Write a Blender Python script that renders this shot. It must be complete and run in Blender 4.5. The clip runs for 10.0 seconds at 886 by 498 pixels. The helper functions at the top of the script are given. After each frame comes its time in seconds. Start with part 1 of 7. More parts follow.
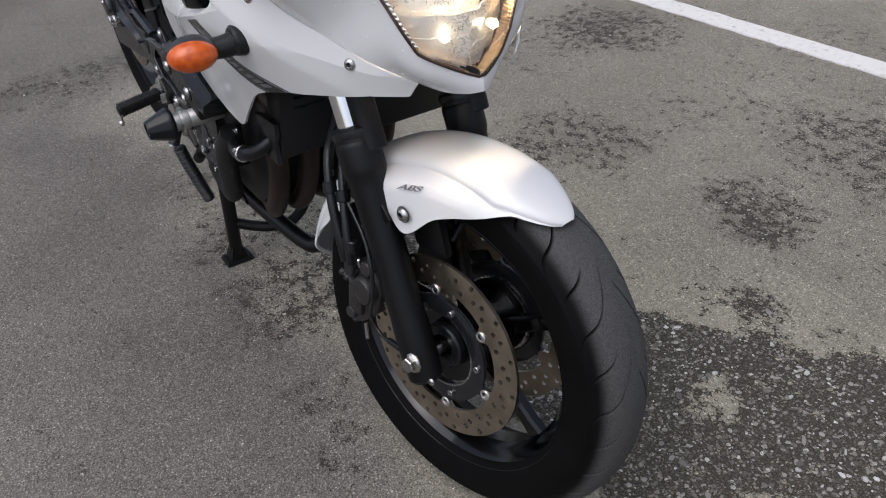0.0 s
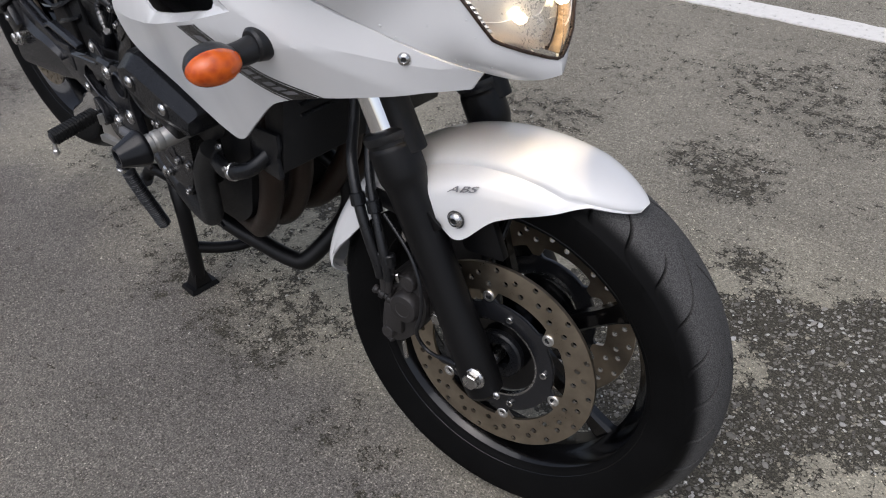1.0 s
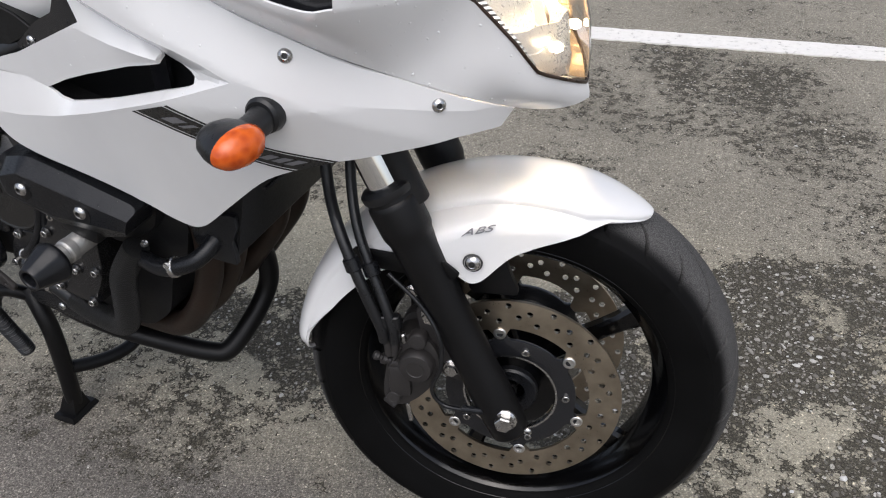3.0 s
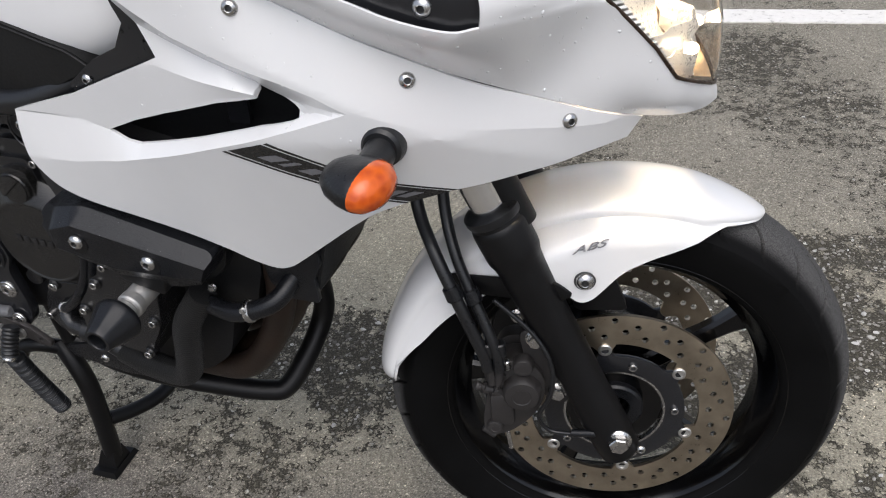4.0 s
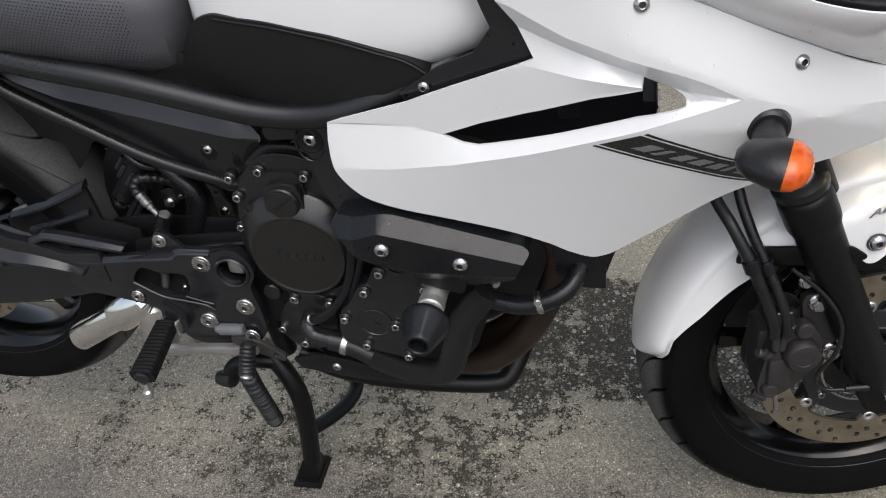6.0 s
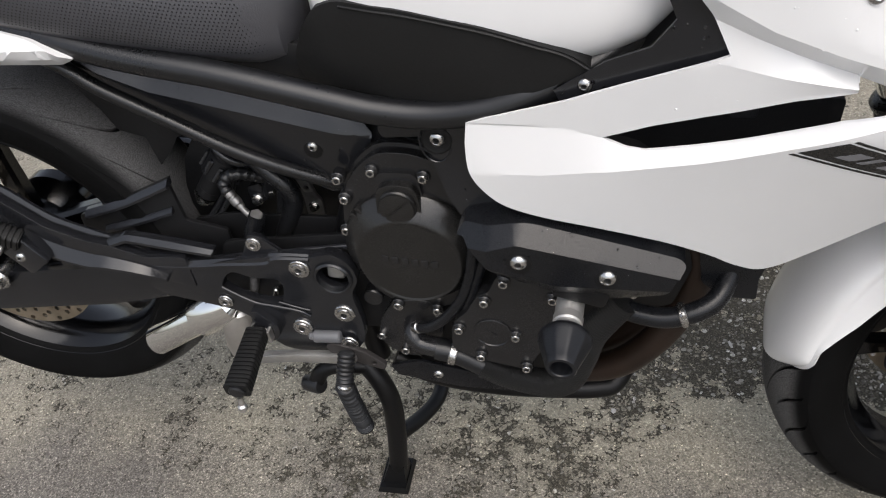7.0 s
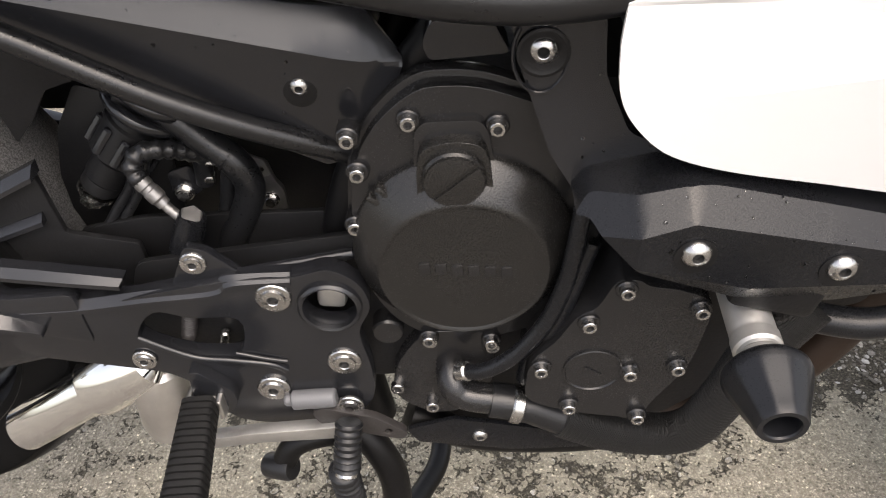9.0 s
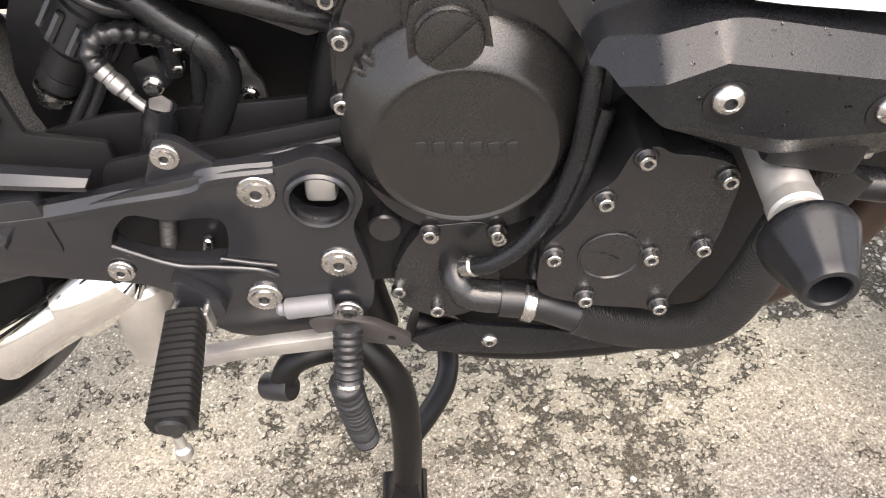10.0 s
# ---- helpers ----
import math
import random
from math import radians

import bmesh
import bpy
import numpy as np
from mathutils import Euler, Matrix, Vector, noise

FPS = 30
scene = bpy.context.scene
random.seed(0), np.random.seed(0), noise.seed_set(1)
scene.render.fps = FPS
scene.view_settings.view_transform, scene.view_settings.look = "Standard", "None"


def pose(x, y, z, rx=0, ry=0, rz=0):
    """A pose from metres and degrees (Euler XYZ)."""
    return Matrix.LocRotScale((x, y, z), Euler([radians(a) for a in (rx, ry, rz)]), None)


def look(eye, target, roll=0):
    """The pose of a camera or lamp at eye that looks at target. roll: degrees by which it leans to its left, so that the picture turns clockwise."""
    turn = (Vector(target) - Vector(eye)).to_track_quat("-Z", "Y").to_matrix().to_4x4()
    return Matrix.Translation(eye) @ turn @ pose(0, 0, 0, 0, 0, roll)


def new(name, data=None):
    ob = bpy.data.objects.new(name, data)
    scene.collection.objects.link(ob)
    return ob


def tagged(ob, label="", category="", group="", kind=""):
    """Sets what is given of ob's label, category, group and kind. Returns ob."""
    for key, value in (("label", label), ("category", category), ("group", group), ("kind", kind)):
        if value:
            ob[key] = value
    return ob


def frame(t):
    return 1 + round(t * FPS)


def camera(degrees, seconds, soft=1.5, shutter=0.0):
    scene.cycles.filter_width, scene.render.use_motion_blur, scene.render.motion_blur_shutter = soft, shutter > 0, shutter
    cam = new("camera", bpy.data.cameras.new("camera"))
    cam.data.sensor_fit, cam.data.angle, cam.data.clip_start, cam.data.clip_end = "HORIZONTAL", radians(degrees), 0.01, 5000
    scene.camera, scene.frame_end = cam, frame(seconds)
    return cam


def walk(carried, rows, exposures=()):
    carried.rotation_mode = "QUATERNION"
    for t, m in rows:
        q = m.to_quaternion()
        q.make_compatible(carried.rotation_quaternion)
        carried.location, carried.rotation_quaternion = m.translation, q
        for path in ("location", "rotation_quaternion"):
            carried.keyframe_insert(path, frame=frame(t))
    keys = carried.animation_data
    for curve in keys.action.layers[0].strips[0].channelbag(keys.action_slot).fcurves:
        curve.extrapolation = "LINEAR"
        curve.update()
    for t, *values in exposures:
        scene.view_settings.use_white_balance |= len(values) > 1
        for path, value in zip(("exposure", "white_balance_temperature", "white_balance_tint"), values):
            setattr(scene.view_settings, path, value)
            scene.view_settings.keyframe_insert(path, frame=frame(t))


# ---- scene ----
cam = camera(55.7, 10.0, 1.1)
PATH = [
    (0, (0.835, -0.558, 1.134), (-0.571, 0.308, 0.005), -3.6),
    (0.5, (0.705, -0.635, 1.116), (-0.608, 0.34, -0.035), -4.4),
    (1, (0.61, -0.674, 1.112), (-0.601, 0.397, -0.066), -5.1),
    (1.5, (0.552, -0.712, 1.112), (-0.518, 0.508, -0.056), -3.4),
    (2, (0.484, -0.802, 1.129), (-0.435, 0.577, 0.009), -2.9),
    (2.2, (0.456, -0.827, 1.139), (-0.424, 0.586, 0.031), -3.2),
    (3.3, (0.226, -0.838, 1.114), (-0.424, 0.649, -0.054), -5.2),
    (3.5, (0.175, -0.824, 1.119), (-0.441, 0.667, -0.063), -6.1),
    (4, (0.102, -0.824, 1.128), (-0.488, 0.679, -0.052), -6.7),
    (4.5, (0.017, -0.853, 1.131), (-0.485, 0.69, -0.039), -5.4),
    (5, (-0.107, -0.931, 1.163), (-0.544, 0.652, 0.022), -5.6),
    (5.5, (-0.202, -0.982, 1.198), (-0.645, 0.591, 0.044), -7.4),
    (5.9, (-0.28, -0.96, 1.198), (-0.721, 0.575, -0.006), -8.9),
    (6, (-0.301, -0.948, 1.189), (-0.745, 0.576, -0.027), -8.8),
    (6.2, (-0.348, -0.919, 1.184), (-0.798, 0.587, -0.053), -9.4),
    (7.3, (-0.499, -0.852, 1.196), (-0.941, 0.598, -0.109), -9.5),
    (7.5, (-0.524, -0.84, 1.19), (-0.903, 0.622, -0.121), -8.5),
    (8, (-0.637, -0.775, 1.163), (-0.827, 0.713, -0.159), -5.6),
    (8.5, (-0.717, -0.68, 1.05), (-0.86, 0.818, -0.267), -4.4),
    (9, (-0.717, -0.604, 0.955), (-0.82, 0.9, -0.36), -5.6),
    (9.5, (-0.713, -0.585, 0.894), (-0.773, 0.879, -0.467), -7.3),
    (10, (-0.726, -0.593, 0.88), (-0.831, 0.83, -0.521), -8.6),
]
EXPOSURES = [(0, 0.04, 6200, 13.5), (1, 0.10, 6280, 13.5), (2, 0.25, 6360, 13), (4, 0.32, 6430, 12), (5.5, 0.35, 6450, 11), (6.2, 0.42, 6520, 11), (7.5, 0.63, 6780, 12), (8.2, 0.74, 6930, 13), (8.6, 1.04, 7080, 14), (9.2, 1.45, 7250, 15), (10, 2.12, 7270, 16)]
walk(cam, [(t, look(eye, target, roll)) for t, eye, target, roll in PATH], EXPOSURES)

# ---- sky and sun: bright overcast ----
world = bpy.data.worlds.new("sky")
scene.world = world
world.use_nodes = True
sky = world.node_tree.nodes.new("ShaderNodeTexSky")
sky.sky_type = "NISHITA"
sky.sun_disc = False
sky.sun_elevation = radians(61)
sky.sun_rotation = radians(156)
sky.air_density = 1.0
sky.dust_density = 3.0
sky.ozone_density = 1.0
veil = world.node_tree.nodes.new("ShaderNodeHueSaturation")
veil.inputs["Saturation"].default_value = 0.55
world.node_tree.links.new(sky.outputs[0], veil.inputs["Color"])
world.node_tree.links.new(veil.outputs[0], world.node_tree.nodes["Background"].inputs[0])
world.node_tree.nodes["Background"].inputs[1].default_value = 0.15
sun = new("sun", bpy.data.lights.new("sun", "SUN"))
sun.data.energy = 1.5
sun.data.angle = radians(70)
sun.data.color = (1.0, 0.99, 0.97)
sun.matrix_world = look((0.22, -0.6, 1.15), (0, 0, 0))

# ---- materials ----


def nodes_of(name):
    m = bpy.data.materials.new(name)
    m.use_nodes = True
    return m, m.node_tree.nodes, m.node_tree.links, m.node_tree.nodes["Principled BSDF"]


def noise_tex(nt, ln, scale, detail=4.0, rough=0.55, coord="Object"):
    tc = nt.new("ShaderNodeTexCoord")
    n = nt.new("ShaderNodeTexNoise")
    n.inputs["Scale"].default_value, n.inputs["Detail"].default_value, n.inputs["Roughness"].default_value = scale, detail, rough
    ln.new(tc.outputs[coord], n.inputs["Vector"])
    return n


def ramp_of(nt, ln, src, stops):
    r = nt.new("ShaderNodeValToRGB")
    el = r.color_ramp.elements
    while len(el) < len(stops):
        el.new(0.5)
    for e, (p, c) in zip(el, stops):
        e.position, e.color = p, (*c, 1) if len(c) == 3 else c
    ln.new(src, r.inputs[0])
    return r


def mixed(nt, ln, fac, a, b, blend="MIX"):
    """A colour mix; fac, a and b are sockets or values."""
    m = nt.new("ShaderNodeMix")
    m.data_type, m.blend_type = "RGBA", blend
    for key, v in (("Factor", fac), ("A", a), ("B", b)):
        if hasattr(v, "is_linked"):
            ln.new(v, m.inputs[key])
        else:
            m.inputs[key].default_value = v if key == "Factor" else (*v, 1)
    return m.outputs["Result"]


def warped_cells(nt, ln, scale, feature="F1", warp=0.35):
    tc = nt.new("ShaderNodeTexCoord")
    n = nt.new("ShaderNodeTexNoise")
    n.inputs["Scale"].default_value = scale * 0.8
    ln.new(tc.outputs["Object"], n.inputs["Vector"])
    sc = nt.new("ShaderNodeVectorMath")
    sc.operation = "MULTIPLY_ADD"
    ln.new(n.outputs["Color"], sc.inputs[0])
    sc.inputs[1].default_value = (warp / scale * 2,) * 3
    ln.new(tc.outputs["Object"], sc.inputs[2])
    v = nt.new("ShaderNodeTexVoronoi")
    v.feature = feature
    v.inputs["Scale"].default_value = scale
    ln.new(sc.outputs[0], v.inputs["Vector"])
    return v


def surface(name, color, rough=0.4, metal=0.0, vary=0.15, coarse=9.0, grain=320.0, bump=0.15, coat=0.0, rvary=0.12, depth=0.0006, spec=0.5):
    """A painted, plastic or metal surface with two scales of variation."""
    m, nt, ln, b = nodes_of(name)
    big = noise_tex(nt, ln, coarse)
    fine = noise_tex(nt, ln, grain, 3.0)
    dark = tuple(c * (1 - vary) for c in color)
    lite = tuple(min(1, c * (1 + vary)) for c in color)
    col = ramp_of(nt, ln, big.outputs[0], [(0.3, dark), (0.7, lite)])
    ln.new(col.outputs[0], b.inputs["Base Color"])
    mix = nt.new("ShaderNodeMath")
    mix.operation = "ADD"
    ln.new(big.outputs[0], mix.inputs[0])
    ln.new(fine.outputs[0], mix.inputs[1])
    rr = nt.new("ShaderNodeMapRange")
    rr.inputs["From Min"].default_value, rr.inputs["From Max"].default_value = 0.6, 1.4
    rr.inputs["To Min"].default_value, rr.inputs["To Max"].default_value = max(0.02, rough - rvary), min(1, rough + rvary)
    ln.new(mix.outputs[0], rr.inputs[0])
    ln.new(rr.outputs[0], b.inputs["Roughness"])
    b.inputs["Metallic"].default_value = metal
    b.inputs["Specular IOR Level"].default_value = spec
    b.inputs["Coat Weight"].default_value = coat
    b.inputs["Coat Roughness"].default_value = 0.06
    if bump:
        bp = nt.new("ShaderNodeBump")
        bp.inputs["Strength"].default_value, bp.inputs["Distance"].default_value = bump, depth
        ln.new(fine.outputs[0], bp.inputs["Height"])
        ln.new(bp.outputs[0], b.inputs["Normal"])
    return m


WHITE = surface("white_paint", (0.66, 0.66, 0.658), 0.24, vary=0.02, bump=0.0, coat=0.6, rvary=0.01)
PLASTIC = surface("black_plastic", (0.0075, 0.008, 0.0094), 0.28, spec=0.31, vary=0.25, rvary=0.05, bump=0.12, grain=900, depth=0.0003)
PANEL = surface("dark_panel", (0.0105, 0.011, 0.0128), 0.23, spec=0.55, vary=0.2, rvary=0.05, bump=0.06, grain=900, depth=0.0003)
ENGINE = surface("engine_black", (0.0105, 0.0105, 0.0112), 0.25, spec=0.5, vary=0.2, rvary=0.05, bump=0.25, grain=700, depth=0.0006)
COVER = surface("clutch_cover_black", (0.0115, 0.0112, 0.0108), 0.27, spec=0.45, vary=0.1, rvary=0.04, bump=0.12, grain=900, depth=0.0003)
CORE = surface("deep_black", (0.0065, 0.0066, 0.0072), 0.45, spec=0.28, vary=0.4, bump=0.4)
RAILM = surface("frame_black", (0.006, 0.0063, 0.0072), 0.33, spec=0.5, vary=0.15, bump=0.1)
FORKM = surface("fork_black", (0.003, 0.003, 0.0034), 0.42, spec=0.28, vary=0.15, bump=0.1)
RIMM = surface("rim_black", (0.0012, 0.0012, 0.0015), 0.14, spec=0.42, vary=0.3, bump=0.05)
RUBBER = surface("grip_rubber", (0.009, 0.0094, 0.0105), 0.34, spec=0.42, vary=0.2, bump=0.4)
SEATM = surface("seat_vinyl", (0.046, 0.046, 0.051), 0.42, vary=0.15, bump=0.3, grain=500)
KNEE = surface("knee_rubber", (0.0055, 0.0055, 0.0055), 0.55, spec=0.3, vary=0.15, bump=0.2)
HOTCHROME = surface("heat_tinted_chrome", (0.80, 0.71, 0.60), 0.1, 1.0, vary=0.15, coarse=40, bump=0.0, rvary=0.04)
CHROME = surface("chrome", (0.86, 0.86, 0.85), 0.07, 1.0, vary=0.03, bump=0.0, rvary=0.04)
STEEL = surface("zinc_bolt", (0.50, 0.495, 0.485), 0.26, 1.0, vary=0.05, coarse=60, bump=0.0, rvary=0.05)
ALU = surface("cast_aluminium", (0.62, 0.61, 0.59), 0.38, 1.0, vary=0.12, coarse=30, bump=0.2)
DISCM = surface("brake_disc_steel", (0.40, 0.345, 0.27), 0.36, 1.0, vary=0.22, coarse=26, grain=500, bump=0.2)
HEADER = surface("heat_browned_pipe", (0.020, 0.0115, 0.0075), 0.45, 0.3, vary=0.45, coarse=14, bump=0.3)
CAST = surface("caliper_grey", (0.02, 0.018, 0.0175), 0.5, vary=0.25, bump=0.5)
GREY = surface("decal_grey", (0.16, 0.16, 0.17), 0.4, vary=0.05, bump=0)
INK = surface("decal_black", (0.012, 0.012, 0.012), 0.3, vary=0.1, bump=0, coat=0.3)
REFLECT = surface("reflector_chrome", (0.92, 0.90, 0.86), 0.3, 0.6, vary=0.03, bump=0.0, rvary=0.05)
EDGE = surface("lens_edge_brown", (0.035, 0.02, 0.012), 0.3, 0.3, vary=0.3, coarse=60, bump=0)
DULL = surface("dull_grey_metal", (0.24, 0.235, 0.23), 0.42, 0.8, vary=0.2, coarse=80, bump=0.15)
SWITCHM = surface("grey_plastic", (0.10, 0.102, 0.108), 0.4, vary=0.15, bump=0.1)
BAREALU = surface("dull_aluminium", (0.42, 0.415, 0.40), 0.45, 0.85, vary=0.15, coarse=30, bump=0.2)
# darker steel: painted shade for bolt sockets, also the fender washer
SOCKET = surface("dark_steel", (0.07, 0.07, 0.07), 0.5, 0.6, vary=0.1, bump=0)


def make_amber():
    m, nt, ln, b = nodes_of("amber_lens")
    v = warped_cells(nt, ln, 90)
    c = ramp_of(nt, ln, v.outputs["Distance"], [(0.1, (0.60, 0.075, 0.004)), (0.6, (0.82, 0.14, 0.01))])
    ln.new(c.outputs[0], b.inputs["Base Color"])
    b.inputs["Roughness"].default_value = 0.22
    b.inputs["Transmission Weight"].default_value = 0.25
    b.inputs["Coat Weight"].default_value = 0.2
    bp = nt.new("ShaderNodeBump")
    bp.inputs["Strength"].default_value, bp.inputs["Distance"].default_value = 0.35, 0.0015
    ln.new(v.outputs["Distance"], bp.inputs["Height"])
    ln.new(bp.outputs[0], b.inputs["Normal"])
    return m


def make_glass():
    m, nt, ln, b = nodes_of("clear_lens")
    b.inputs["Base Color"].default_value = (0.98, 0.97, 0.95, 1)
    b.inputs["Transmission Weight"].default_value = 1.0
    b.inputs["Roughness"].default_value = 0.02
    b.inputs["IOR"].default_value = 1.35
    return m


def make_bulb():
    m, nt, ln, b = nodes_of("warm_glow")
    b.inputs["Emission Color"].default_value = (1.0, 0.78, 0.48, 1)
    b.inputs["Emission Strength"].default_value = 9.0
    return m


def make_tyre(name="tyre_rubber", dust=(0.105, 0.103, 0.101, 1)):
    m, nt, ln, b = nodes_of(name)
    g = noise_tex(nt, ln, 12)
    f = noise_tex(nt, ln, 700, 5, 0.7)
    c = ramp_of(nt, ln, g.outputs[0], [(0.3, (0.002, 0.002, 0.002)), (0.75, (0.004, 0.004, 0.0042))])
    wear = nt.new("ShaderNodeAttribute")
    wear.attribute_name = "scuff"
    mul = nt.new("ShaderNodeMath")
    mul.operation = "MULTIPLY"
    ln.new(wear.outputs["Fac"], mul.inputs[0])
    fr = ramp_of(nt, ln, f.outputs[0], [(0.4, (0.3, 0.3, 0.3)), (0.62, (1, 1, 1))])
    ln.new(fr.outputs[0], mul.inputs[1])
    mx = nt.new("ShaderNodeMix")
    mx.data_type = "RGBA"
    ln.new(mul.outputs[0], mx.inputs["Factor"])
    ln.new(c.outputs[0], mx.inputs["A"])
    mx.inputs["B"].default_value = dust
    ln.new(mx.outputs["Result"], b.inputs["Base Color"])
    b.inputs["Roughness"].default_value = 0.66
    b.inputs["Specular IOR Level"].default_value = 0.08
    bp = nt.new("ShaderNodeBump")
    bp.inputs["Strength"].default_value, bp.inputs["Distance"].default_value = 0.35, 0.0006
    ln.new(f.outputs[0], bp.inputs["Height"])
    ln.new(bp.outputs[0], b.inputs["Normal"])
    return m


# amber base colour paints the bulb's warm reflection on the lamp wall
GOLD = surface("bulb_tinted_wall", (0.52, 0.35, 0.19), 0.2, 0.5, vary=0.25, coarse=60, bump=0.1, coat=0.5)
WATER = surface("water_bead", (0.9, 0.9, 0.9), 0.03, vary=0.0, bump=0, rvary=0.0)
WATER.node_tree.nodes["Principled BSDF"].inputs["Transmission Weight"].default_value = 1.0
WATER.node_tree.nodes["Principled BSDF"].inputs["IOR"].default_value = 1.33
AMBER, GLASS, BULB, TYRE = make_amber(), make_glass(), make_bulb(), make_tyre()


def math_node(nt, ln, op, a, b=None, c=None):
    m = nt.new("ShaderNodeMath")
    m.operation = op
    for k, v in enumerate((a, b, c)):
        if v is None:
            continue
        if hasattr(v, "is_linked"):
            ln.new(v, m.inputs[k])
        else:
            m.inputs[k].default_value = v
    return m.outputs[0]


def make_ground():
    """Old asphalt: a pale film of fines over the stones, broken away in ragged patches that show dark soil and small stones."""
    m, nt, ln, b = nodes_of("worn_asphalt")
    mul, add = (lambda *k: math_node(nt, ln, "MULTIPLY", *k)), (lambda *k: math_node(nt, ln, "ADD", *k))
    at = nt.new("ShaderNodeAttribute")
    at.attribute_name = "worn"
    grey = nt.new("ShaderNodeAttribute")
    grey.attribute_name = "grey"
    big = noise_tex(nt, ln, 2.3, 5)
    mid = noise_tex(nt, ln, 30, 9, 0.66)
    rough = noise_tex(nt, ln, 85, 6, 0.7)
    grain = noise_tex(nt, ln, 300, 4, 0.75)
    fine = noise_tex(nt, ln, 900, 2, 0.7)
    cells = warped_cells(nt, ln, 105, warp=0.5)
    chips = warped_cells(nt, ln, 210, warp=0.4)
    tone, chip_tone = nt.new("ShaderNodeSeparateColor"), nt.new("ShaderNodeSeparateColor")
    ln.new(cells.outputs["Color"], tone.inputs[0])
    ln.new(chips.outputs["Color"], chip_tone.inputs[0])
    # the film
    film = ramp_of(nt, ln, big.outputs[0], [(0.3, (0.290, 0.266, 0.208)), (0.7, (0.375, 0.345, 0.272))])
    # a darker, greyer tone of the film, mixed in by the grey attribute
    dark_film = ramp_of(nt, ln, big.outputs[0], [(0.3, (0.120, 0.110, 0.099)), (0.7, (0.168, 0.155, 0.140))])
    sheet = mixed(nt, ln, grey.outputs["Fac"], film.outputs[0], dark_film.outputs[0])
    blot = ramp_of(nt, ln, rough.outputs[0], [(0.3, (0.62, 0.62, 0.60)), (0.62, (1.14, 1.14, 1.14))])
    speck = ramp_of(nt, ln, grain.outputs[0], [(0.34, (0.2, 0.2, 0.19)), (0.45, (0.8, 0.8, 0.8)), (0.55, (1.05, 1.05, 1.04)), (0.63, (2.3, 2.3, 2.25))])
    dust = ramp_of(nt, ln, fine.outputs[0], [(0.36, (0.7, 0.7, 0.7)), (0.62, (1.2, 1.2, 1.2))])
    top = mixed(nt, ln, 0.85, sheet, blot.outputs[0], "MULTIPLY")
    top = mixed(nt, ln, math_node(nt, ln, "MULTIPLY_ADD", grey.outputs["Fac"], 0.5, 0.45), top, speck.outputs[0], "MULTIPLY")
    top = mixed(nt, ln, 0.5, top, dust.outputs[0], "MULTIPLY")
    # stones that show faintly through the film, a few of them bare, pale or dark
    ghost = ramp_of(nt, ln, tone.outputs[2], [(0.0, (0.4, 0.39, 0.37)), (0.11, (0.8, 0.8, 0.79)), (0.86, (1.12, 1.12, 1.11)), (0.95, (1.8, 1.8, 1.76))])
    heart = ramp_of(nt, ln, cells.outputs["Distance"], [(0.25, (1, 1, 1)), (0.42, (0, 0, 0))])
    top = mixed(nt, ln, heart.outputs[0], top, mixed(nt, ln, 1.0, top, ghost.outputs[0], "MULTIPLY"))
    flecks = ramp_of(nt, ln, chip_tone.outputs[2], [(0.0, (0.34, 0.34, 0.33)), (0.16, (0.9, 0.9, 0.9)), (0.80, (1.08, 1.08, 1.08)), (0.93, (2.1, 2.1, 2.06))])
    core_m = ramp_of(nt, ln, chips.outputs["Distance"], [(0.3, (1, 1, 1)), (0.42, (0, 0, 0))])
    top = mixed(nt, ln, mul(core_m.outputs[0], 0.95), top, mixed(nt, ln, 1.0, top, flecks.outputs[0], "MULTIPLY"))
    # where the film has broken away
    field = add(at.outputs["Fac"], add(mul(add(mid.outputs[0], -0.5), 1.9), mul(add(rough.outputs[0], -0.5), 1.0)))
    field = add(field, mul(add(grain.outputs[0], -0.5), 0.4))
    edge = warped_cells(nt, ln, 105, "DISTANCE_TO_EDGE", 0.5)
    joint = ramp_of(nt, ln, math_node(nt, ln, "MULTIPLY_ADD", add(grain.outputs[0], -0.5), 0.7, edge.outputs["Distance"]), [(0.02, (1, 1, 1)), (0.2, (0, 0, 0))])
    field = add(field, math_node(nt, ln, "MULTIPLY_ADD", joint.outputs[0], 0.22, -0.075))
    bare = ramp_of(nt, ln, field, [(0.455, (0, 0, 0)), (0.57, (1, 1, 1))])
    # soil with stones of two sizes in it
    soil = ramp_of(nt, ln, grain.outputs[0], [(0.36, (0.018, 0.016, 0.012)), (0.5, (0.052, 0.047, 0.035)), (0.6, (0.095, 0.085, 0.065)), (0.68, (0.18, 0.166, 0.134))])
    chip_c = ramp_of(nt, ln, chip_tone.outputs[1], [(0.0, (0.058, 0.053, 0.042)), (0.5, (0.122, 0.113, 0.090)), (0.85, (0.245, 0.23, 0.195)), (1.0, (0.40, 0.385, 0.35))])
    chip_m = ramp_of(nt, ln, math_node(nt, ln, "SUBTRACT", mul(chip_tone.outputs[0], 0.5), chips.outputs["Distance"]), [(0.0, (0, 0, 0)), (0.06, (1, 1, 1))])
    stone_c = ramp_of(nt, ln, tone.outputs[1], [(0.0, (0.08, 0.075, 0.063)), (0.5, (0.19, 0.18, 0.156)), (0.85, (0.36, 0.35, 0.31)), (1.0, (0.6, 0.59, 0.55))])
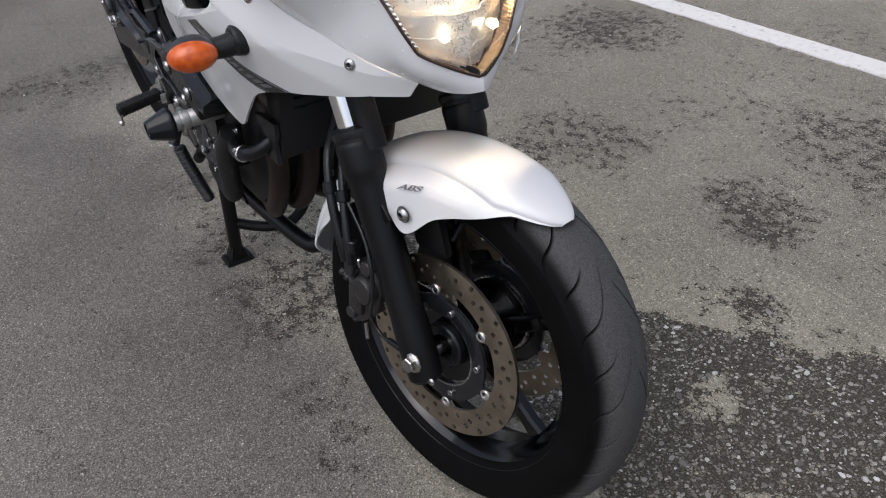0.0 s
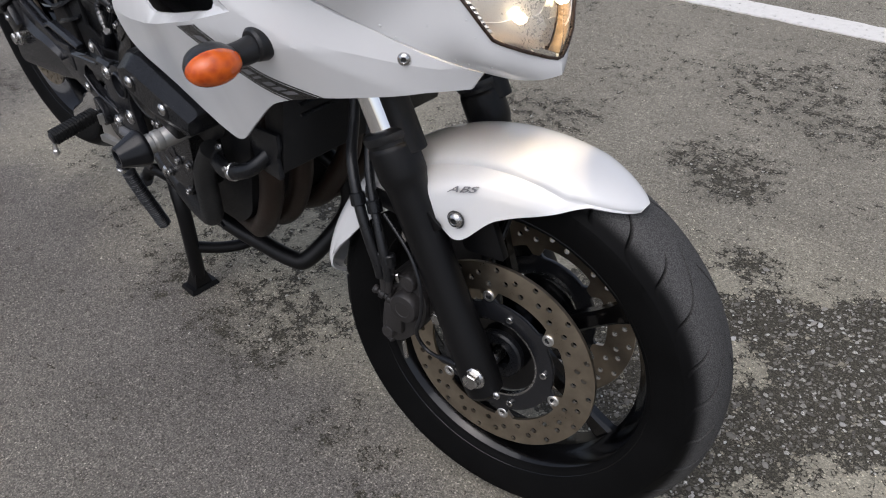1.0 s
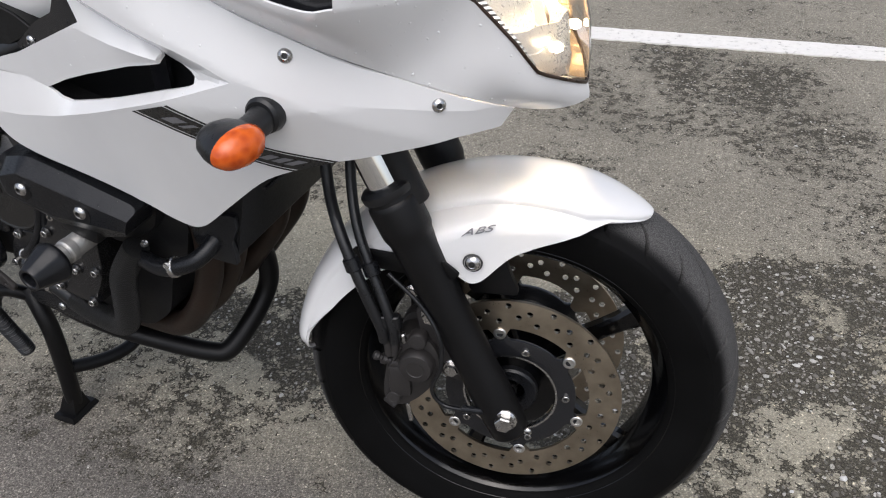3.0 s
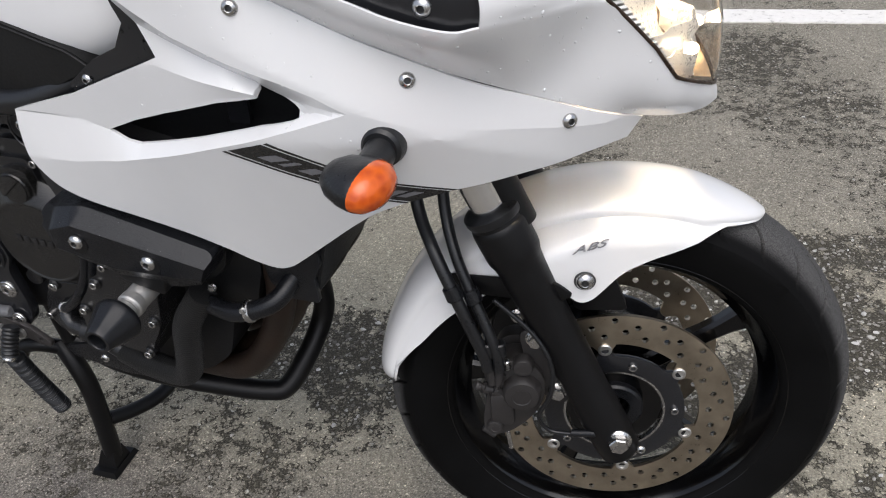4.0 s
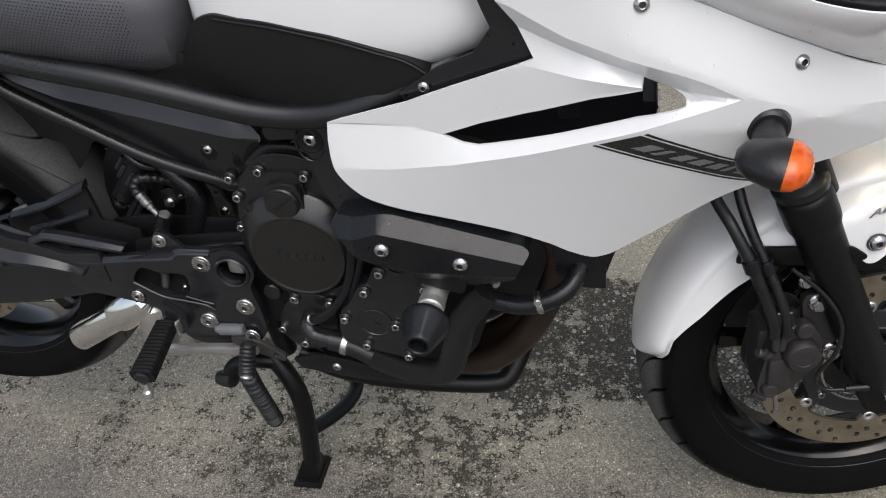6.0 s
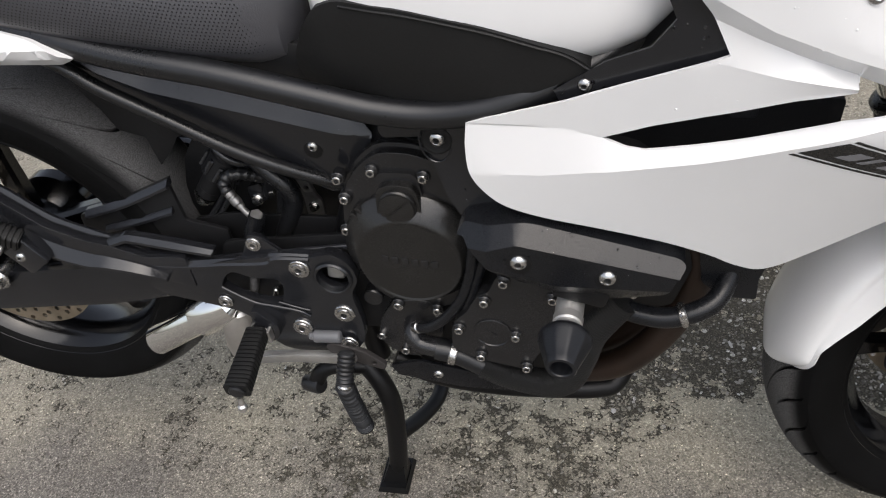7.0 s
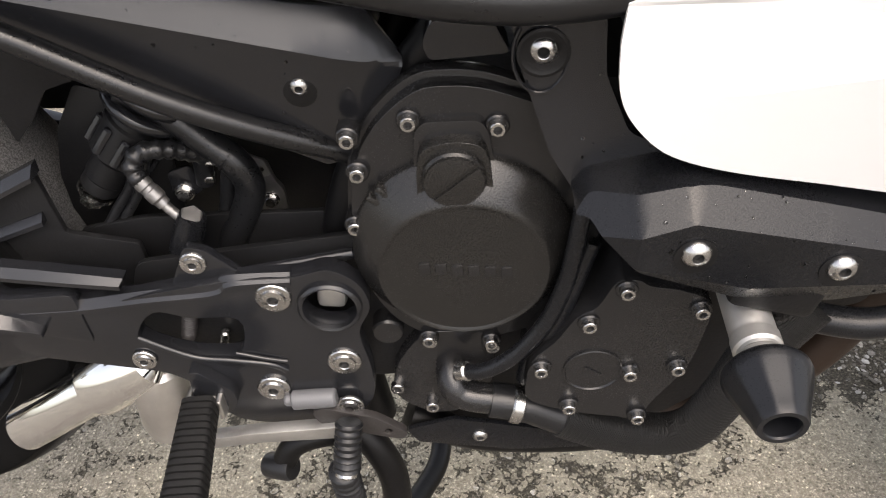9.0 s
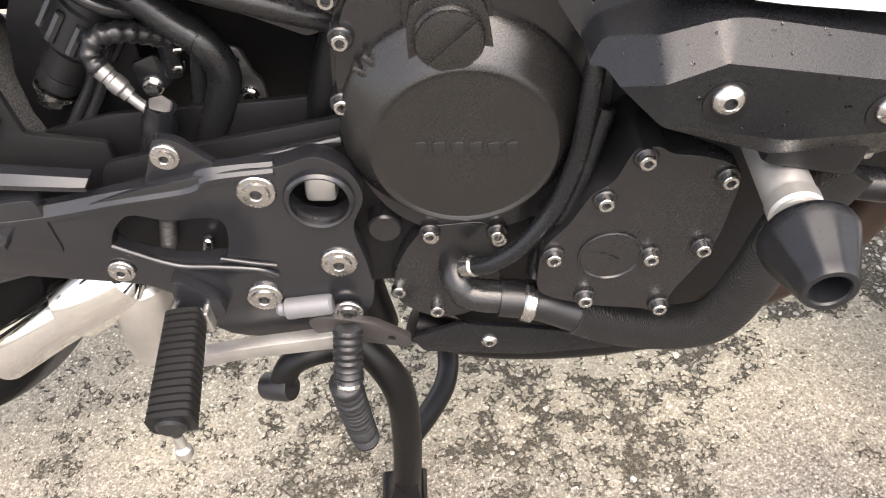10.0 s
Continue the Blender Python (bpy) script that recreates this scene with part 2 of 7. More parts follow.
    stone_m = ramp_of(nt, ln, math_node(nt, ln, "SUBTRACT", math_node(nt, ln, "MULTIPLY_ADD", tone.outputs[0], 0.75, -0.2), math_node(nt, ln, "MULTIPLY_ADD", add(grain.outputs[0], -0.5), 0.3, cells.outputs["Distance"])), [(0.0, (0, 0, 0)), (0.05, (1, 1, 1))])
    under = mixed(nt, ln, mul(chip_m.outputs[0], 0.6), soil.outputs[0], chip_c.outputs[0])
    stone_t = mixed(nt, ln, 0.6, stone_c.outputs[0], speck.outputs[0], "MULTIPLY")
    under = mixed(nt, ln, stone_m.outputs[0], under, stone_t)
    ln.new(mixed(nt, ln, bare.outputs[0], top, under), b.inputs["Base Color"])
    b.inputs["Roughness"].default_value = 0.85
    b.inputs["Specular IOR Level"].default_value = 0.25
    h_top = mixed(nt, ln, 0.5, grain.outputs[0], fine.outputs[0])
    h_top = mixed(nt, ln, 0.5, mixed(nt, ln, heart.outputs[0], (0.6, 0.6, 0.6), (0.85, 0.85, 0.85)), h_top)
    h_low = mixed(nt, ln, mul(stone_m.outputs[0], 1.0), mixed(nt, ln, chip_m.outputs[0], (0.0, 0.0, 0.0), (0.25, 0.25, 0.25)), (0.7, 0.7, 0.7))
    hs = mixed(nt, ln, bare.outputs[0], h_top, h_low)
    bp = nt.new("ShaderNodeBump")
    bp.inputs["Strength"].default_value, bp.inputs["Distance"].default_value = 0.9, 0.004
    ln.new(hs, bp.inputs["Height"])
    ln.new(bp.outputs[0], b.inputs["Normal"])
    return m


def make_line():
    m, nt, ln, b = nodes_of("road_paint")
    n = noise_tex(nt, ln, 45, 6, 0.7)
    f = noise_tex(nt, ln, 400, 2)
    c = ramp_of(nt, ln, n.outputs[0], [(0.3, (0.3, 0.29, 0.26)), (0.42, (0.66, 0.64, 0.6)), (0.8, (0.74, 0.72, 0.68))])
    ln.new(c.outputs[0], b.inputs["Base Color"])
    b.inputs["Roughness"].default_value = 0.7
    bp = nt.new("ShaderNodeBump")
    bp.inputs["Strength"].default_value, bp.inputs["Distance"].default_value = 0.5, 0.0015
    ln.new(f.outputs[0], bp.inputs["Height"])
    ln.new(bp.outputs[0], b.inputs["Normal"])
    return m


def make_stone():
    m, nt, ln, b = nodes_of("loose_stone")
    geo = nt.new("ShaderNodeNewGeometry")
    c = ramp_of(nt, ln, geo.outputs["Random Per Island"], [(0.0, (0.10, 0.091, 0.076)), (0.5, (0.22, 0.205, 0.175)), (0.88, (0.40, 0.38, 0.34)), (1.0, (0.75, 0.74, 0.71))])
    f = noise_tex(nt, ln, 260, 3)
    mx = nt.new("ShaderNodeMix")
    mx.data_type, mx.blend_type = "RGBA", "MULTIPLY"
    mx.inputs["Factor"].default_value = 0.5
    ln.new(c.outputs[0], mx.inputs["A"])
    ln.new(f.outputs[0], mx.inputs["B"])
    ln.new(mx.outputs["Result"], b.inputs["Base Color"])
    b.inputs["Roughness"].default_value = 0.8
    return m


def make_woven():
    m, nt, ln, b = nodes_of("woven_sleeve")
    b.inputs["Roughness"].default_value = 0.5
    hs = []
    for turn in (0.6, -0.6):
        tc = nt.new("ShaderNodeTexCoord")
        mp = nt.new("ShaderNodeMapping")
        mp.inputs["Rotation"].default_value = (0.4, turn, turn)
        ln.new(tc.outputs["Object"], mp.inputs["Vector"])
        w = nt.new("ShaderNodeTexWave")
        w.inputs["Scale"].default_value = 330
        w.inputs["Distortion"].default_value = 0.3
        ln.new(mp.outputs[0], w.inputs["Vector"])
        hs.append(w.outputs["Fac"])
    h = math_node(nt, ln, "MAXIMUM", *hs)
    c = ramp_of(nt, ln, h, [(0.45, (0.0015, 0.0015, 0.0015)), (1.0, (0.0095, 0.0092, 0.0086))])
    ln.new(c.outputs[0], b.inputs["Base Color"])
    bp = nt.new("ShaderNodeBump")
    bp.inputs["Strength"].default_value, bp.inputs["Distance"].default_value = 1.0, 0.0015
    ln.new(h, bp.inputs["Height"])
    ln.new(bp.outputs[0], b.inputs["Normal"])
    return m


WOVEN = make_woven()
DUSTY_TYRE = make_tyre("dusty_tyre", (0.125, 0.124, 0.124, 1))
GROUND, LINE, STONE = make_ground(), make_line(), make_stone()

# ---- mesh helpers ----
V3 = Vector


def part(name, bm, material, parent=None, label=""):
    """Links a bmesh as one mesh object under a thing or a part."""
    me = bpy.data.meshes.new(name)
    bm.to_mesh(me)
    bm.free()
    me.materials.append(material)
    ob = new(name, me)
    ob.parent = parent
    if label:
        tagged(ob, label)
    return ob


def finish(bm, sharp=35, m=None):
    """Smooth faces with hard edges beyond an angle; a transform at last."""
    bmesh.ops.remove_doubles(bm, verts=bm.verts, dist=1e-6)
    bmesh.ops.recalc_face_normals(bm, faces=bm.faces)
    for f in bm.faces:
        f.smooth = True
    lim = radians(sharp)
    for e in bm.edges:
        e.smooth = len(e.link_faces) == 2 and e.calc_face_angle(0) < lim
    if m is not None:
        bm.transform(m)
    return bm


def join(*bms):
    out = bmesh.new()
    for b in bms:
        me = bpy.data.meshes.new("joined")
        b.to_mesh(me)
        out.from_mesh(me)
        bpy.data.meshes.remove(me)
        b.free()
    return out


def rounded(pts, r=0.006, n=3):
    """Outline with its corners cut round by about r."""
    out = []
    k = len(pts)
    for i in range(k):
        a, b, c = (V3((*pts[(i + d) % k], 0)) for d in (-1, 0, 1))
        da, dc = (a - b), (c - b)
        s = min(r, 0.45 * da.length, 0.45 * dc.length)
        p, q = b + da.normalized() * s, b + dc.normalized() * s
        for j in range(n + 1):
            t = j / n
            w = (1 - t) ** 2 * p + 2 * t * (1 - t) * b + t * t * q
            out.append((w.x, w.y))
    return out


def smooth_line(pts, n=6, closed=False):
    """Catmull-Rom through points of any dimension."""
    k = len(pts)
    out = []
    idx = range(k) if closed else range(k - 1)
    for i in idx:
        g = lambda j: np.array(pts[j % k] if closed else pts[max(0, min(k - 1, j))], float)
        p0, p1, p2, p3 = g(i - 1), g(i), g(i + 1), g(i + 2)
        for j in range(n):
            t = j / n
            out.append(tuple(0.5 * (2 * p1 + (p2 - p0) * t + (2 * p0 - 5 * p1 + 4 * p2 - p3) * t * t + (3 * p1 - p0 - 3 * p2 + p3) * t**3)))
    if not closed:
        out.append(tuple(map(float, pts[-1])))
    return out


def circle(cx, cz, r, n=20, a0=0.0):
    return [(cx + r * math.cos(a0 + 2 * math.pi * i / n), cz + r * math.sin(a0 + 2 * math.pi * i / n)) for i in range(n)]


def fill(loops):
    """Flat face set in the xz plane from an outline and its holes."""
    bm = bmesh.new()
    edges = []
    for lp in loops:
        vs = [bm.verts.new((x, 0, z)) for x, z in lp]
        edges += [bm.edges.new((vs[i], vs[(i + 1) % len(vs)])) for i in range(len(vs))]
    bmesh.ops.triangle_fill(bm, use_beauty=True, use_dissolve=False, edges=edges)
    return bm


def thicken(bm, dy, dx=0.0, dz=0.0):
    r = bmesh.ops.extrude_face_region(bm, geom=bm.faces[:])
    vs = [g for g in r["geom"] if isinstance(g, bmesh.types.BMVert)]
    bmesh.ops.translate(bm, verts=vs, vec=(dx, dy, dz))
    return bm


def plate(outline, y0, y1, holes=(), bevel=0.0015, m=None, seg=2):
    """Plate from an outline in the xz plane, between two y, with softened rims."""
    bm = fill([outline, *holes])
    bmesh.ops.translate(bm, verts=bm.verts, vec=(0, y0, 0))
    thicken(bm, y1 - y0)
    bmesh.ops.recalc_face_normals(bm, faces=bm.faces)
    if bevel:
        rim = [e for e in bm.edges if len(e.link_faces) == 2 and e.calc_face_angle(0) > radians(60) and abs(e.verts[0].co.y - e.verts[1].co.y) < 1e-6]
        bmesh.ops.bevel(bm, geom=rim, offset=bevel, segments=seg, affect="EDGES", profile=0.5, clamp_overlap=True)
    return finish(bm, 32, m)


def shell(outline, yfun, thick=0.003, step=0.016, holes=(), cuts=(), sharp=25, m=None):
    """Curved panel: an outline in the xz plane, pushed to y = yfun(x, z), with thickness towards the middle."""
    bm = fill([outline, *holes])
    xs = [v.co.x for v in bm.verts]
    zs = [v.co.z for v in bm.verts]

    def cut(co, no):
        bmesh.ops.bisect_plane(bm, geom=bm.verts[:] + bm.edges[:] + bm.faces[:], plane_co=co, plane_no=no, dist=1e-5)

    for (ax, az), (bx, bz) in cuts:
        cut((ax, 0, az), (-(bz - az), 0, bx - ax))
    x = min(xs) + step
    while x < max(xs):
        cut((x, 0, 0), (1, 0, 0))
        x += step
    z = min(zs) + step
    while z < max(zs):
        cut((0, 0, z), (0, 0, 1))
        z += step
    for v in bm.verts:
        v.co.y = yfun(v.co.x, v.co.z)
    if thick:
        r = bmesh.ops.extrude_face_region(bm, geom=bm.faces[:])
        for g in r["geom"]:
            if isinstance(g, bmesh.types.BMVert):
                g.co.y += thick
    return finish(bm, sharp, m)


def lathe(profile, seg=64, m=None, sharp=30, closed=True):
    """Turns (radius, y) pairs round the y axis."""
    bm = bmesh.new()
    rings = []
    for i in range(seg):
        a = 2 * math.pi * i / seg
        rings.append([bm.verts.new((r * math.cos(a), y, r * math.sin(a))) for r, y in profile])
    n = len(profile)
    for i in range(seg):
        p, q = rings[i], rings[(i + 1) % seg]
        for j in range(n if closed else n - 1):
            k = (j + 1) % n
            try:
                bm.faces.new((p[j], p[k], q[k], q[j]))
            except ValueError:
                pass
    return finish(bm, sharp, m)


def spin(profile, p, d, seg=20, sharp=30):
    """A solid of revolution about the axis d from p; profile of (radius, height)."""
    q = V3((0, 1, 0)).rotation_difference(V3(d).normalized()).to_matrix().to_4x4()
    prof = [(0.0, profile[0][1]), *profile, (0.0, profile[-1][1])]
    bm = lathe(prof, seg, Matrix.Translation(p) @ q, sharp, closed=False)
    bmesh.ops.remove_doubles(bm, verts=bm.verts, dist=1e-5)
    return finish(bm, sharp)


def rod(p, q, r, r2=None, seg=18, cham=0.0015):
    p, q = V3(p), V3(q)
    h = (q - p).length
    r2 = r if r2 is None else r2
    c = min(cham, r * 0.4, r2 * 0.4)
    return spin([(r - c, 0), (r, c), (r2, h - c), (r2 - c, h)], p, q - p, seg)


def tube(pts, r, seg=14, n=6, ribs=0.0, pitch=0.006, taper=None, straight=False):
    """Sweep of a round section along a smooth line."""
    line = [V3(p) for p in (pts if straight else smooth_line(pts, n))]
    if ribs:
        fine = [line[0]]
        for a, b in zip(line, line[1:]):
            k = max(1, int((b - a).length / (pitch / 4)))
            fine += [a.lerp(b, (i + 1) / k) for i in range(k)]
        line = fine
    bm = bmesh.new()
    rings = []
    t0 = (line[1] - line[0]).normalized()
    u = t0.orthogonal().normalized()
    run = 0.0
    for i, p in enumerate(line):
        t = (line[min(i + 1, len(line) - 1)] - line[max(i - 1, 0)]).normalized()
        u = (u - t * u.dot(t)).normalized()
        w = t.cross(u)
        if i:
            run += (p - line[i - 1]).length
        rad = r if taper is None else r + (taper - r) * i / (len(line) - 1)
        rad += ribs * (0.5 - 0.5 * math.cos(2 * math.pi * run / pitch)) if ribs else 0.0
        rings.append([bm.verts.new(p + rad * (u * math.cos(2 * math.pi * j / seg) + w * math.sin(2 * math.pi * j / seg))) for j in range(seg)])
    for a, b in zip(rings, rings[1:]):
        for j in range(seg):
            bm.faces.new((a[j], a[(j + 1) % seg], b[(j + 1) % seg], b[j]))
    bm.faces.new(rings[0])
    bm.faces.new(rings[-1][::-1])
    return finish(bm, 50)


def brick(cx, cy, cz, sx, sy, sz, bevel=0.004, m=None):
    bm = bmesh.new()
    bmesh.ops.create_cube(bm, size=1.0)
    bmesh.ops.scale(bm, verts=bm.verts, vec=(sx, sy, sz))
    bmesh.ops.bevel(bm, geom=bm.edges[:], offset=bevel, segments=2, affect="EDGES", profile=0.5, clamp_overlap=True)
    bmesh.ops.translate(bm, verts=bm.verts, vec=(cx, cy, cz))
    return finish(bm, 30, m)


def loft(sections, sharp=40, caps=True, closed=True):
    """Skin over sections with equal numbers of points."""
    bm = bmesh.new()
    rows = [[bm.verts.new(p) for p in s] for s in sections]
    k = len(rows[0])
    for a, b in zip(rows, rows[1:]):
        for j in range(k if closed else k - 1):
            bm.faces.new((a[j], a[(j + 1) % k], b[(j + 1) % k], b[j]))
    if caps and closed:
        bm.faces.new(rows[0])
        bm.faces.new(rows[-1][::-1])
    return finish(bm, sharp)


MID = -0.012  # the motorcycle's middle plane


def mirrored(bm):
    for v in bm.verts:
        v.co.y = 2 * MID - v.co.y
    bmesh.ops.reverse_faces(bm, faces=bm.faces)
    return bm


def copy_of(bm):
    return bm.copy()


# bolts share a few meshes
BOLTS = {}


def bolt(kind, p, d, r, parent, name="bolt"):
    """A bolt head: 'dome' and 'cap' have a hexagon socket, 'hex' is a flanged hexagon, 'pan' a low washer head."""
    key = (kind, round(r, 5))
    if key not in BOLTS:
        if kind == "dome":
            b = spin([(r, 0), (r, 0.12 * r), (0.93 * r, 0.3 * r), (0.72 * r, 0.5 * r), (0.46 * r, 0.6 * r), (0.40 * r, 0.57 * r), (0.38 * r, 0.1 * r)], (0, 0, 0), (0, 1, 0), 20)
        elif kind == "cap":
            b = spin([(r, 0), (r, 0.95 * r), (0.9 * r, 1.08 * r), (0.56 * r, 1.08 * r), (0.52 * r, 1.0 * r), (0.5 * r, 0.4 * r)], (0, 0, 0), (0, 1, 0), 16)
        elif kind == "pan":
            b = spin([(r, 0), (r, 0.16 * r), (0.94 * r, 0.24 * r), (0.72 * r, 0.26 * r), (0.66 * r, 0.4 * r), (0.34 * r, 0.44 * r), (0.3 * r, 0.4 * r), (0.28 * r, 0.1 * r)], (0, 0, 0), (0, 1, 0), 24)
        else:
            a = spin([(r, 0), (r, 0.14 * r), (0.86 * r, 0.3 * r)], (0, 0, 0), (0, 1, 0), 20)
            h = lathe([(0.0, 0.2 * r), (0.74 * r, 0.2 * r), (0.74 * r, 0.72 * r), (0.66 * r, 0.84 * r), (0.0, 0.86 * r)], 6, None, 25, closed=False)
            b = join(a, h)
        me = bpy.data.meshes.new("bolt")
        b.to_mesh(me)
        b.free()
        me.materials.append(STEEL)
        me.materials.append(SOCKET)
        # faces inside the socket get the dark steel, its shade put into colour
        for f in me.polygons:
            if kind != "hex" and math.hypot(f.center.x, f.center.z) < {"dome": 0.41, "cap": 0.53, "pan": 0.31}[kind] * r and f.center.y < {"dome": 0.45, "cap": 0.9, "pan": 0.3}[kind] * r:
                f.material_index = 1
        BOLTS[key] = me
    ob = new(name, BOLTS[key])
    q = V3((0, 1, 0)).rotation_difference(V3(d).normalized()).to_matrix().to_4x4()
    ob.matrix_basis = Matrix.Translation(p) @ q
    ob.parent = parent
    return ob


RIGHT = (0, -1, 0)


def clamp01(v):
    return 0.0 if v < 0 else 1.0 if v > 1 else v


def ease(v):
    v = clamp01(v)
    return v * v * (3 - 2 * v)


def interp(x, xs, ys):
    return float(np.interp(x, xs, ys))

# ---- ground ----
WORN = [  # x, y, radius, strength
    (-0.2, 1.0, 0.12, 0.34), (-0.32, 1.02, 0.1, 0.26), (-1.42, 1.63, 0.26, 0.28), (0.36, 1.38, 0.2, 0.26), (0.12, 1.72, 0.24, 0.34), (-0.1, 1.88, 0.18, 0.3), (0.05, 1.42, 0.14, 0.27), (-0.16, 1.4, 0.12, 0.24),
    (-0.46, 0.07, 0.09, 0.25), (-0.69, -0.06, 0.16, 0.26), (-0.31, -0.16, 0.07, 0.24), (-0.2, -0.15, 0.05, 0.27), (-0.11, -0.19, 0.06, 0.22),
    (-1.16, 0.03, 0.16, 0.24), (-0.93, -0.02, 0.19, 0.24), (-1.2, -0.08, 0.14, 0.22), (-0.96, -0.10, 0.14, 0.22), (-0.75, -0.02, 0.17, 0.24),
    (-0.58, -0.05, 0.15, 0.27), (-1.16, 0.22, 0.24, 0.18), (-2.5, -0.23, 0.4, 0.28), (-1.7, 0.3, 0.34, 0.22), (-0.9, 0.2, 0.18, 0.18),
    (-0.3, 1.5, 0.2, 0.2), (0.7, 1.0, 0.3, 0.24), (-0.85, 0.9, 0.24, 0.22), (-0.02, 0.73, 0.07, 0.24), (0.2, 0.74, 0.08, 0.22),
]
BAND_X = [-0.95, -0.8, -0.6, -0.4, -0.15, 0.1, 0.3, 0.6, 0.9, 1.1]
BAND_LO = [0.30, 0.20, 0.10, 0.10, 0.12, 0.13, 0.10, 0.02, 0.0, 0.0]
BAND_HI = [0.31, 0.33, 0.37, 0.42, 0.50, 0.66, 0.80, 0.86, 0.80, 0.7]


def worn_at(x, y):
    """How far the film has worn off, 0 to 1."""
    w = 0.0
    nx = 0.06 * noise.noise((x * 5, y * 5, 3.0))
    ny = 0.06 * noise.noise((x * 5, y * 5, 9.0))
    for cx, cy, r, s in WORN:
        d = math.hypot(x + nx - cx, y + ny - cy) / r
        if d < 1.35:
            w = max(w, s * (1 - ease((d - 0.55) / 0.8)))
    if -1.0 < x < 1.2 and -0.1 < y < 1.0:
        e = 0.05 * noise.noise((x * 9, y * 9, 2.0)) + 0.03 * noise.noise((x * 27, y * 27, 4.0))
        ins = min(y + e - interp(x, BAND_X, BAND_LO), interp(x, BAND_X, BAND_HI) - y + e)
        gap = 0.35 * ease((noise.noise((x * 4.2, y * 4.2, 12.0)) - 0.12) * 5) if x > 0.1 else 0.0
        w = max(w, (0.62 - gap - 0.07 * ease((x - 0.0) / 0.2) - 0.14 * ease((-0.2 - x) / 0.2)) * (1 - ease((x - 0.75) / 0.4)) * ease(0.5 + ins / 0.07))
    w += 0.07 * ease((y - 0.8) / 0.4)
    w += 0.135 + 0.15 * noise.noise((x * 2.2, y * 2.2, 0.0)) + 0.15 * noise.noise((x * 8, y * 8, 5.0))
    return clamp01(w)


def grid_lines(a, b, step):
    inner = list(np.arange(a, b + step / 2, step))
    lo, hi, d = a, b, step
    low, high = [], []
    while d < 200:
        d *= 1.7
        lo -= d
        hi += d
        low.append(lo)
        high.append(hi)
    return low[::-1] + inner + high


def build_ground():
    xs, ys = grid_lines(-2.3, 1.1, 0.0125), grid_lines(-0.75, 2.4, 0.0125)
    verts, worn, grey = [], [], []
    for y in ys:
        for x in xs:
            near = -2.5 < x < 1.3 and -1 < y < 2.6
            w = worn_at(x, y) if near else 0.15
            worn.append(w)
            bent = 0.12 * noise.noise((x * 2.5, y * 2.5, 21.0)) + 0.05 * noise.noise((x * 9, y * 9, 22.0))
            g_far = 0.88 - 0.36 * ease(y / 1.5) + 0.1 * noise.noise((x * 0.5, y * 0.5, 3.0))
            # darker tone towards low y, rearward past x -0.9, and beyond y 0.5
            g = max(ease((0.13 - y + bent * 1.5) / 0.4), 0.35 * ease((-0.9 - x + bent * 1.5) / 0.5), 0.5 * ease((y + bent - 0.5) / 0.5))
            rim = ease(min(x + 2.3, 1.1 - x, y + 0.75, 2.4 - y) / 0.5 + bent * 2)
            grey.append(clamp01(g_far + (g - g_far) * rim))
            lift = 0.0012 * noise.noise((x * 30, y * 30, 1.0)) - 0.003 * ease((w - 0.35) * 3) if near else 0.0
            verts.append((x, y, lift - 0.001))
    n = len(xs)
    faces = [(j * n + i, j * n + i + 1, (j + 1) * n + i + 1, (j + 1) * n + i) for j in range(len(ys) - 1) for i in range(n - 1)]
    me = bpy.data.meshes.new("ground")
    me.from_pydata(verts, [], faces)
    me.materials.append(GROUND)
    at = me.attributes.new("worn", "FLOAT", "POINT")
    at.data.foreach_set("value", worn)
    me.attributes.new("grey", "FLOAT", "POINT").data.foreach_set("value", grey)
    for p in me.polygons:
        p.use_smooth = True
    return tagged(new("ground", me), "old grey asphalt with worn gravelly patches", "ground", kind="structure")


build_ground()


def build_line():
    """The painted line, 0.11 m wide, with frayed edges."""
    bm = bmesh.new()
    k = 420
    top, low = [], []
    for i in range(k + 1):
        x = -6 + 10 * i / k if 0 < i < k else (-60 if i == 0 else 60)
        y = 1.985 + 0.045 * x
        a = y + 0.006 * noise.noise((x * 14, 0, 0)) + 0.003 * noise.noise((x * 60, 0, 0))
        b = y + 0.112 + 0.006 * noise.noise((x * 14, 7, 0)) + 0.003 * noise.noise((x * 60, 7, 0))
        top.append((bm.verts.new((x, a, 0.0035)), bm.verts.new((x, b, 0.0035))))
        low.append((bm.verts.new((x, a, -0.006)), bm.verts.new((x, b, -0.006))))
    for i in range(k):
        bm.faces.new((top[i][0], top[i + 1][0], top[i + 1][1], top[i][1]))
        bm.faces.new((low[i][0], low[i + 1][0], top[i + 1][0], top[i][0]))
        bm.faces.new((top[i][1], top[i + 1][1], low[i + 1][1], low[i][1]))
    return tagged(part("road_line", bm, LINE), "worn white painted line on the asphalt", "road marking", kind="structure")


build_line()


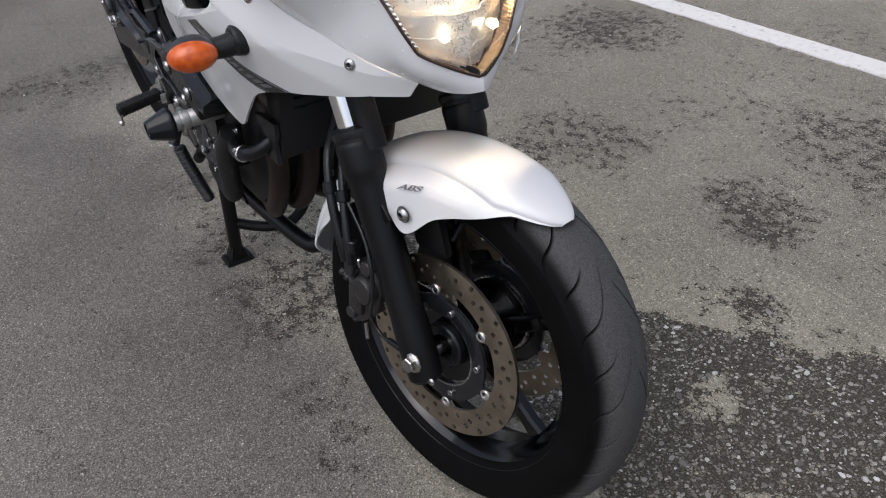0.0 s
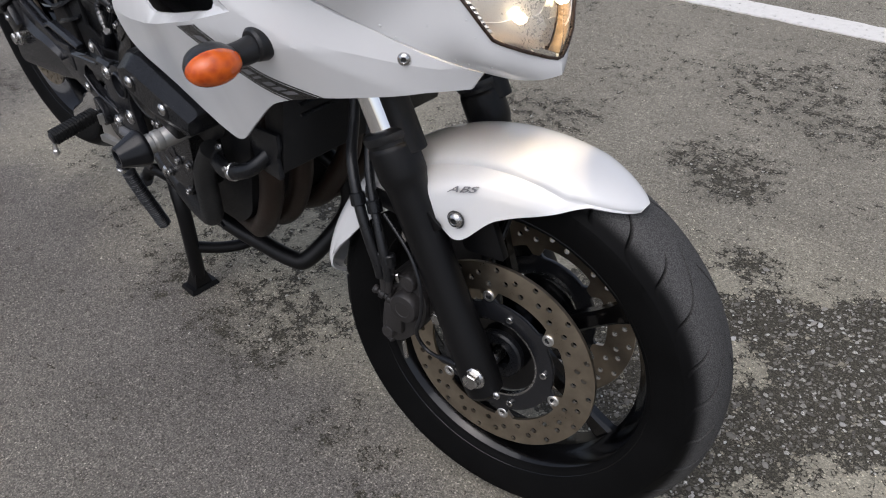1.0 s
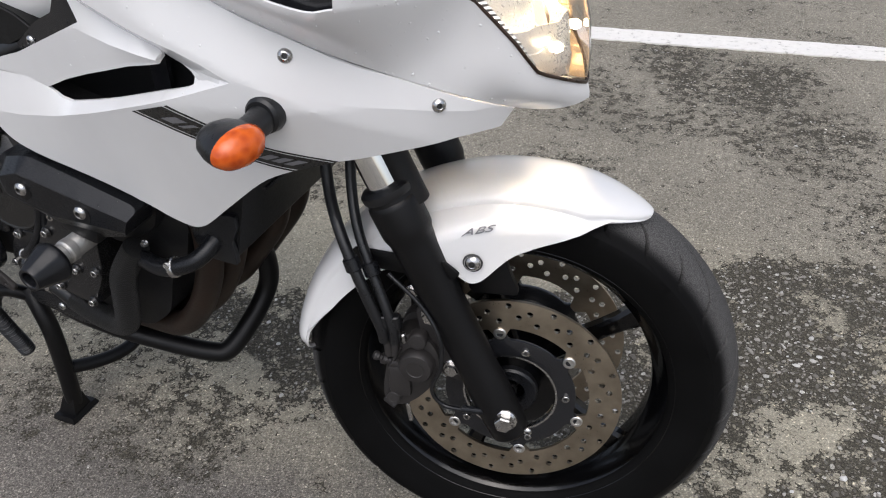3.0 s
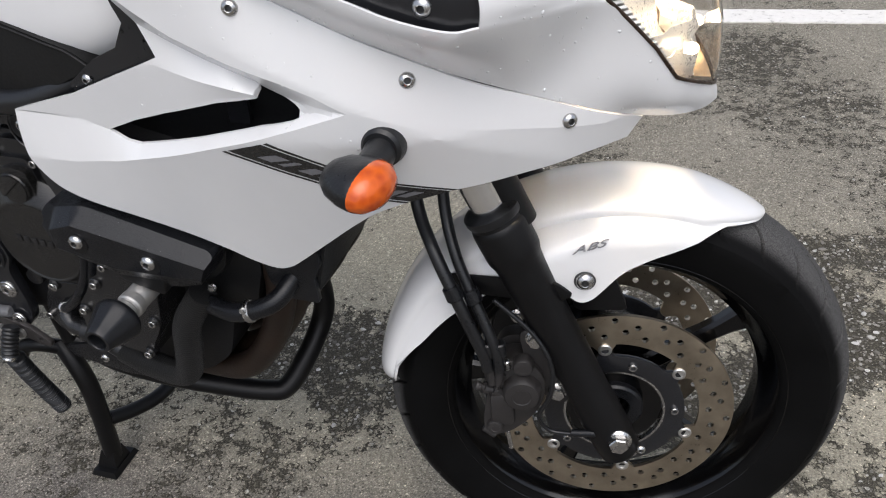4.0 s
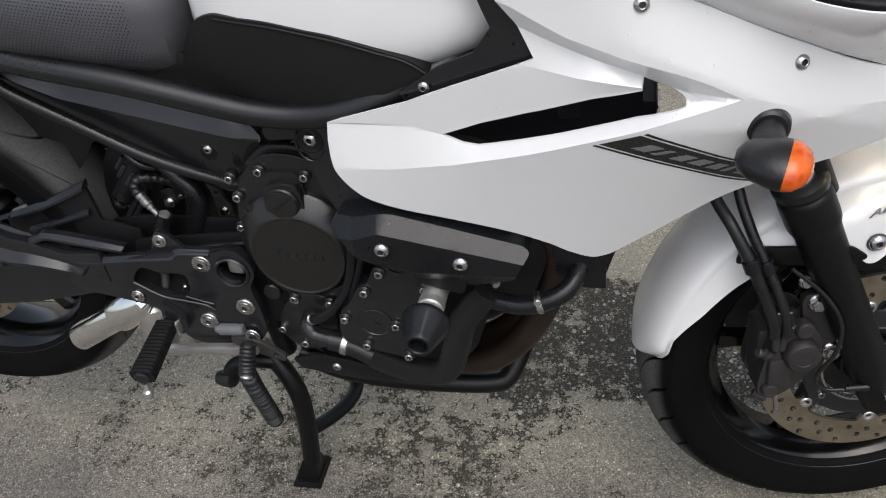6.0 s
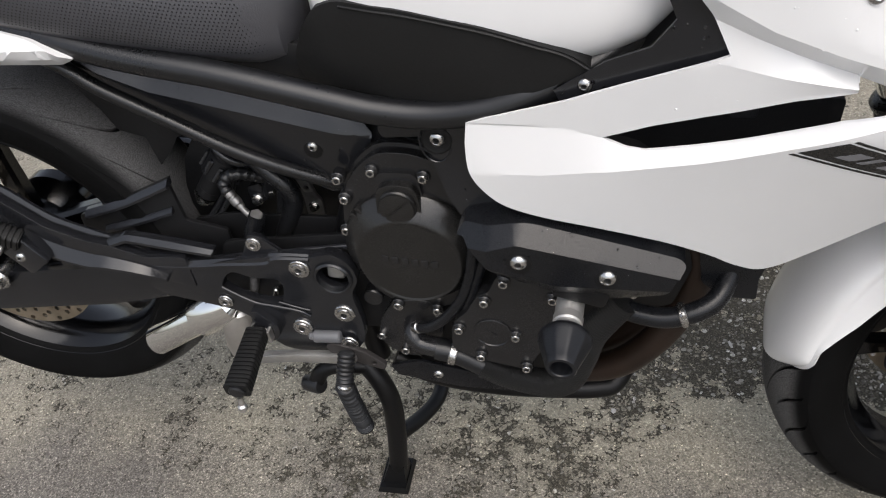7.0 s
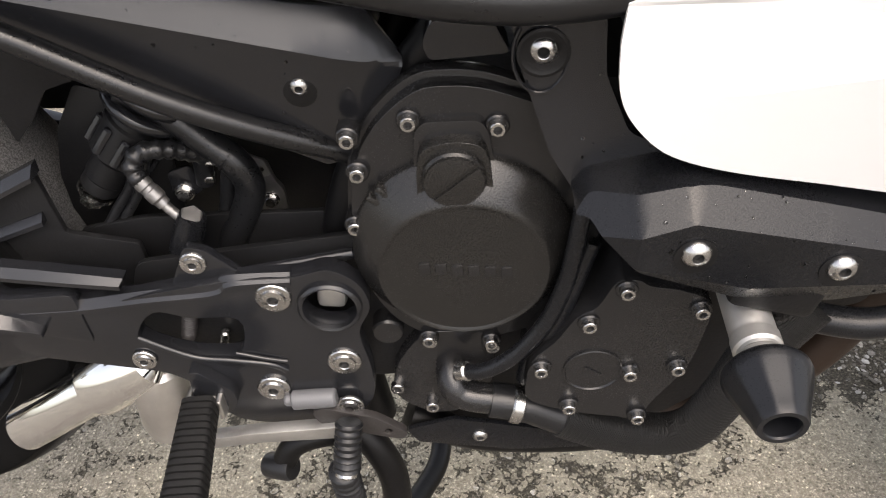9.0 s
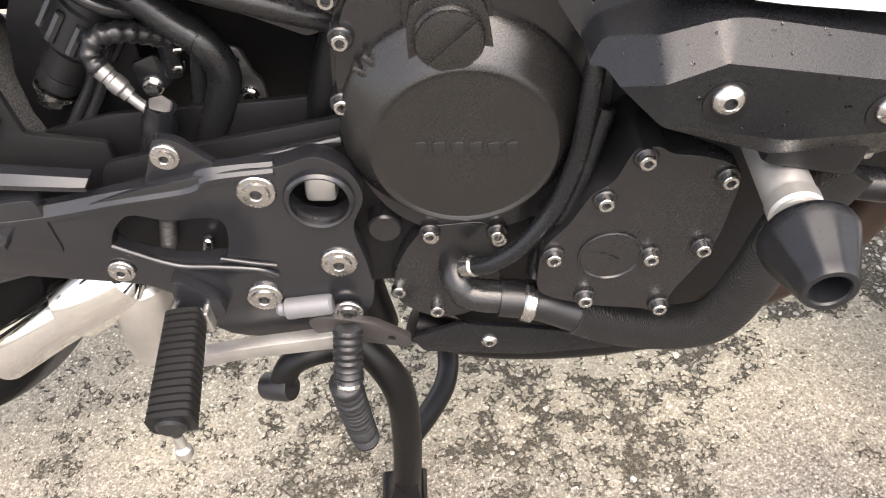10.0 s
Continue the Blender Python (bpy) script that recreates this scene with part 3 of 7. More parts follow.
def build_stones():
    """Loose and half-bedded stones in the worn places."""
    rnd = random.Random(5)
    base = bmesh.new()
    bmesh.ops.create_icosphere(base, subdivisions=1, radius=1.0)
    bv = [v.co.copy() for v in base.verts]
    bf = [[v.index for v in f.verts] for f in base.faces]
    base.free()
    verts, faces = [], []
    made = tries = 0
    while made < 5200 and tries < 120000:
        tries += 1
        if tries % 3:
            x, y = rnd.uniform(-0.2, 0.8), rnd.uniform(0.0, 0.9)
        else:
            x, y = rnd.uniform(-1.3, 0.0), rnd.uniform(-0.25, 0.55)
        w = worn_at(x, y)
        if rnd.random() > ease((w - 0.42) * 3.0) * 0.8 + 0.006:
            continue
        s = 0.0013 + 0.0019 * rnd.random() if made % 4 else 0.0028 + 0.0045 * rnd.random() ** 2.2
        m = Matrix.Translation((x, y, -0.0035 + 0.22 * s)) @ Matrix.Rotation(rnd.uniform(0, 6.28), 4, "Z") @ Matrix.Rotation(rnd.uniform(-0.22, 0.22), 4, "X")
        sx, sy, sz = s * rnd.uniform(0.8, 1.5), s * rnd.uniform(0.55, 1.0), s * rnd.uniform(0.22, 0.45)
        off = len(verts)
        for v in bv:
            j = rnd.uniform(0.72, 1.2)
            verts.append(m @ V3((v.x * sx * j, v.y * sy * j, v.z * sz * j)))
        faces += [[off + i for i in f] for f in bf]
        made += 1
    me = bpy.data.meshes.new("gravel")
    me.from_pydata(verts, [], faces)
    me.materials.append(STONE)
    return tagged(new("gravel", me), "loose grey stones bedded in the worn asphalt", "gravel", kind="stuff")


build_stones()

# ---- the motorcycle ----
bike = tagged(new("motorcycle"), "white half-faired touring motorcycle, parked on its centre stand", "motorcycle")

# front assembly: turned left about the steering axis
RAKE, STEER = radians(24), radians(13)
MF = Matrix.Translation((0, 0, 0.296)) @ Matrix.Rotation(STEER, 4, V3((-math.sin(RAKE), 0, math.cos(RAKE))))


def front(p):
    return MF @ V3(p)


def front_dir(d):
    return MF.to_3x3() @ V3(d)


def tyre_bm(r_out, half, r_bead, bead_y, count, swing, m, depth=0.0035, wide=0.0026, worn=(0.12, 0.62)):
    """Tyre with cut tread grooves; 'scuff' marks the used shoulder."""
    prof = []
    n = 44
    for i in range(n + 1):
        a = -1 + 2 * i / n
        y = half * math.sin(a * math.pi / 2)
        r = r_out - (r_out - r_bead) * 0.42 * abs(math.sin(a * math.pi / 2)) ** 2.6
        prof.append((r, y, abs(a)))
    side = [(r_bead + 0.036, half * 0.985), (r_bead + 0.02, half * 0.95), (r_bead + 0.008, bead_y + 0.004), (r_bead - 0.004, bead_y)]
    full = [(r, -y, 2.0) for r, y in side[::-1]] + prof + [(r, y, 2.0) for r, y in side] + [(r_bead - 0.01, bead_y * 0.8, 2), (r_bead - 0.01, -bead_y * 0.8, 2)]
    bm = bmesh.new()
    lay = bm.verts.layers.float.new("scuff")
    rings = []
    pace = 2 * math.pi * r_out / count
    tight = [e / pace for e in (-2.2 * wide, -1.06 * wide, -0.55 * wide, 0.55 * wide, 1.06 * wide, 2.2 * wide)]
    columns = [c / count * 2 * math.pi for q in range(count) for c in [q + e for e in tight] + [q + 0.13, q + 0.25, q + 0.37] + [q + 0.5 + e for e in tight] + [q + 0.63, q + 0.75, q + 0.87]]
    seg = len(columns)
    bend = lambda a: swing * (a ** 1.5) + 0.12 * math.sin(a * 5)
    for th in columns:
        u = th * count / (2 * math.pi)
        ring = []
        for r, y, a in full:
            cut = 0.0
            q = u + (0.0 if y < 0 else 0.5)
            d = abs((q + 0.5) % 1.0 - 0.5) * pace
            whole = int(round(q)) % 2 == 0
            if d < 2 * wide:
                line = 1 - ease((d / wide - 0.55) / 0.5)
                lo, hi = (0.05, 0.93) if whole else (0.3, 0.72)
                cut = line * ease((a - lo) / 0.05) * (1 - ease((a - hi) / 0.05)) if a < 1.5 else 0.0
            rr = r - depth * cut
            tv = th - bend(min(a, 1.0))
            v = bm.verts.new((rr * math.cos(tv), y, rr * math.sin(tv)))
            v[lay] = (1 - cut) * (ease((a - worn[0]) * 4) * (1 - ease((a - worn[1]) * 4))) if a < 1.5 else 0.0
            ring.append(v)
        rings.append(ring)
    k = len(full)
    for i in range(seg):
        p, q = rings[i], rings[(i + 1) % seg]
        for j in range(k):
            bm.faces.new((p[j], p[(j + 1) % k], q[(j + 1) % k], q[j]))
    return finish(bm, 50, m)


def rim_profile(r, half):
    return [(r + 0.006, half), (r + 0.007, half + 0.004), (r + 0.002, half + 0.006), (r - 0.003, half + 0.001), (r - 0.012, half - 0.008), (r - 0.02, half - 0.024), (r - 0.027, half * 0.3), (r - 0.028, 0),
            (r - 0.027, -half * 0.3), (r - 0.02, -half + 0.024), (r - 0.012, -half + 0.008), (r - 0.003, -half - 0.001), (r + 0.002, -half - 0.006), (r + 0.007, -half - 0.004), (r + 0.006, -half), (r - 0.004, -half + 0.012), (r - 0.018, 0), (r - 0.004, half - 0.012)]


def spoke_bm(a0, r0, r1, m, w0=0.032, w1=0.02, th=0.026):
    secs = []
    for i in range(7):
        t = i / 6
        r = r0 + (r1 - r0) * t
        w = w0 + (w1 - w0) * t + 0.016 * ease((t - 0.75) * 4)
        h = th * (1 - 0.25 * t)
        pts = [(-w / 2, -h * 0.3), (-w * 0.32, -h / 2), (w * 0.32, -h / 2), (w / 2, -h * 0.3), (w / 2, h * 0.3), (w * 0.32, h / 2), (-w * 0.32, h / 2), (-w / 2, h * 0.3)]
        secs.append([(r * math.cos(a0) - s * math.sin(a0), y, r * math.sin(a0) + s * math.cos(a0)) for s, y in pts])
    bm = loft(secs, 35)
    bm.transform(m)
    return bm


def rotor_bm(y0, y1, r_in, r_out, lugs, lug_r, a0, m):
    """Brake disc ring with drilled holes and inward lugs."""
    inner = []
    n = 180
    for i in range(n):
        a = 2 * math.pi * i / n
        d = min(abs((a - a0 - 2 * math.pi * k / lugs + math.pi) % (2 * math.pi) - math.pi) for k in range(lugs))
        r = r_in - (r_in - lug_r) * (1 - ease((d - 0.05) / 0.1))
        inner.append((r * math.cos(a), r * math.sin(a)))
    holes = []
    rows = 15
    for k in range(rows * 4):
        a = 2 * math.pi * k / (rows * 4) + 0.02
        rr = r_in + (r_out - r_in) * (0.27, 0.62, 0.43, 0.83)[k % 4]
        holes.append(circle(rr * math.cos(a), rr * math.sin(a), 0.0043, 10))
    return plate(circle(0, 0, r_out, 120), y0, y1, [inner, *holes], 0.0, m)


def carrier_bm(y0, y1, r_in, r_out, arm_r, lugs, a0, m):
    out = []
    n = 180
    for i in range(n):
        a = 2 * math.pi * i / n
        d = min(abs((a - a0 - 2 * math.pi * k / lugs + math.pi) % (2 * math.pi) - math.pi) for k in range(lugs))
        r = r_out + (arm_r - r_out) * (1 - ease((d - 0.05) / 0.08))
        out.append((r * math.cos(a), r * math.sin(a)))
    return plate(out, y0, y1, [circle(0, 0, r_in, 60)], 0.001, m)


front_wheel = part("front_wheel", lathe(rim_profile(0.2155, 0.046), 120, MF, 28), RIMM, bike, "glossy black cast rim")
part("tyre", tyre_bm(0.300, 0.061, 0.2165, 0.05, 30, 0.62, MF, 0.0075, 0.0033, (-0.2, 0.45)), TYRE, front_wheel, "black tyre with curved grooves and dusty tread")
part("hub", lathe([(0.012, -0.055), (0.040, -0.055), (0.056, -0.058), (0.0605, -0.060), (0.0615, -0.056), (0.0615, -0.044), (0.05, -0.028), (0.036, 0.0), (0.05, 0.028), (0.0615, 0.044), (0.0615, 0.056), (0.0605, 0.060), (0.056, 0.058), (0.040, 0.055), (0.012, 0.055)], 60, MF), RIMM, front_wheel)
for k in range(5):
    part("spoke", spoke_bm(radians(32 + 72 * k), 0.03, 0.192, MF), RIMM, front_wheel)
part("valve", rod(front((-0.02, -0.005, 0.186)), front((-0.02, -0.03, 0.16)), 0.004), RUBBER, front_wheel)
for side in (-1, 1):
    y = 0.066 * side
    disc = part("brake_disc", rotor_bm(y - 0.0025, y + 0.0025, 0.1065, 0.149, 6, 0.0915, radians(38), MF), DISCM, front_wheel, "drilled steel brake disc, faintly rusted")
    carrier = part("disc_carrier", carrier_bm(y - 0.003 + 0.001 * side, y + 0.003 + 0.001 * side, 0.0635, 0.0885, 0.099, 6, radians(38), MF), PANEL, disc)
    part("carrier_lip", lathe([(0.0615, y - 0.004), (0.0645, y - 0.004), (0.0645, y + 0.004), (0.0615, y + 0.004)], 80, MF), STEEL, disc)
    for k in range(6):
        a = radians(38 + 60 * k)
        part("disc_button", spin([(0.0085, 0), (0.0085, 0.0015), (0.0075, 0.0025), (0.005, 0.0025), (0.0045, 0.001)], front((0.0985 * math.cos(a), y + 0.0025 * side, 0.0985 * math.sin(a))), front_dir((0, side, 0)), 16), ALU, disc)
    for k in range(5):
        a = radians(2 + 72 * k)
        bolt("cap", front((0.0755 * math.cos(a), y + 0.003 * side, 0.0755 * math.sin(a))), front_dir((0, side, 0)), 0.0052, disc)
part("abs_ring", lathe([(0.020, -0.066), (0.034, -0.0665), (0.037, -0.064), (0.037, -0.054), (0.020, -0.054)], 60, MF), PLASTIC, front_wheel)

# fork legs
FU = V3((-0.39, 0, 0.921)).normalized()
FX = (-0.006, 0, -0.004)


def fork_point(s, side, dx=0.0, dy=0.0):
    p = V3(FX) + FU * s
    return front((p.x + dx, 0.105 * side + dy, p.z))


for side in (-1, 1):
    leg = part("fork_leg", spin([(0.021, -0.034), (0.026, -0.028), (0.0275, 0.0), (0.0275, 0.05), (0.0262, 0.07), (0.0265, 0.2), (0.0275, 0.27), (0.0285, 0.282), (0.0312, 0.29), (0.0318, 0.297), (0.0318, 0.328), (0.031, 0.333), (0.0295, 0.335), (0.029, 0.342), (0.024, 0.346)], fork_point(0, side), front_dir(FU), 36), FORKM, bike, "satin black fork slider")
    part("fork_tube", rod(fork_point(0.335, side), fork_point(0.66, side), 0.0205, seg=32), CHROME, leg, "chromed fork tube")
    part("dust_seal", spin([(0.031, 0.340), (0.0325, 0.344), (0.0325, 0.350), (0.028, 0.354), (0.0215, 0.356)], fork_point(0, side), front_dir(FU), 32), RUBBER, leg)
    part("fork_guard", rod(fork_point(0.325, side, 0.021, 0.010), fork_point(0.52, side, 0.021, 0.010), 0.0205, seg=28), FORKM, leg)
    part("fork_clamp", spin([(0.036, 0.47), (0.038, 0.474), (0.038, 0.51), (0.036, 0.514)], fork_point(0, side), front_dir(FU), 28), FORKM, leg)
    lug = [(0.012, 0.16), (-0.02, 0.245), (-0.05, 0.25), (-0.066, 0.215), (-0.05, 0.16)]
    part("fender_lug", plate(rounded(lug, 0.008), 0.066 * side - 0.006, 0.066 * side + 0.006, (), 0.002, MF), FORKM, leg)
part("lower_yoke", brick(0, 0, 0, 0.06, 0.2, 0.036, 0.008, Matrix.Translation(front(V3(FX) + FU * 0.49)) @ MF.to_3x3().to_4x4() @ Matrix.Rotation(-radians(23), 4, "Y")), FORKM, bike)
axle = part("front_axle", rod(front((0, -0.132, 0)), front((0, 0.132, 0)), 0.009), STEEL, bike)
bolt("hex", front((0.001, -0.127, 0.004)), front_dir(RIGHT), 0.0165, axle, "axle_bolt")
bolt("hex", front((0.001, 0.127, 0.004)), front_dir((0, 1, 0)), 0.0165, axle, "axle_bolt")
bolt("dome", front((0.03, -0.118, -0.02)), front_dir(RIGHT), 0.006, axle)

# front fender
EDGE_A = [57.5, 60, 64, 68, 72, 77, 84, 89, 93, 97, 101, 105, 107.5, 109, 111, 120, 130, 139, 152, 162, 170, 176]
EDGE_R = [0.3105, 0.3095, 0.303, 0.2875, 0.272, 0.256, 0.240, 0.2295, 0.216, 0.2035, 0.197, 0.203, 0.222, 0.238, 0.246, 0.250, 0.252, 0.256, 0.266, 0.283, 0.300, 0.304]


def fender_bm():
    """Mudguard in sections round the wheel: a round crown, a shallow band and a flank that stands proud below a crease."""
    secs = []
    nv, nf = 16, 14
    for i in range(121):
        a = 57.5 + (174.5 - 57.5) * i / 120
        tip = max(0.16, clamp01((a - 57.0) / 15) ** 0.5)
        tail = ease((175.0 - a) / 9) ** 0.5
        rc = interp(a, [57.5, 60, 66, 75, 90, 130, 175], [0.3115, 0.3125, 0.3130, 0.3130, 0.3130, 0.3135, 0.311])
        re = sum(interp(a + 0.8 * k, EDGE_A, EDGE_R) for k in (-2, -1, 0, 1, 2)) / 5
        wide = interp(a, [57.5, 110, 125], [0.0600, 0.0600, 0.0680]) * tip * (0.35 + 0.65 * tail)
        drop = interp(a, [57.5, 110, 125], [0.0225, 0.0225, 0.024]) * tip
        flare = interp(a, [57.5, 66, 75, 93, 103, 110, 125, 140], [0.0, 0.002, 0.010, 0.021, 0.029, 0.030, 0.012, 0.004])
        half = [(wide * math.sin(k / nv * math.pi / 2) ** 0.9, rc - drop * (1 - math.cos(k / nv * math.pi / 2))) for k in range(nv + 1)]
        r0 = rc - drop
        crease = r0 - 0.0025
        end = min(re, r0 - 0.002)
        span = r0 - end
        ts = sorted([k / nf for k in range(1, nf + 1)] + [min(0.999, max(0.001, (r0 - crease + d) / span)) + 1e-4 * k for k, d in enumerate((-0.0012, 0.0, 0.0018))])
        for t in ts:
            t = min(t, 1.0)
            r = r0 - span * t
            groove = 0.0012 * math.exp(-((crease - 0.022 - r) / 0.0025) ** 2) * ease((a - 78) / 8) * (1 - ease((a - 110) / 3))
            half.append((wide + flare * (1 - (1 - clamp01((crease - r) / 0.026)) ** 1.8) + 0.005 * t * tip - groove, r))
        th = radians(a)
        ring_half = [(r * math.cos(th), y, r * math.sin(th)) for y, r in half]
        secs.append([(x, -y, z) for x, y, z in ring_half[:0:-1]] + ring_half)
    bm = loft(secs, 28, False, False)
    bmesh.ops.solidify(bm, geom=bm.faces[:], thickness=0.003)
    return finish(bm, 28, MF @ Matrix.Translation((0, -0.012, 0)))


fender = part("front_fender", fender_bm(), WHITE, bike, "glossy white front mudguard")
bolt("dome", front((-0.041, -0.1062, 0.2245)), front_dir(RIGHT), 0.0105, fender)
bolt("dome", front((-0.041, 0.085, 0.222)), front_dir((0, 1, 0)), 0.0115, fender)
part("bolt_washer", spin([(0.0122, 0), (0.0122, 0.0010), (0.0112, 0.0014)], front((-0.041, -0.1056, 0.2245)), front_dir(RIGHT), 24), SOCKET, fender)


def lettering(text, size, m, material, parent, name, shear=0.0, bold=0.0, depth=0.0004):
    cu = bpy.data.curves.new(name, "FONT")
    cu.body, cu.size, cu.shear, cu.extrude, cu.offset = text, size, shear, depth, bold
    cu.align_x, cu.align_y = "CENTER", "CENTER"
    tmp = new(name, cu)
    dg = bpy.context.evaluated_depsgraph_get()
    me = bpy.data.meshes.new_from_object(tmp.evaluated_get(dg))
    bpy.data.objects.remove(tmp)
    me.transform(m)
    me.materials.clear()
    me.materials.append(material)
    ob = new(name, me)
    ob.parent = parent
    return ob


abs_u = V3((0.0473, 0.0103, 0.0073)).normalized()
abs_n = V3((0.0, -1.0, 0.28)) - abs_u * abs_u.dot(V3((0.0, -1.0, 0.28)))
abs_n.normalize()
abs_v = abs_n.cross(abs_u)
ABS_M = MF @ Matrix.Translation((-0.0375, -0.1000, 0.2645)) @ Matrix((abs_u * 2.05, abs_v, abs_n)).transposed().to_4x4()
tagged(lettering("ABS", 0.0108, ABS_M, GREY, fender, "abs_mark", 0.5, 0.0, 0.001), "grey slanted ABS lettering")

# right and left brake calipers with their hoses


def caliper(side):
    def q(x, y, z):
        return front((x, y * side, z))

    sm = MF @ Matrix.Diagonal((1, side, 1, 1))
    out = smooth_line([(-0.146, 0.098), (-0.128, 0.112), (-0.102, 0.106), (-0.088, 0.082), (-0.092, 0.046), (-0.112, 0.016), (-0.140, -0.004), (-0.163, 0.004), (-0.160, 0.05)], 5, True)
    c = part("brake_caliper", finish(plate(out, 0.074, 0.110, (), 0.009, sm, 3), 35), CAST, bike, "grimy dark grey brake caliper")
    part("inner_half", finish(plate(out, 0.036, 0.058, (), 0.006, sm, 2), 35), CAST, c)
    part("bridge", finish(brick(-0.150, 0.066, 0.050, 0.026, 0.05, 0.085, 0.006, sm), 30), CAST, c)
    d = front_dir((0, side, 0))
    for x, z, r, h in ((-0.115, 0.070, 0.0235, 0.020), (-0.113, 0.106, 0.0125, 0.010), (-0.150, 0.012, 0.0105, 0.012)):
        part("piston_cap", spin([(r, -0.006), (r, h * 0.55), (r * 0.95, h * 0.8), (r * 0.86, h * 0.95), (r * 0.5, h), (r * 0.46, h * 0.97)], q(x, 0.108, z), d, 30), CAST, c)
    part("web", finish(brick(-0.140, 0.112, 0.040, 0.030, 0.012, 0.050, 0.005, sm), 30), CAST, c)
    part("hose_union", spin([(0.0048, 0), (0.0062, 0.002), (0.0062, 0.006), (0.0046, 0.008), (0.0046, 0.011), (0.0078, 0.012), (0.0078, 0.018), (0.0055, 0.019), (0.0055, 0.023), (0.0085, 0.024), (0.0085, 0.036), (0.006, 0.04)], q(-0.172, 0.116, 0.080), front_dir((0.80, -0.22 * side, -0.45)), 16), CAST, c)
    for x0, x1 in ((-0.1525, -0.1505), (-0.139, -0.1435)):
        part("hose_end", rod(q(x0, 0.117, 0.128), q(x1, 0.119, 0.083), 0.0062, 0.0050), CAST, c)
        part("hose_ferrule", rod(q(x0, 0.117, 0.126), q(x0 - 0.001, 0.117, 0.146), 0.0080), RUBBER, c)
    part("pad_pin", rod(q(-0.166, 0.100, -0.002), q(-0.150, 0.104, -0.012), 0.006), CAST, c)
    part("pad_spring", rod(q(-0.136, 0.100, -0.008), q(-0.132, 0.100, -0.040), 0.0032), STEEL, c)
    part("body_rib", tube([q(-0.136, 0.1125, 0.094), q(-0.148, 0.1135, 0.066), q(-0.146, 0.113, 0.03)], 0.003, 10), CAST, c)
    part("bleeder", rod(q(-0.131, 0.109, 0.100), q(-0.133, 0.113, 0.116), 0.0045), STEEL, c)
    br = [(-0.062, 0.035), (-0.05, 0.065), (-0.06, 0.12), (-0.085, 0.155), (-0.118, 0.15), (-0.11, 0.1), (-0.09, 0.05)]
    part("caliper_bracket", plate(rounded(br, 0.012), 0.088, 0.1, (), 0.002, sm), CAST, c)
    bolt("hex", q(-0.098, 0.1, 0.139), d, 0.0125, c)
    bolt("hex", q(-0.072, 0.1, 0.059), d, 0.0125, c)
    bolt("hex", q(-0.118, 0.104, 0.176), d, 0.009, c)
    return c


def place_hose(name, pts, r, parent, mat=None, ribs=0.0, label="", n=8):
    return part(name, tube(pts, r, 12, n, ribs), mat or RUBBER, parent, label)


cal = caliper(-1)
caliper(1)
hA = [(-0.225, -0.060, 0.66), (-0.2126, -0.084, 0.60), (-0.188, -0.114, 0.566), (-0.164, -0.131, 0.522), (-0.144, -0.138, 0.475), (-0.130, -0.139, 0.435), (-0.128, -0.138, 0.415)]
hB = [(-0.190, -0.055, 0.66), (-0.182, -0.080, 0.60), (-0.166, -0.104, 0.556), (-0.145, -0.120, 0.512), (-0.124, -0.132, 0.465), (-0.115, -0.136, 0.435), (-0.114, -0.137, 0.415)]
place_hose("brake_hose", hA, 0.0076, cal)
place_hose("brake_hose", hB, 0.0068, cal)
hC = [(-0.118, -0.126, 0.515), (-0.075, -0.128, 0.475), (-0.052, -0.134, 0.435), (-0.052, -0.137, 0.39), (-0.068, -0.136, 0.345), (-0.055, -0.132, 0.318), (-0.02, -0.13, 0.318)]
place_hose("sensor_wire", hC, 0.0028, cal)
part("wire_sensor", rod((-0.03, -0.13, 0.318), (0.0, -0.128, 0.322), 0.005), PLASTIC, cal)
for p, d in (((-0.164, -0.131, 0.522), (0.4, -0.2, -1)), ((-0.145, -0.120, 0.512), (0.4, -0.2, -1))):
    part("hose_clip", rod(V3(p) - V3(d).normalized() * 0.009, V3(p) + V3(d).normalized() * 0.009, 0.0105), PLASTIC, cal)
part("hose_bracket", plate(rounded([(-0.18, 0.505), (-0.05, 0.505), (-0.03, 0.52), (-0.05, 0.535), (-0.175, 0.53)], 0.006), -0.108, -0.104, (), 0.001), FORKM, cal)

# ---- fairing ----
WX = [-0.70, -0.64, -0.5, -0.4, -0.3, -0.2, -0.1, -0.027, 0.032, 0.094, 0.12]
WY = [0.178, 0.187, 0.206, 0.228, 0.237, 0.231, 0.195, 0.15, 0.09, 0.032, 0.012]


def width(x):
    """Half width of the fairing's widest line."""
    h = 0.022 * clamp01((0.06 - x) / 0.08)
    return sum(interp(x + h * k / 3, WX, WY) for k in range(-3, 4)) / 7


SEAM = smooth_line([(-0.319, 0.921), (-0.270, 0.896), (-0.218, 0.871), (-0.158, 0.839), (-0.099, 0.807), (-0.039, 0.778), (0.033, 0.737)], 4)
SEAM_X, SEAM_Z = [p[0] for p in SEAM], [p[1] for p in SEAM]
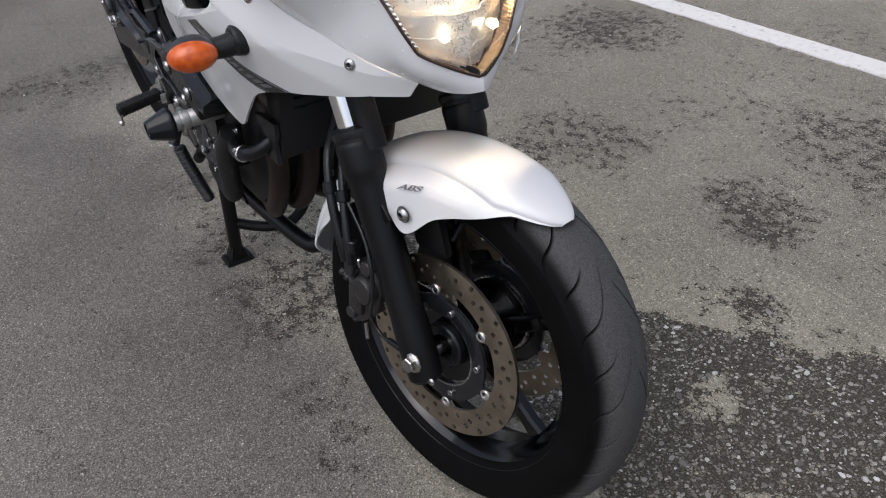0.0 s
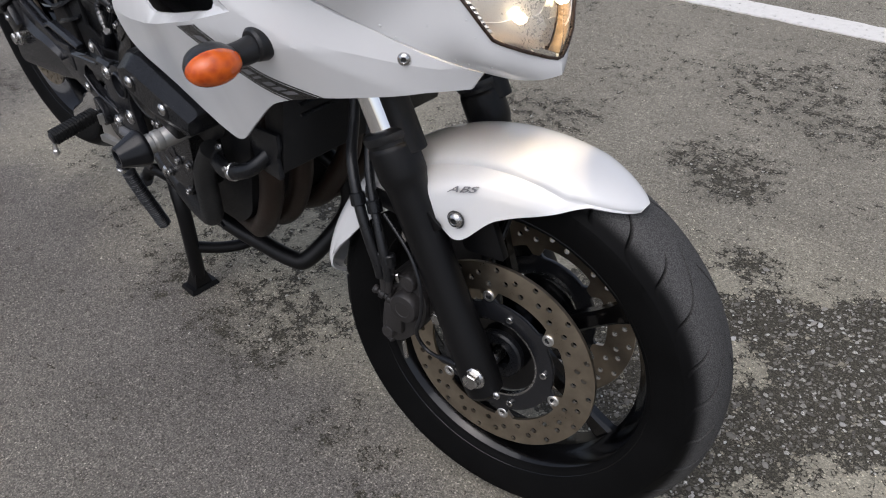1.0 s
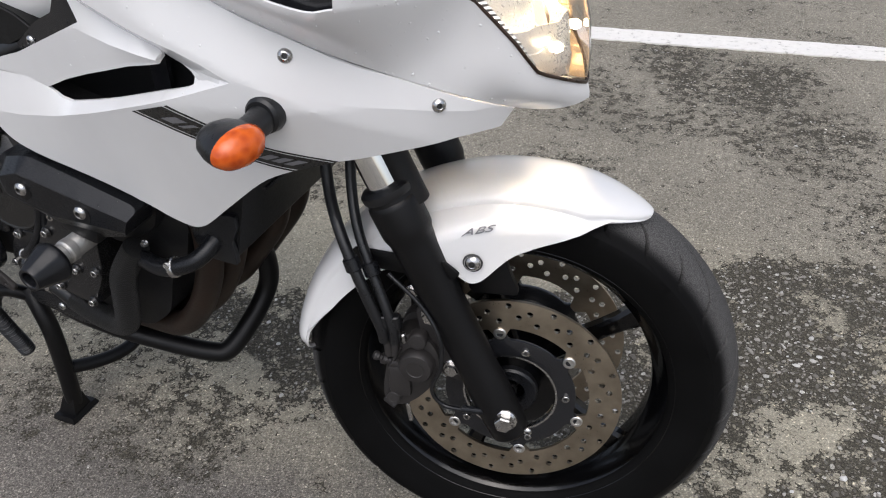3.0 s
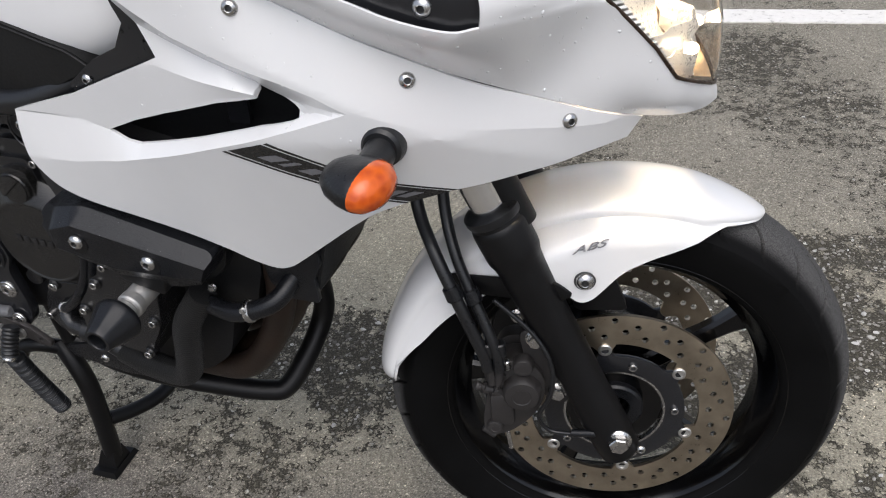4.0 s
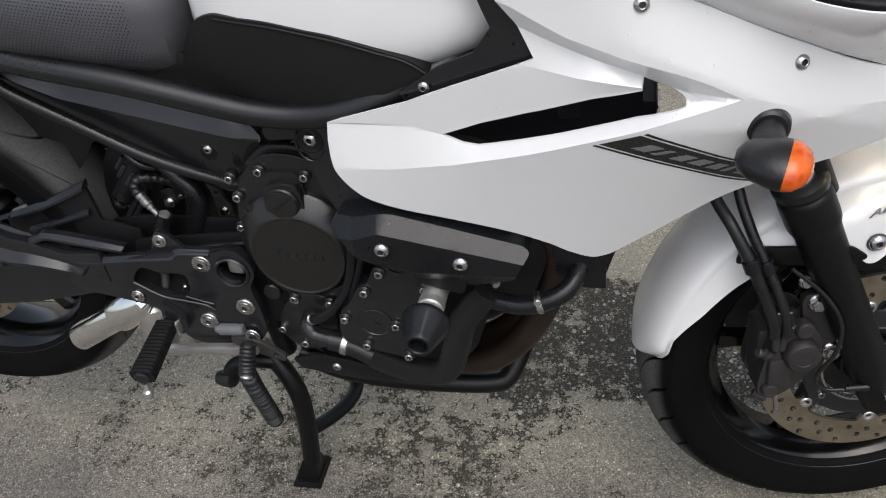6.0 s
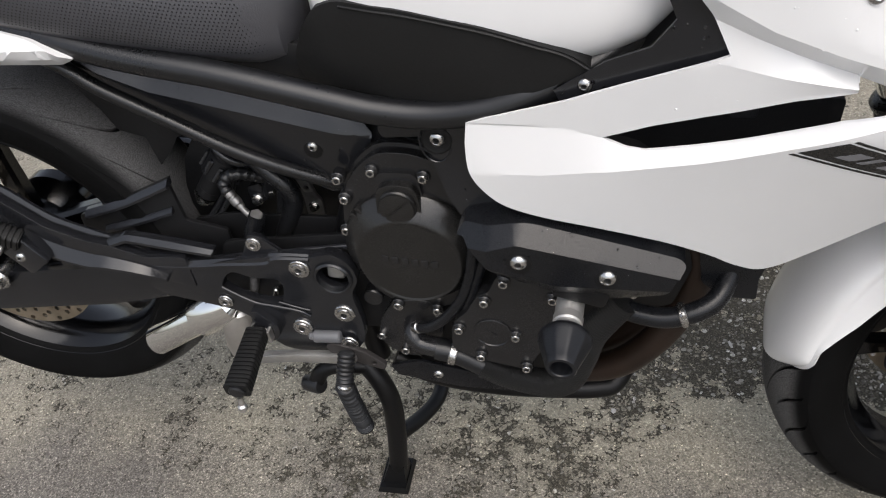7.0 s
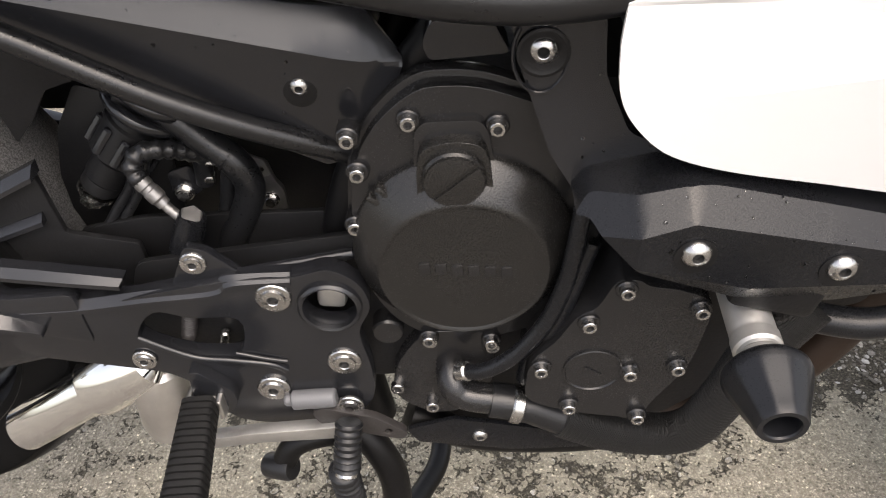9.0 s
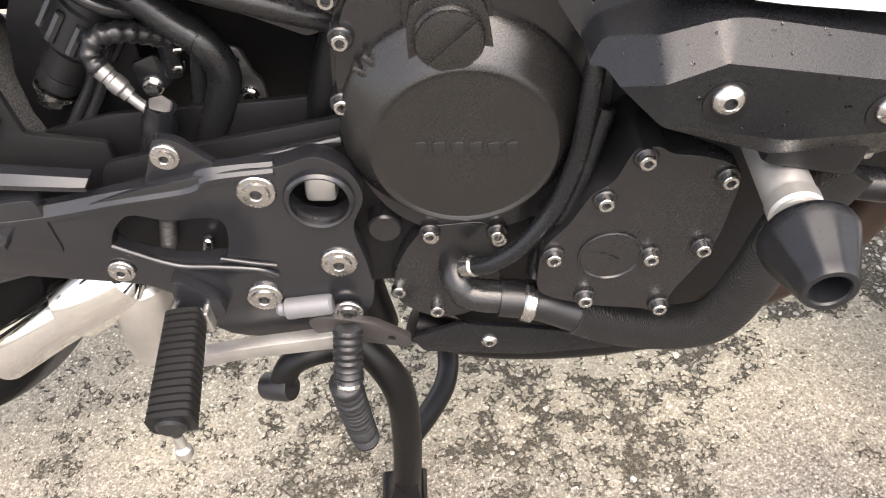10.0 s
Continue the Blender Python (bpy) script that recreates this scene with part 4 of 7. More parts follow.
# creases of the side fairing, as x and z; the recess behind each is given in RECESS
CREST_X, CREST_Z = [-0.45, -0.416, -0.366, -0.316, -0.264, -0.238, -0.207], [0.905, 0.892, 0.8635, 0.844, 0.826, 0.815, 0.7985]
HOLLOW_X, HOLLOW_Z = [-0.45, -0.431, -0.376, -0.344, -0.315, -0.296, -0.207], [0.89, 0.879, 0.851, 0.836, 0.8245, 0.8165, 0.7985]
BLADE_X, BLADE_Z = [-0.64, -0.402, -0.357, -0.323, -0.296], [0.775, 0.831, 0.820, 0.8145, 0.8105]
LIP_X, LIP_Z = [-0.64, -0.541, -0.502, -0.478, -0.406, -0.339, -0.296], [0.7505, 0.7505, 0.7465, 0.757, 0.784, 0.802, 0.8065]
SILL_X, SILL_Z = [-0.64, -0.541, -0.502, -0.46, -0.372, -0.301, -0.256, -0.207], [0.750, 0.750, 0.743, 0.7335, 0.755, 0.7745, 0.792, 0.7984]
FOLD_X, FOLD_Z = [-0.65, -0.56, -0.492, -0.428, -0.37, -0.315, -0.263, -0.207], [0.694, 0.701, 0.713, 0.731, 0.748, 0.764, 0.780, 0.798]
KNEE_X, KNEE_Z = [-0.207, -0.1, 0.0], [0.798, 0.768, 0.745]


def recess(x, z):
    """How far the panel lies behind its widest line: blade, hollow, slot and ledge."""
    if x > -0.207 or x < -0.645:
        return 0.0
    fold = interp(x, FOLD_X, FOLD_Z)
    if z <= fold:
        return 0.0
    sill = interp(x, SILL_X, SILL_Z)
    ledge = interp(x, [-0.645, -0.60, -0.50, -0.40, -0.30, -0.25, -0.207], [0.006, 0.010, 0.012, 0.015, 0.016, 0.011, 0.0])
    nodes = [(fold, 0.0), (sill, ledge)]
    if x < -0.296:
        lip, blade = max(interp(x, LIP_X, LIP_Z), sill + 0.0005), interp(x, BLADE_X, BLADE_Z)
        proud = interp(x, [-0.645, -0.52, -0.40, -0.34, -0.296], [0.005, 0.008, 0.0075, 0.007, 0.008])
        nodes.append((lip, interp(x, [-0.645, -0.541, -0.478, -0.40, -0.296], [0.006, 0.0115, 0.0115, 0.0115, 0.0115])))
        nodes.append((max(blade, lip + 0.001), proud))
        if x > -0.45:
            hollow, crest = interp(x, HOLLOW_X, HOLLOW_Z), interp(x, CREST_X, CREST_Z)
            nodes.append((max(hollow, nodes[-1][0] + 0.001), interp(x, [-0.45, -0.40, -0.34, -0.296], [0.007, 0.012, 0.017, 0.021])))
            nodes.append((max(crest, nodes[-1][0] + 0.001), 0.0))
    else:
        nodes.append((interp(x, [-0.296, -0.256, -0.207], [0.8165, 0.801, 0.7984]), interp(x, [-0.296, -0.256, -0.207], [0.019, 0.014, 0.0])))
        nodes.append((interp(x, CREST_X, CREST_Z), 0.0))
    return interp(z, [n[0] for n in nodes], [n[1] for n in nodes])


def side_y(x, z):
    slope = interp(x, [-0.65, -0.5, -0.35, -0.15, 0.0], [-0.02, 0.09, 0.20, 0.28, 0.31])
    knee = interp(x, KNEE_X, KNEE_Z) if x > -0.207 else interp(x, FOLD_X, FOLD_Z)
    w = width(x) - slope * max(0.0, min(0.765, knee) - z) - 0.06 * max(0.0, knee - z) - 0.03 * max(0.0, z - 0.8)
    w -= 0.014 * clamp01((z - interp(x, SEAM_X, SEAM_Z) + 0.06) / 0.06) * ease((0.03 - x) / 0.1) * ease((x + 0.36) / 0.1)
    return -(w - recess(x, z))


SIDE = [(-0.634, 0.7515), (-0.6315, 0.7525), (-0.536, 0.781), (-0.397, 0.838), (-0.413, 0.873), (-0.430, 0.898), (-0.394, 0.908), (-0.349, 0.918)] + SEAM + [
    (0.020, 0.717), (-0.016, 0.715), (-0.052, 0.709), (-0.099, 0.702), (-0.134, 0.697)] + smooth_line([(-0.150, 0.6935), (-0.186, 0.683), (-0.220, 0.666), (-0.279, 0.619), (-0.318, 0.587), (-0.334, 0.577), (-0.350, 0.5745), (-0.373, 0.586), (-0.398, 0.6025),
    (-0.440, 0.6185), (-0.508, 0.632), (-0.560, 0.642), (-0.592, 0.651), (-0.612, 0.662), (-0.629, 0.682), (-0.6365, 0.702), (-0.637, 0.730)], 4)
SLOT = [(-0.5025, 0.743), (-0.478, 0.753), (-0.457, 0.762), (-0.411, 0.7775), (-0.343, 0.7965), (-0.2965, 0.8055), (-0.2955, 0.811), (-0.2955, 0.8165), (-0.283, 0.8115), (-0.270, 0.8065), (-0.260, 0.800), (-0.2562, 0.7955), (-0.2562, 0.789), (-0.264, 0.7855), (-0.301, 0.7745), (-0.372, 0.755), (-0.448, 0.7365), (-0.462, 0.7335), (-0.480, 0.7355)]
CUTS = [(p, q) for xs, zs in ((CREST_X, CREST_Z), (HOLLOW_X[:6], HOLLOW_Z[:6]), (BLADE_X, BLADE_Z), (FOLD_X, FOLD_Z), (KNEE_X, KNEE_Z), (LIP_X[3:], LIP_Z[3:]), (SILL_X[:3], SILL_Z[:3])) for p, q in zip(zip(xs, zs), zip(xs[1:], zs[1:]))]


def bolt_on(fn, x, z, r, parent, kind="dome"):
    e = 0.004
    n = V3((-(fn(x + e, z) - fn(x - e, z)) / (2 * e), 1, -(fn(x, z + e) - fn(x, z - e)) / (2 * e))) * -1
    n.normalize()
    return bolt(kind, V3((x, fn(x, z), z)) - n * 0.0006, n, r, parent)


def both(name, bm, mat, parent, label=""):
    other = copy_of(bm)
    a = part(name, bm, mat, parent, label)
    part(name, mirrored(other), mat, parent, label)
    return a


side_panel = both("side_fairing", shell(SIDE, side_y, 0.0035, 0.0085, [SLOT], CUTS, 14), WHITE, bike, "pearl white side fairing with an open air slot")
for x, z in ((-0.299, 0.891), (-0.156, 0.821), (-0.027, 0.757)):
    bolt_on(side_y, x, z, 0.0076, side_panel)
back = [(-0.60, 0.69), (-0.52, 0.80), (-0.39, 0.87), (-0.318, 0.86), (-0.296, 0.79), (-0.294, 0.70), (-0.38, 0.66)]
part("slot_duct", shell(back, lambda x, z: -0.135 - 0.25 * max(0.0, x + 0.30) + 0.1 * max(0.0, -0.5 - x), 0.004, 0.03), CORE, side_panel)
part("slot_brace", plate(rounded([(-0.385, 0.735), (-0.36, 0.735), (-0.355, 0.81), (-0.38, 0.805)], 0.004), -0.15, -0.142), PANEL, side_panel)


def strip_between(a, b, fn, lift, thick, n=48):
    """A decal between two lines of (x, z), laid on a panel."""
    bm = bmesh.new()
    rows = []
    for i in range(n + 1):
        row = []
        for line in (a, b):
            s = i / n * (len(line) - 1)
            k = min(int(s), len(line) - 2)
            x, z = (line[k][j] + (line[k + 1][j] - line[k][j]) * (s - k) for j in (0, 1))
            row.append((x, z))
        pts = [(row[0][0] + (row[1][0] - row[0][0]) * t, row[0][1] + (row[1][1] - row[0][1]) * t) for t in (0, 0.25, 0.5, 0.75, 1)]
        rows.append([bm.verts.new((x, fn(x, z) - lift, z)) for x, z in pts])
    for p, q in zip(rows, rows[1:]):
        for j in range(4):
            bm.faces.new((p[j], p[j + 1], q[j + 1], q[j]))
    r = bmesh.ops.extrude_face_region(bm, geom=bm.faces[:])
    for g in r["geom"]:
        if isinstance(g, bmesh.types.BMVert):
            g.co.y += thick
    return finish(bm, 40)


ST_A = smooth_line([(-0.290, 0.766), (-0.246, 0.744), (-0.205, 0.7245), (-0.165, 0.7095), (-0.128, 0.698)], 6)
ST_B = smooth_line([(-0.343, 0.751), (-0.295, 0.732), (-0.240, 0.709), (-0.205, 0.695), (-0.178, 0.686)], 6)


def band(t0, t1):
    mixp = lambda t: [(p[0] + (q[0] - p[0]) * t, p[1] + (q[1] - p[1]) * t) for p, q in zip(ST_A, ST_B)]
    return mixp(t0), mixp(t1)


stripe = part("stripe_decal", strip_between(*band(0.13, 0.87), side_y, 0.0006, 0.002), INK, side_panel, "black stripe decal with thin border lines")
part("border_line", strip_between(*band(0.0, 0.07), side_y, 0.0006, 0.002), INK, side_panel)
part("border_line", strip_between(*band(0.93, 1.0), side_y, 0.0006, 0.002), INK, side_panel)
# the model name: plain bars
on_line = lambda line, t: tuple(interp(t * (len(line) - 1), list(range(len(line))), [p[c] for p in line]) for c in (0, 1))
name_hi, name_lo = band(0.32, 0.66)
for k in range(9):
    t0, t1 = 0.13 + 0.086 * k, 0.13 + 0.086 * k + (0.058 if k % 4 != 1 else 0.028)
    part("name_bar", strip_between([on_line(name_hi, t0), on_line(name_hi, t1)], [on_line(name_lo, t0 - 0.01), on_line(name_lo, t1 - 0.01)], side_y, 0.0011, 0.002, 6), GREY, stripe)


def strip(low, high, rows, prof, lip=None, thick=0.0035):
    """A panel ruled between two lines of points, hollowed by prof(v) in y."""
    secs = []
    for k in range(rows + 1):
        v = k / rows
        row = []
        for b, t in zip(low, high):
            swell = 0.009 * math.sin(math.pi * v) * ease(t[0] / 0.05)
            row.append((b[0] + (t[0] - b[0]) * v + 0.1 * swell, b[1] + (t[1] - b[1]) * prof(v) - swell * clamp01((MID - t[1]) / 0.05), b[2] + (t[2] - b[2]) * v))
        secs.append(row)
    if lip:
        secs += [[(x, y + 0.002, z + 0.0012) if q else (x, y, z) for (x, y, z), q in zip(secs[-1], lip)], [(x, y + 0.014, z + 0.0015) if q else (x, y, z) for (x, y, z), q in zip(secs[-1], lip)]]
    bm = loft(secs, 40, False, False)
    return bm


def nose_lean(x):
    """How far the nose sits to the right of the middle plane."""
    return 0.023 * ease(x / 0.07)


LOW = [(x, side_y(x, z) + 0.0005, z + 0.0009) for x, z in ((-0.319, 0.921), (-0.285, 0.9035), (-0.245, 0.884), (-0.205, 0.864), (-0.165, 0.843), (-0.120, 0.819), (-0.075, 0.796), (-0.039, 0.778), (0.0, 0.757), (0.033, 0.737))] + [(0.064, -0.068, 0.7315), (0.087, -0.053, 0.7325), (0.0985, MID - 0.023, 0.7345)]
HIGH = [(-0.318, -0.232, 0.9235), (-0.270, -0.2355, 0.9185), (-0.199, -0.239, 0.906), (-0.150, -0.239, 0.8885), (-0.105, -0.237, 0.8785), (-0.080, -0.230, 0.880), (-0.035, -0.182, 0.876), (0.004, -0.131, 0.864),
        (0.045, -0.112, 0.817), (0.0625, -0.098, 0.784), (0.080, -0.073, 0.770), (0.0905, -0.052, 0.759), (0.0965, MID - 0.023, 0.7515)]
low_s, high_s = ([(x, y + nose_lean(x), z) for x, y, z in smooth_line(line, 7)] for line in (LOW, HIGH))
cowl_bm = strip(low_s, high_s, 16, lambda v: 1 - (1 - v) ** 1.7)
left = smooth_line([(-0.080, -0.230, 0.880), (-0.079, -0.229, 0.90), (-0.090, -0.220, 0.935), (-0.113, -0.205, 0.975)], 6)
right = smooth_line([(0.004, -0.131, 0.864), (-0.012, -0.139, 0.89), (-0.032, -0.148, 0.92), (-0.072, -0.142, 0.965)], 6)
base = high_s[35:50]
rows = []
for i, (a, b) in enumerate(zip(left, right)):
    t = i / (len(left) - 1)
    row = []
    for k, p in enumerate(base):
        u = k / (len(base) - 1)
        q = [a[c] + (b[c] - a[c]) * u for c in range(3)]
        q[1] -= 0.012 * math.sin(math.pi * u)
        f = 1 - ease(t * 3)
        ref = [left[0][c] + (right[0][c] - left[0][c]) * u for c in range(3)]
        row.append(tuple(q[c] + (p[c] - ref[c] + (0.012 * math.sin(math.pi * u) if c == 1 else 0)) * f for c in range(3)))
    rows.append(row)
cheek = loft(rows, 40, False, False)
window_edge = [p for p in high_s[:36]] + left[1:]
lip_bm = loft([window_edge, [(x - 0.001, y + 0.0016, z + 0.001) for x, y, z in window_edge], [(x - 0.0015, y + 0.006, z - 0.0006) for x, y, z in window_edge]], 40, False, False)
cowl_all = join(cowl_bm, cheek, lip_bm)
bmesh.ops.remove_doubles(cowl_all, verts=cowl_all.verts, dist=0.0004)
far_half = mirrored(cowl_all.copy())
for half in (cowl_all, far_half):
    for v in half.verts:
        v.co.y -= nose_lean(v.co.x)
cowl = part("upper_cowl", finish(cowl_all, 38), WHITE, bike, "pearl white upper cowl round the headlight")
part("upper_cowl", finish(far_half, 38), WHITE, bike, "pearl white upper cowl round the headlight")


def infill_y(x, z):
    return -0.2255 + 0.22 * max(0.0, z - 0.90) + 0.25 * max(0.0, x + 0.10)


infill = both("cowl_infill", shell([(-0.36, 0.918), (-0.27, 0.911), (-0.199, 0.899), (-0.159, 0.885), (-0.109, 0.873), (-0.074, 0.876), (-0.072, 0.895), (-0.085, 0.94), (-0.105, 0.985), (-0.22, 0.995), (-0.32, 0.965)], infill_y, 0.003, 0.012), PANEL, bike, "black plastic cowl infill")
bolt_on(infill_y, -0.127, 0.894, 0.0085, infill)


# headlight: lens over reflector bowls
HZ = [0.7525, 0.759, 0.770, 0.784, 0.817, 0.866, 0.92, 0.965]
HC = [0.0965, 0.0985, 0.1000, 0.1005, 0.099, 0.089, 0.065, 0.032]
HW = [0.003, 0.018, 0.040, 0.064, 0.084, 0.116, 0.135, 0.12]
HE = [0.0955, 0.0910, 0.0805, 0.063, 0.045, 0.004, -0.032, -0.072]


def lens_point(u, z, inset=0.0):
    c, w, e = interp(z, HZ, HC), interp(z, HZ, HW), interp(z, HZ, HE)
    x = e + (c - e) * (1 - abs(u) ** 1.4)
    return (x - inset, MID - nose_lean(x) + u * w, z)


def lens_bm(inset, thick, z0=0.753, z1=0.962, us=(-1, 1)):
    secs = [[lens_point(us[0] + (us[1] - us[0]) * j / 32, z0 + (z1 - z0) * i / 36, inset) for j in range(33)] for i in range(37)]
    bm = loft(secs, 50, False, False)
    if thick:
        bmesh.ops.solidify(bm, geom=bm.faces[:], thickness=thick)
    return finish(bm, 50)


headlight = part("headlight", lens_bm(0.062, 0.003, 0.7545, 0.962), REFLECT, bike, "lit twin headlight with chrome bowls under a clear lens")
lens = part("lens", lens_bm(0.002, 0.002), GLASS, headlight, "clear headlight lens")
lens.visible_shadow = False
for s in (-1, 1):
    c = V3((-0.018, MID - 0.016 + 0.038 * s, 0.860))
    d = V3((1.0, 0.25 * s, -0.12)).normalized()
    turn = Matrix.Translation(c) @ V3((0, 1, 0)).rotation_difference(d).to_matrix().to_4x4()
    part("reflector_bowl", lathe([(0.008, -0.026), (0.03, -0.018), (0.045, 0.006), (0.0525, 0.026), (0.054, 0.026), (0.047, 0.004), (0.032, -0.021), (0.008, -0.029)], 48, turn), REFLECT, headlight)
    # dark brown ring paints the dark reflection along the chrome bowl's edge
    part("bowl_reflection_ring", lathe([(0.0515, 0.020), (0.0550, 0.020), (0.0550, 0.025), (0.0535, 0.027), (0.0515, 0.025)], 48, turn), EDGE, headlight)
    part("bulb", spin([(0.007, -0.02), (0.009, 0.0), (0.006, 0.012)], c, d, 16), BULB, headlight, "glowing bulb, or the glow body added below it")
    # faceted lower reflector
    for k in range(5):
        z0, z1 = 0.758 + 0.0125 * k, 0.7705 + 0.0125 * k
        us = (0.0, 0.2, 0.4, 0.6, 0.8, 0.97)
        fac = loft([[lens_point(s * u, z, 0.024 + 0.007 * ((j + k + i) % 2)) for j, u in enumerate(us)] for i, z in enumerate((z0, z1))], 5, False, False)
        bmesh.ops.solidify(fac, geom=fac.faces[:], thickness=0.001)
        part("reflector_facet", finish(fac, 5), REFLECT, headlight)
    # small glowing body added to brighten the facets; no known bulb sits here
    part("facet_glow", spin([(0.0045, 0), (0.006, 0.008), (0.003, 0.013)], lens_point(s * 0.45, 0.800, 0.020), (1, 0, 0), 12), BULB, headlight, "glowing bulb, or the glow body added below it")
    # ribbed side wall, the bulb's warm reflection painted on in amber, and its brown floor
    edge_z = [0.754 + 0.106 * i / 60 for i in range(61)]
    wall = loft([[(lambda p: (p[0] + 0.0012 * (i % 2), p[1] - s * 0.0012 * (i % 2), p[2]))(lens_point(s * 0.985, z, d0)) for d0 in (0.004, 0.013, 0.021)] for i, z in enumerate(edge_z)], 20, False, False)
    bmesh.ops.solidify(wall, geom=wall.faces[:], thickness=0.001)
    part("bulb_tinted_strip", finish(wall, 20), GOLD, headlight, "ribbed lamp wall along the lens edge, tinted amber as if bulb-lit")
    inner = loft([[lens_point(s * 0.975, z, d0) for d0 in (0.0215, 0.031)] for z in edge_z], 30, False, False)
    bmesh.ops.solidify(inner, geom=inner.faces[:], thickness=0.0012)
    part("lamp_wall", finish(inner, 30), EDGE, headlight)
    if s < 0:
        ribs = loft([[(lambda p: (p[0] + 0.0016 * (i % 2), p[1], p[2]))(lens_point(s * u, 0.79 + 0.17 * i / 70, 0.006)) for u in (0.90, 0.985)] for i in range(71)], 20, False, False)
        bmesh.ops.solidify(ribs, geom=ribs.faces[:], thickness=0.001)
        part("ribbed_trim", finish(ribs, 20), ALU, headlight)
    lamp = new("bulb_light", bpy.data.lights.new("bulb_light", "POINT"))
    lamp.data.energy, lamp.data.color, lamp.data.shadow_soft_size = 3.0, (1.0, 0.80, 0.52), 0.01
    lamp.location = c + d * 0.022
    lamp.parent = headlight
rim_pts = [lens_point(-1, z, 0.0) for z in np.linspace(0.962, 0.753, 40)] + [lens_point(1, z, 0.0) for z in np.linspace(0.753, 0.962, 40)]
part("lens_seal", tube(rim_pts, 0.0019, 8, straight=True), EDGE, headlight)
part("lamp_housing", loft([[(-0.035, MID - 0.10, 0.775), (-0.035, MID + 0.10, 0.775), (-0.06, MID + 0.125, 0.98), (-0.06, MID - 0.125, 0.98)], [(-0.2, MID - 0.12, 0.76), (-0.2, MID + 0.12, 0.76), (-0.2, MID + 0.14, 1.0), (-0.2, MID - 0.14, 1.0)]]), CORE, headlight)

# turn signals on stalks


def signal(side):
    def q(x, y, z):
        return (x, MID + (y - MID) * side, z)

    base = q(-0.181, -0.212, 0.764)
    d = V3((0.03, -0.95 * side, 0.02)).normalized()
    s = part("turn_signal", tube([base, q(-0.181, -0.235, 0.760), q(-0.182, -0.252, 0.760), q(-0.182, -0.272, 0.761)], 0.0160, 20, 6, taper=0.013), RUBBER, bike, "amber turn signal on a black stalk")
    part("stalk_collar", spin([(0.0205, 0), (0.0215, 0.004), (0.0195, 0.014), (0.0165, 0.017)], base, d, 28), RUBBER, s)
    ax = V3((1.0, -0.28 * side, -0.10)).normalized()
    o = V3(q(-0.179, -0.281, 0.762))
    flat = Matrix.Translation(o) @ Matrix.Diagonal((1.0, 1.12, 0.72, 1)) @ Matrix.Translation(-o)
    sq = lambda b: (b.transform(flat), b)[1]
    part("signal_body", sq(spin([(0.006, -0.036), (0.016, -0.031), (0.0235, -0.02), (0.0275, -0.006), (0.0285, 0.006), (0.028, 0.008)], o, ax, 30)), RUBBER, s)
    part("signal_lens", sq(spin([(0.0278, 0.007), (0.0283, 0.009), (0.0265, 0.0165), (0.0185, 0.0255), (0.007, 0.0295)], o, ax, 36, 40)), AMBER, s, "orange lens")
    return s


signal(1)
signal(-1)

# ---- black infill between fairing and tank ----
TRI = [(-0.541, 0.772), (-0.547, 0.786), (-0.499, 0.818), (-0.46, 0.835), (-0.44, 0.862), (-0.455, 0.90), (-0.475, 0.93), (-0.44, 0.97), (-0.36, 0.99), (-0.30, 0.985), (-0.28, 0.94), (-0.33, 0.918), (-0.38, 0.905), (-0.425, 0.892), (-0.405, 0.865), (-0.392, 0.838), (-0.40, 0.828)]
tri = both("inner_panel", shell(TRI, lambda x, z: max(side_y(x, min(z, 0.9)) + 0.012, -0.225) + 0.1 * max(0, z - 0.9), 0.003, 0.02), PANEL, bike, "black plastic infill panel beside the tank")
bolt_on(lambda x, z: side_y(x, z) + 0.012, -0.518, 0.793, 0.0068, tri)
bolt_on(lambda x, z: side_y(x, 0.9) + 0.012, -0.415, 0.917, 0.0095, tri)

# ---- tank and seat ----


def ring(x, zb, zt, w, n=36, p=2.6, lean=0.0):
    """Closed section in the yz plane: flat-bottomed superellipse."""
    out = []
    for i in range(n):
        a = 2 * math.pi * i / n
        c, s = math.cos(a), math.sin(a)
        y = w * math.copysign(abs(c) ** (2 / p), c)
        z = (zb + zt) / 2 + (zt - zb) / 2 * math.copysign(abs(s) ** (2 / p), s)
        out.append((x + lean * (z - zb), MID + y * (1 - 0.12 * clamp01((z - zb) / (zt - zb))), z))
    return out


TX = [-0.795, -0.775, -0.72, -0.64, -0.56, -0.50, -0.465, -0.44, -0.425]
TB = [0.81, 0.775, 0.75, 0.75, 0.765, 0.788, 0.803, 0.825, 0.86]
TT = [0.93, 0.955, 0.985, 1.01, 1.015, 1.0, 0.975, 0.95, 0.92]
TW = [0.105, 0.13, 0.150, 0.162, 0.168, 0.170, 0.160, 0.140, 0.09]
tank = part("fuel_tank", loft([ring(x, zb, zt, w, 56, 3.6) for x, zb, zt, w in zip(TX, TB, TT, TW)]), WHITE, bike, "white fuel tank with a black knee panel")
KN = [(-0.818, 0.80), (-0.815, 0.775), (-0.79, 0.765), (-0.732, 0.756), (-0.641, 0.756), (-0.564, 0.782), (-0.507, 0.806), (-0.53, 0.822), (-0.563, 0.833), (-0.614, 0.848), (-0.690, 0.862), (-0.755, 0.868), (-0.782, 0.858), (-0.802, 0.832)]


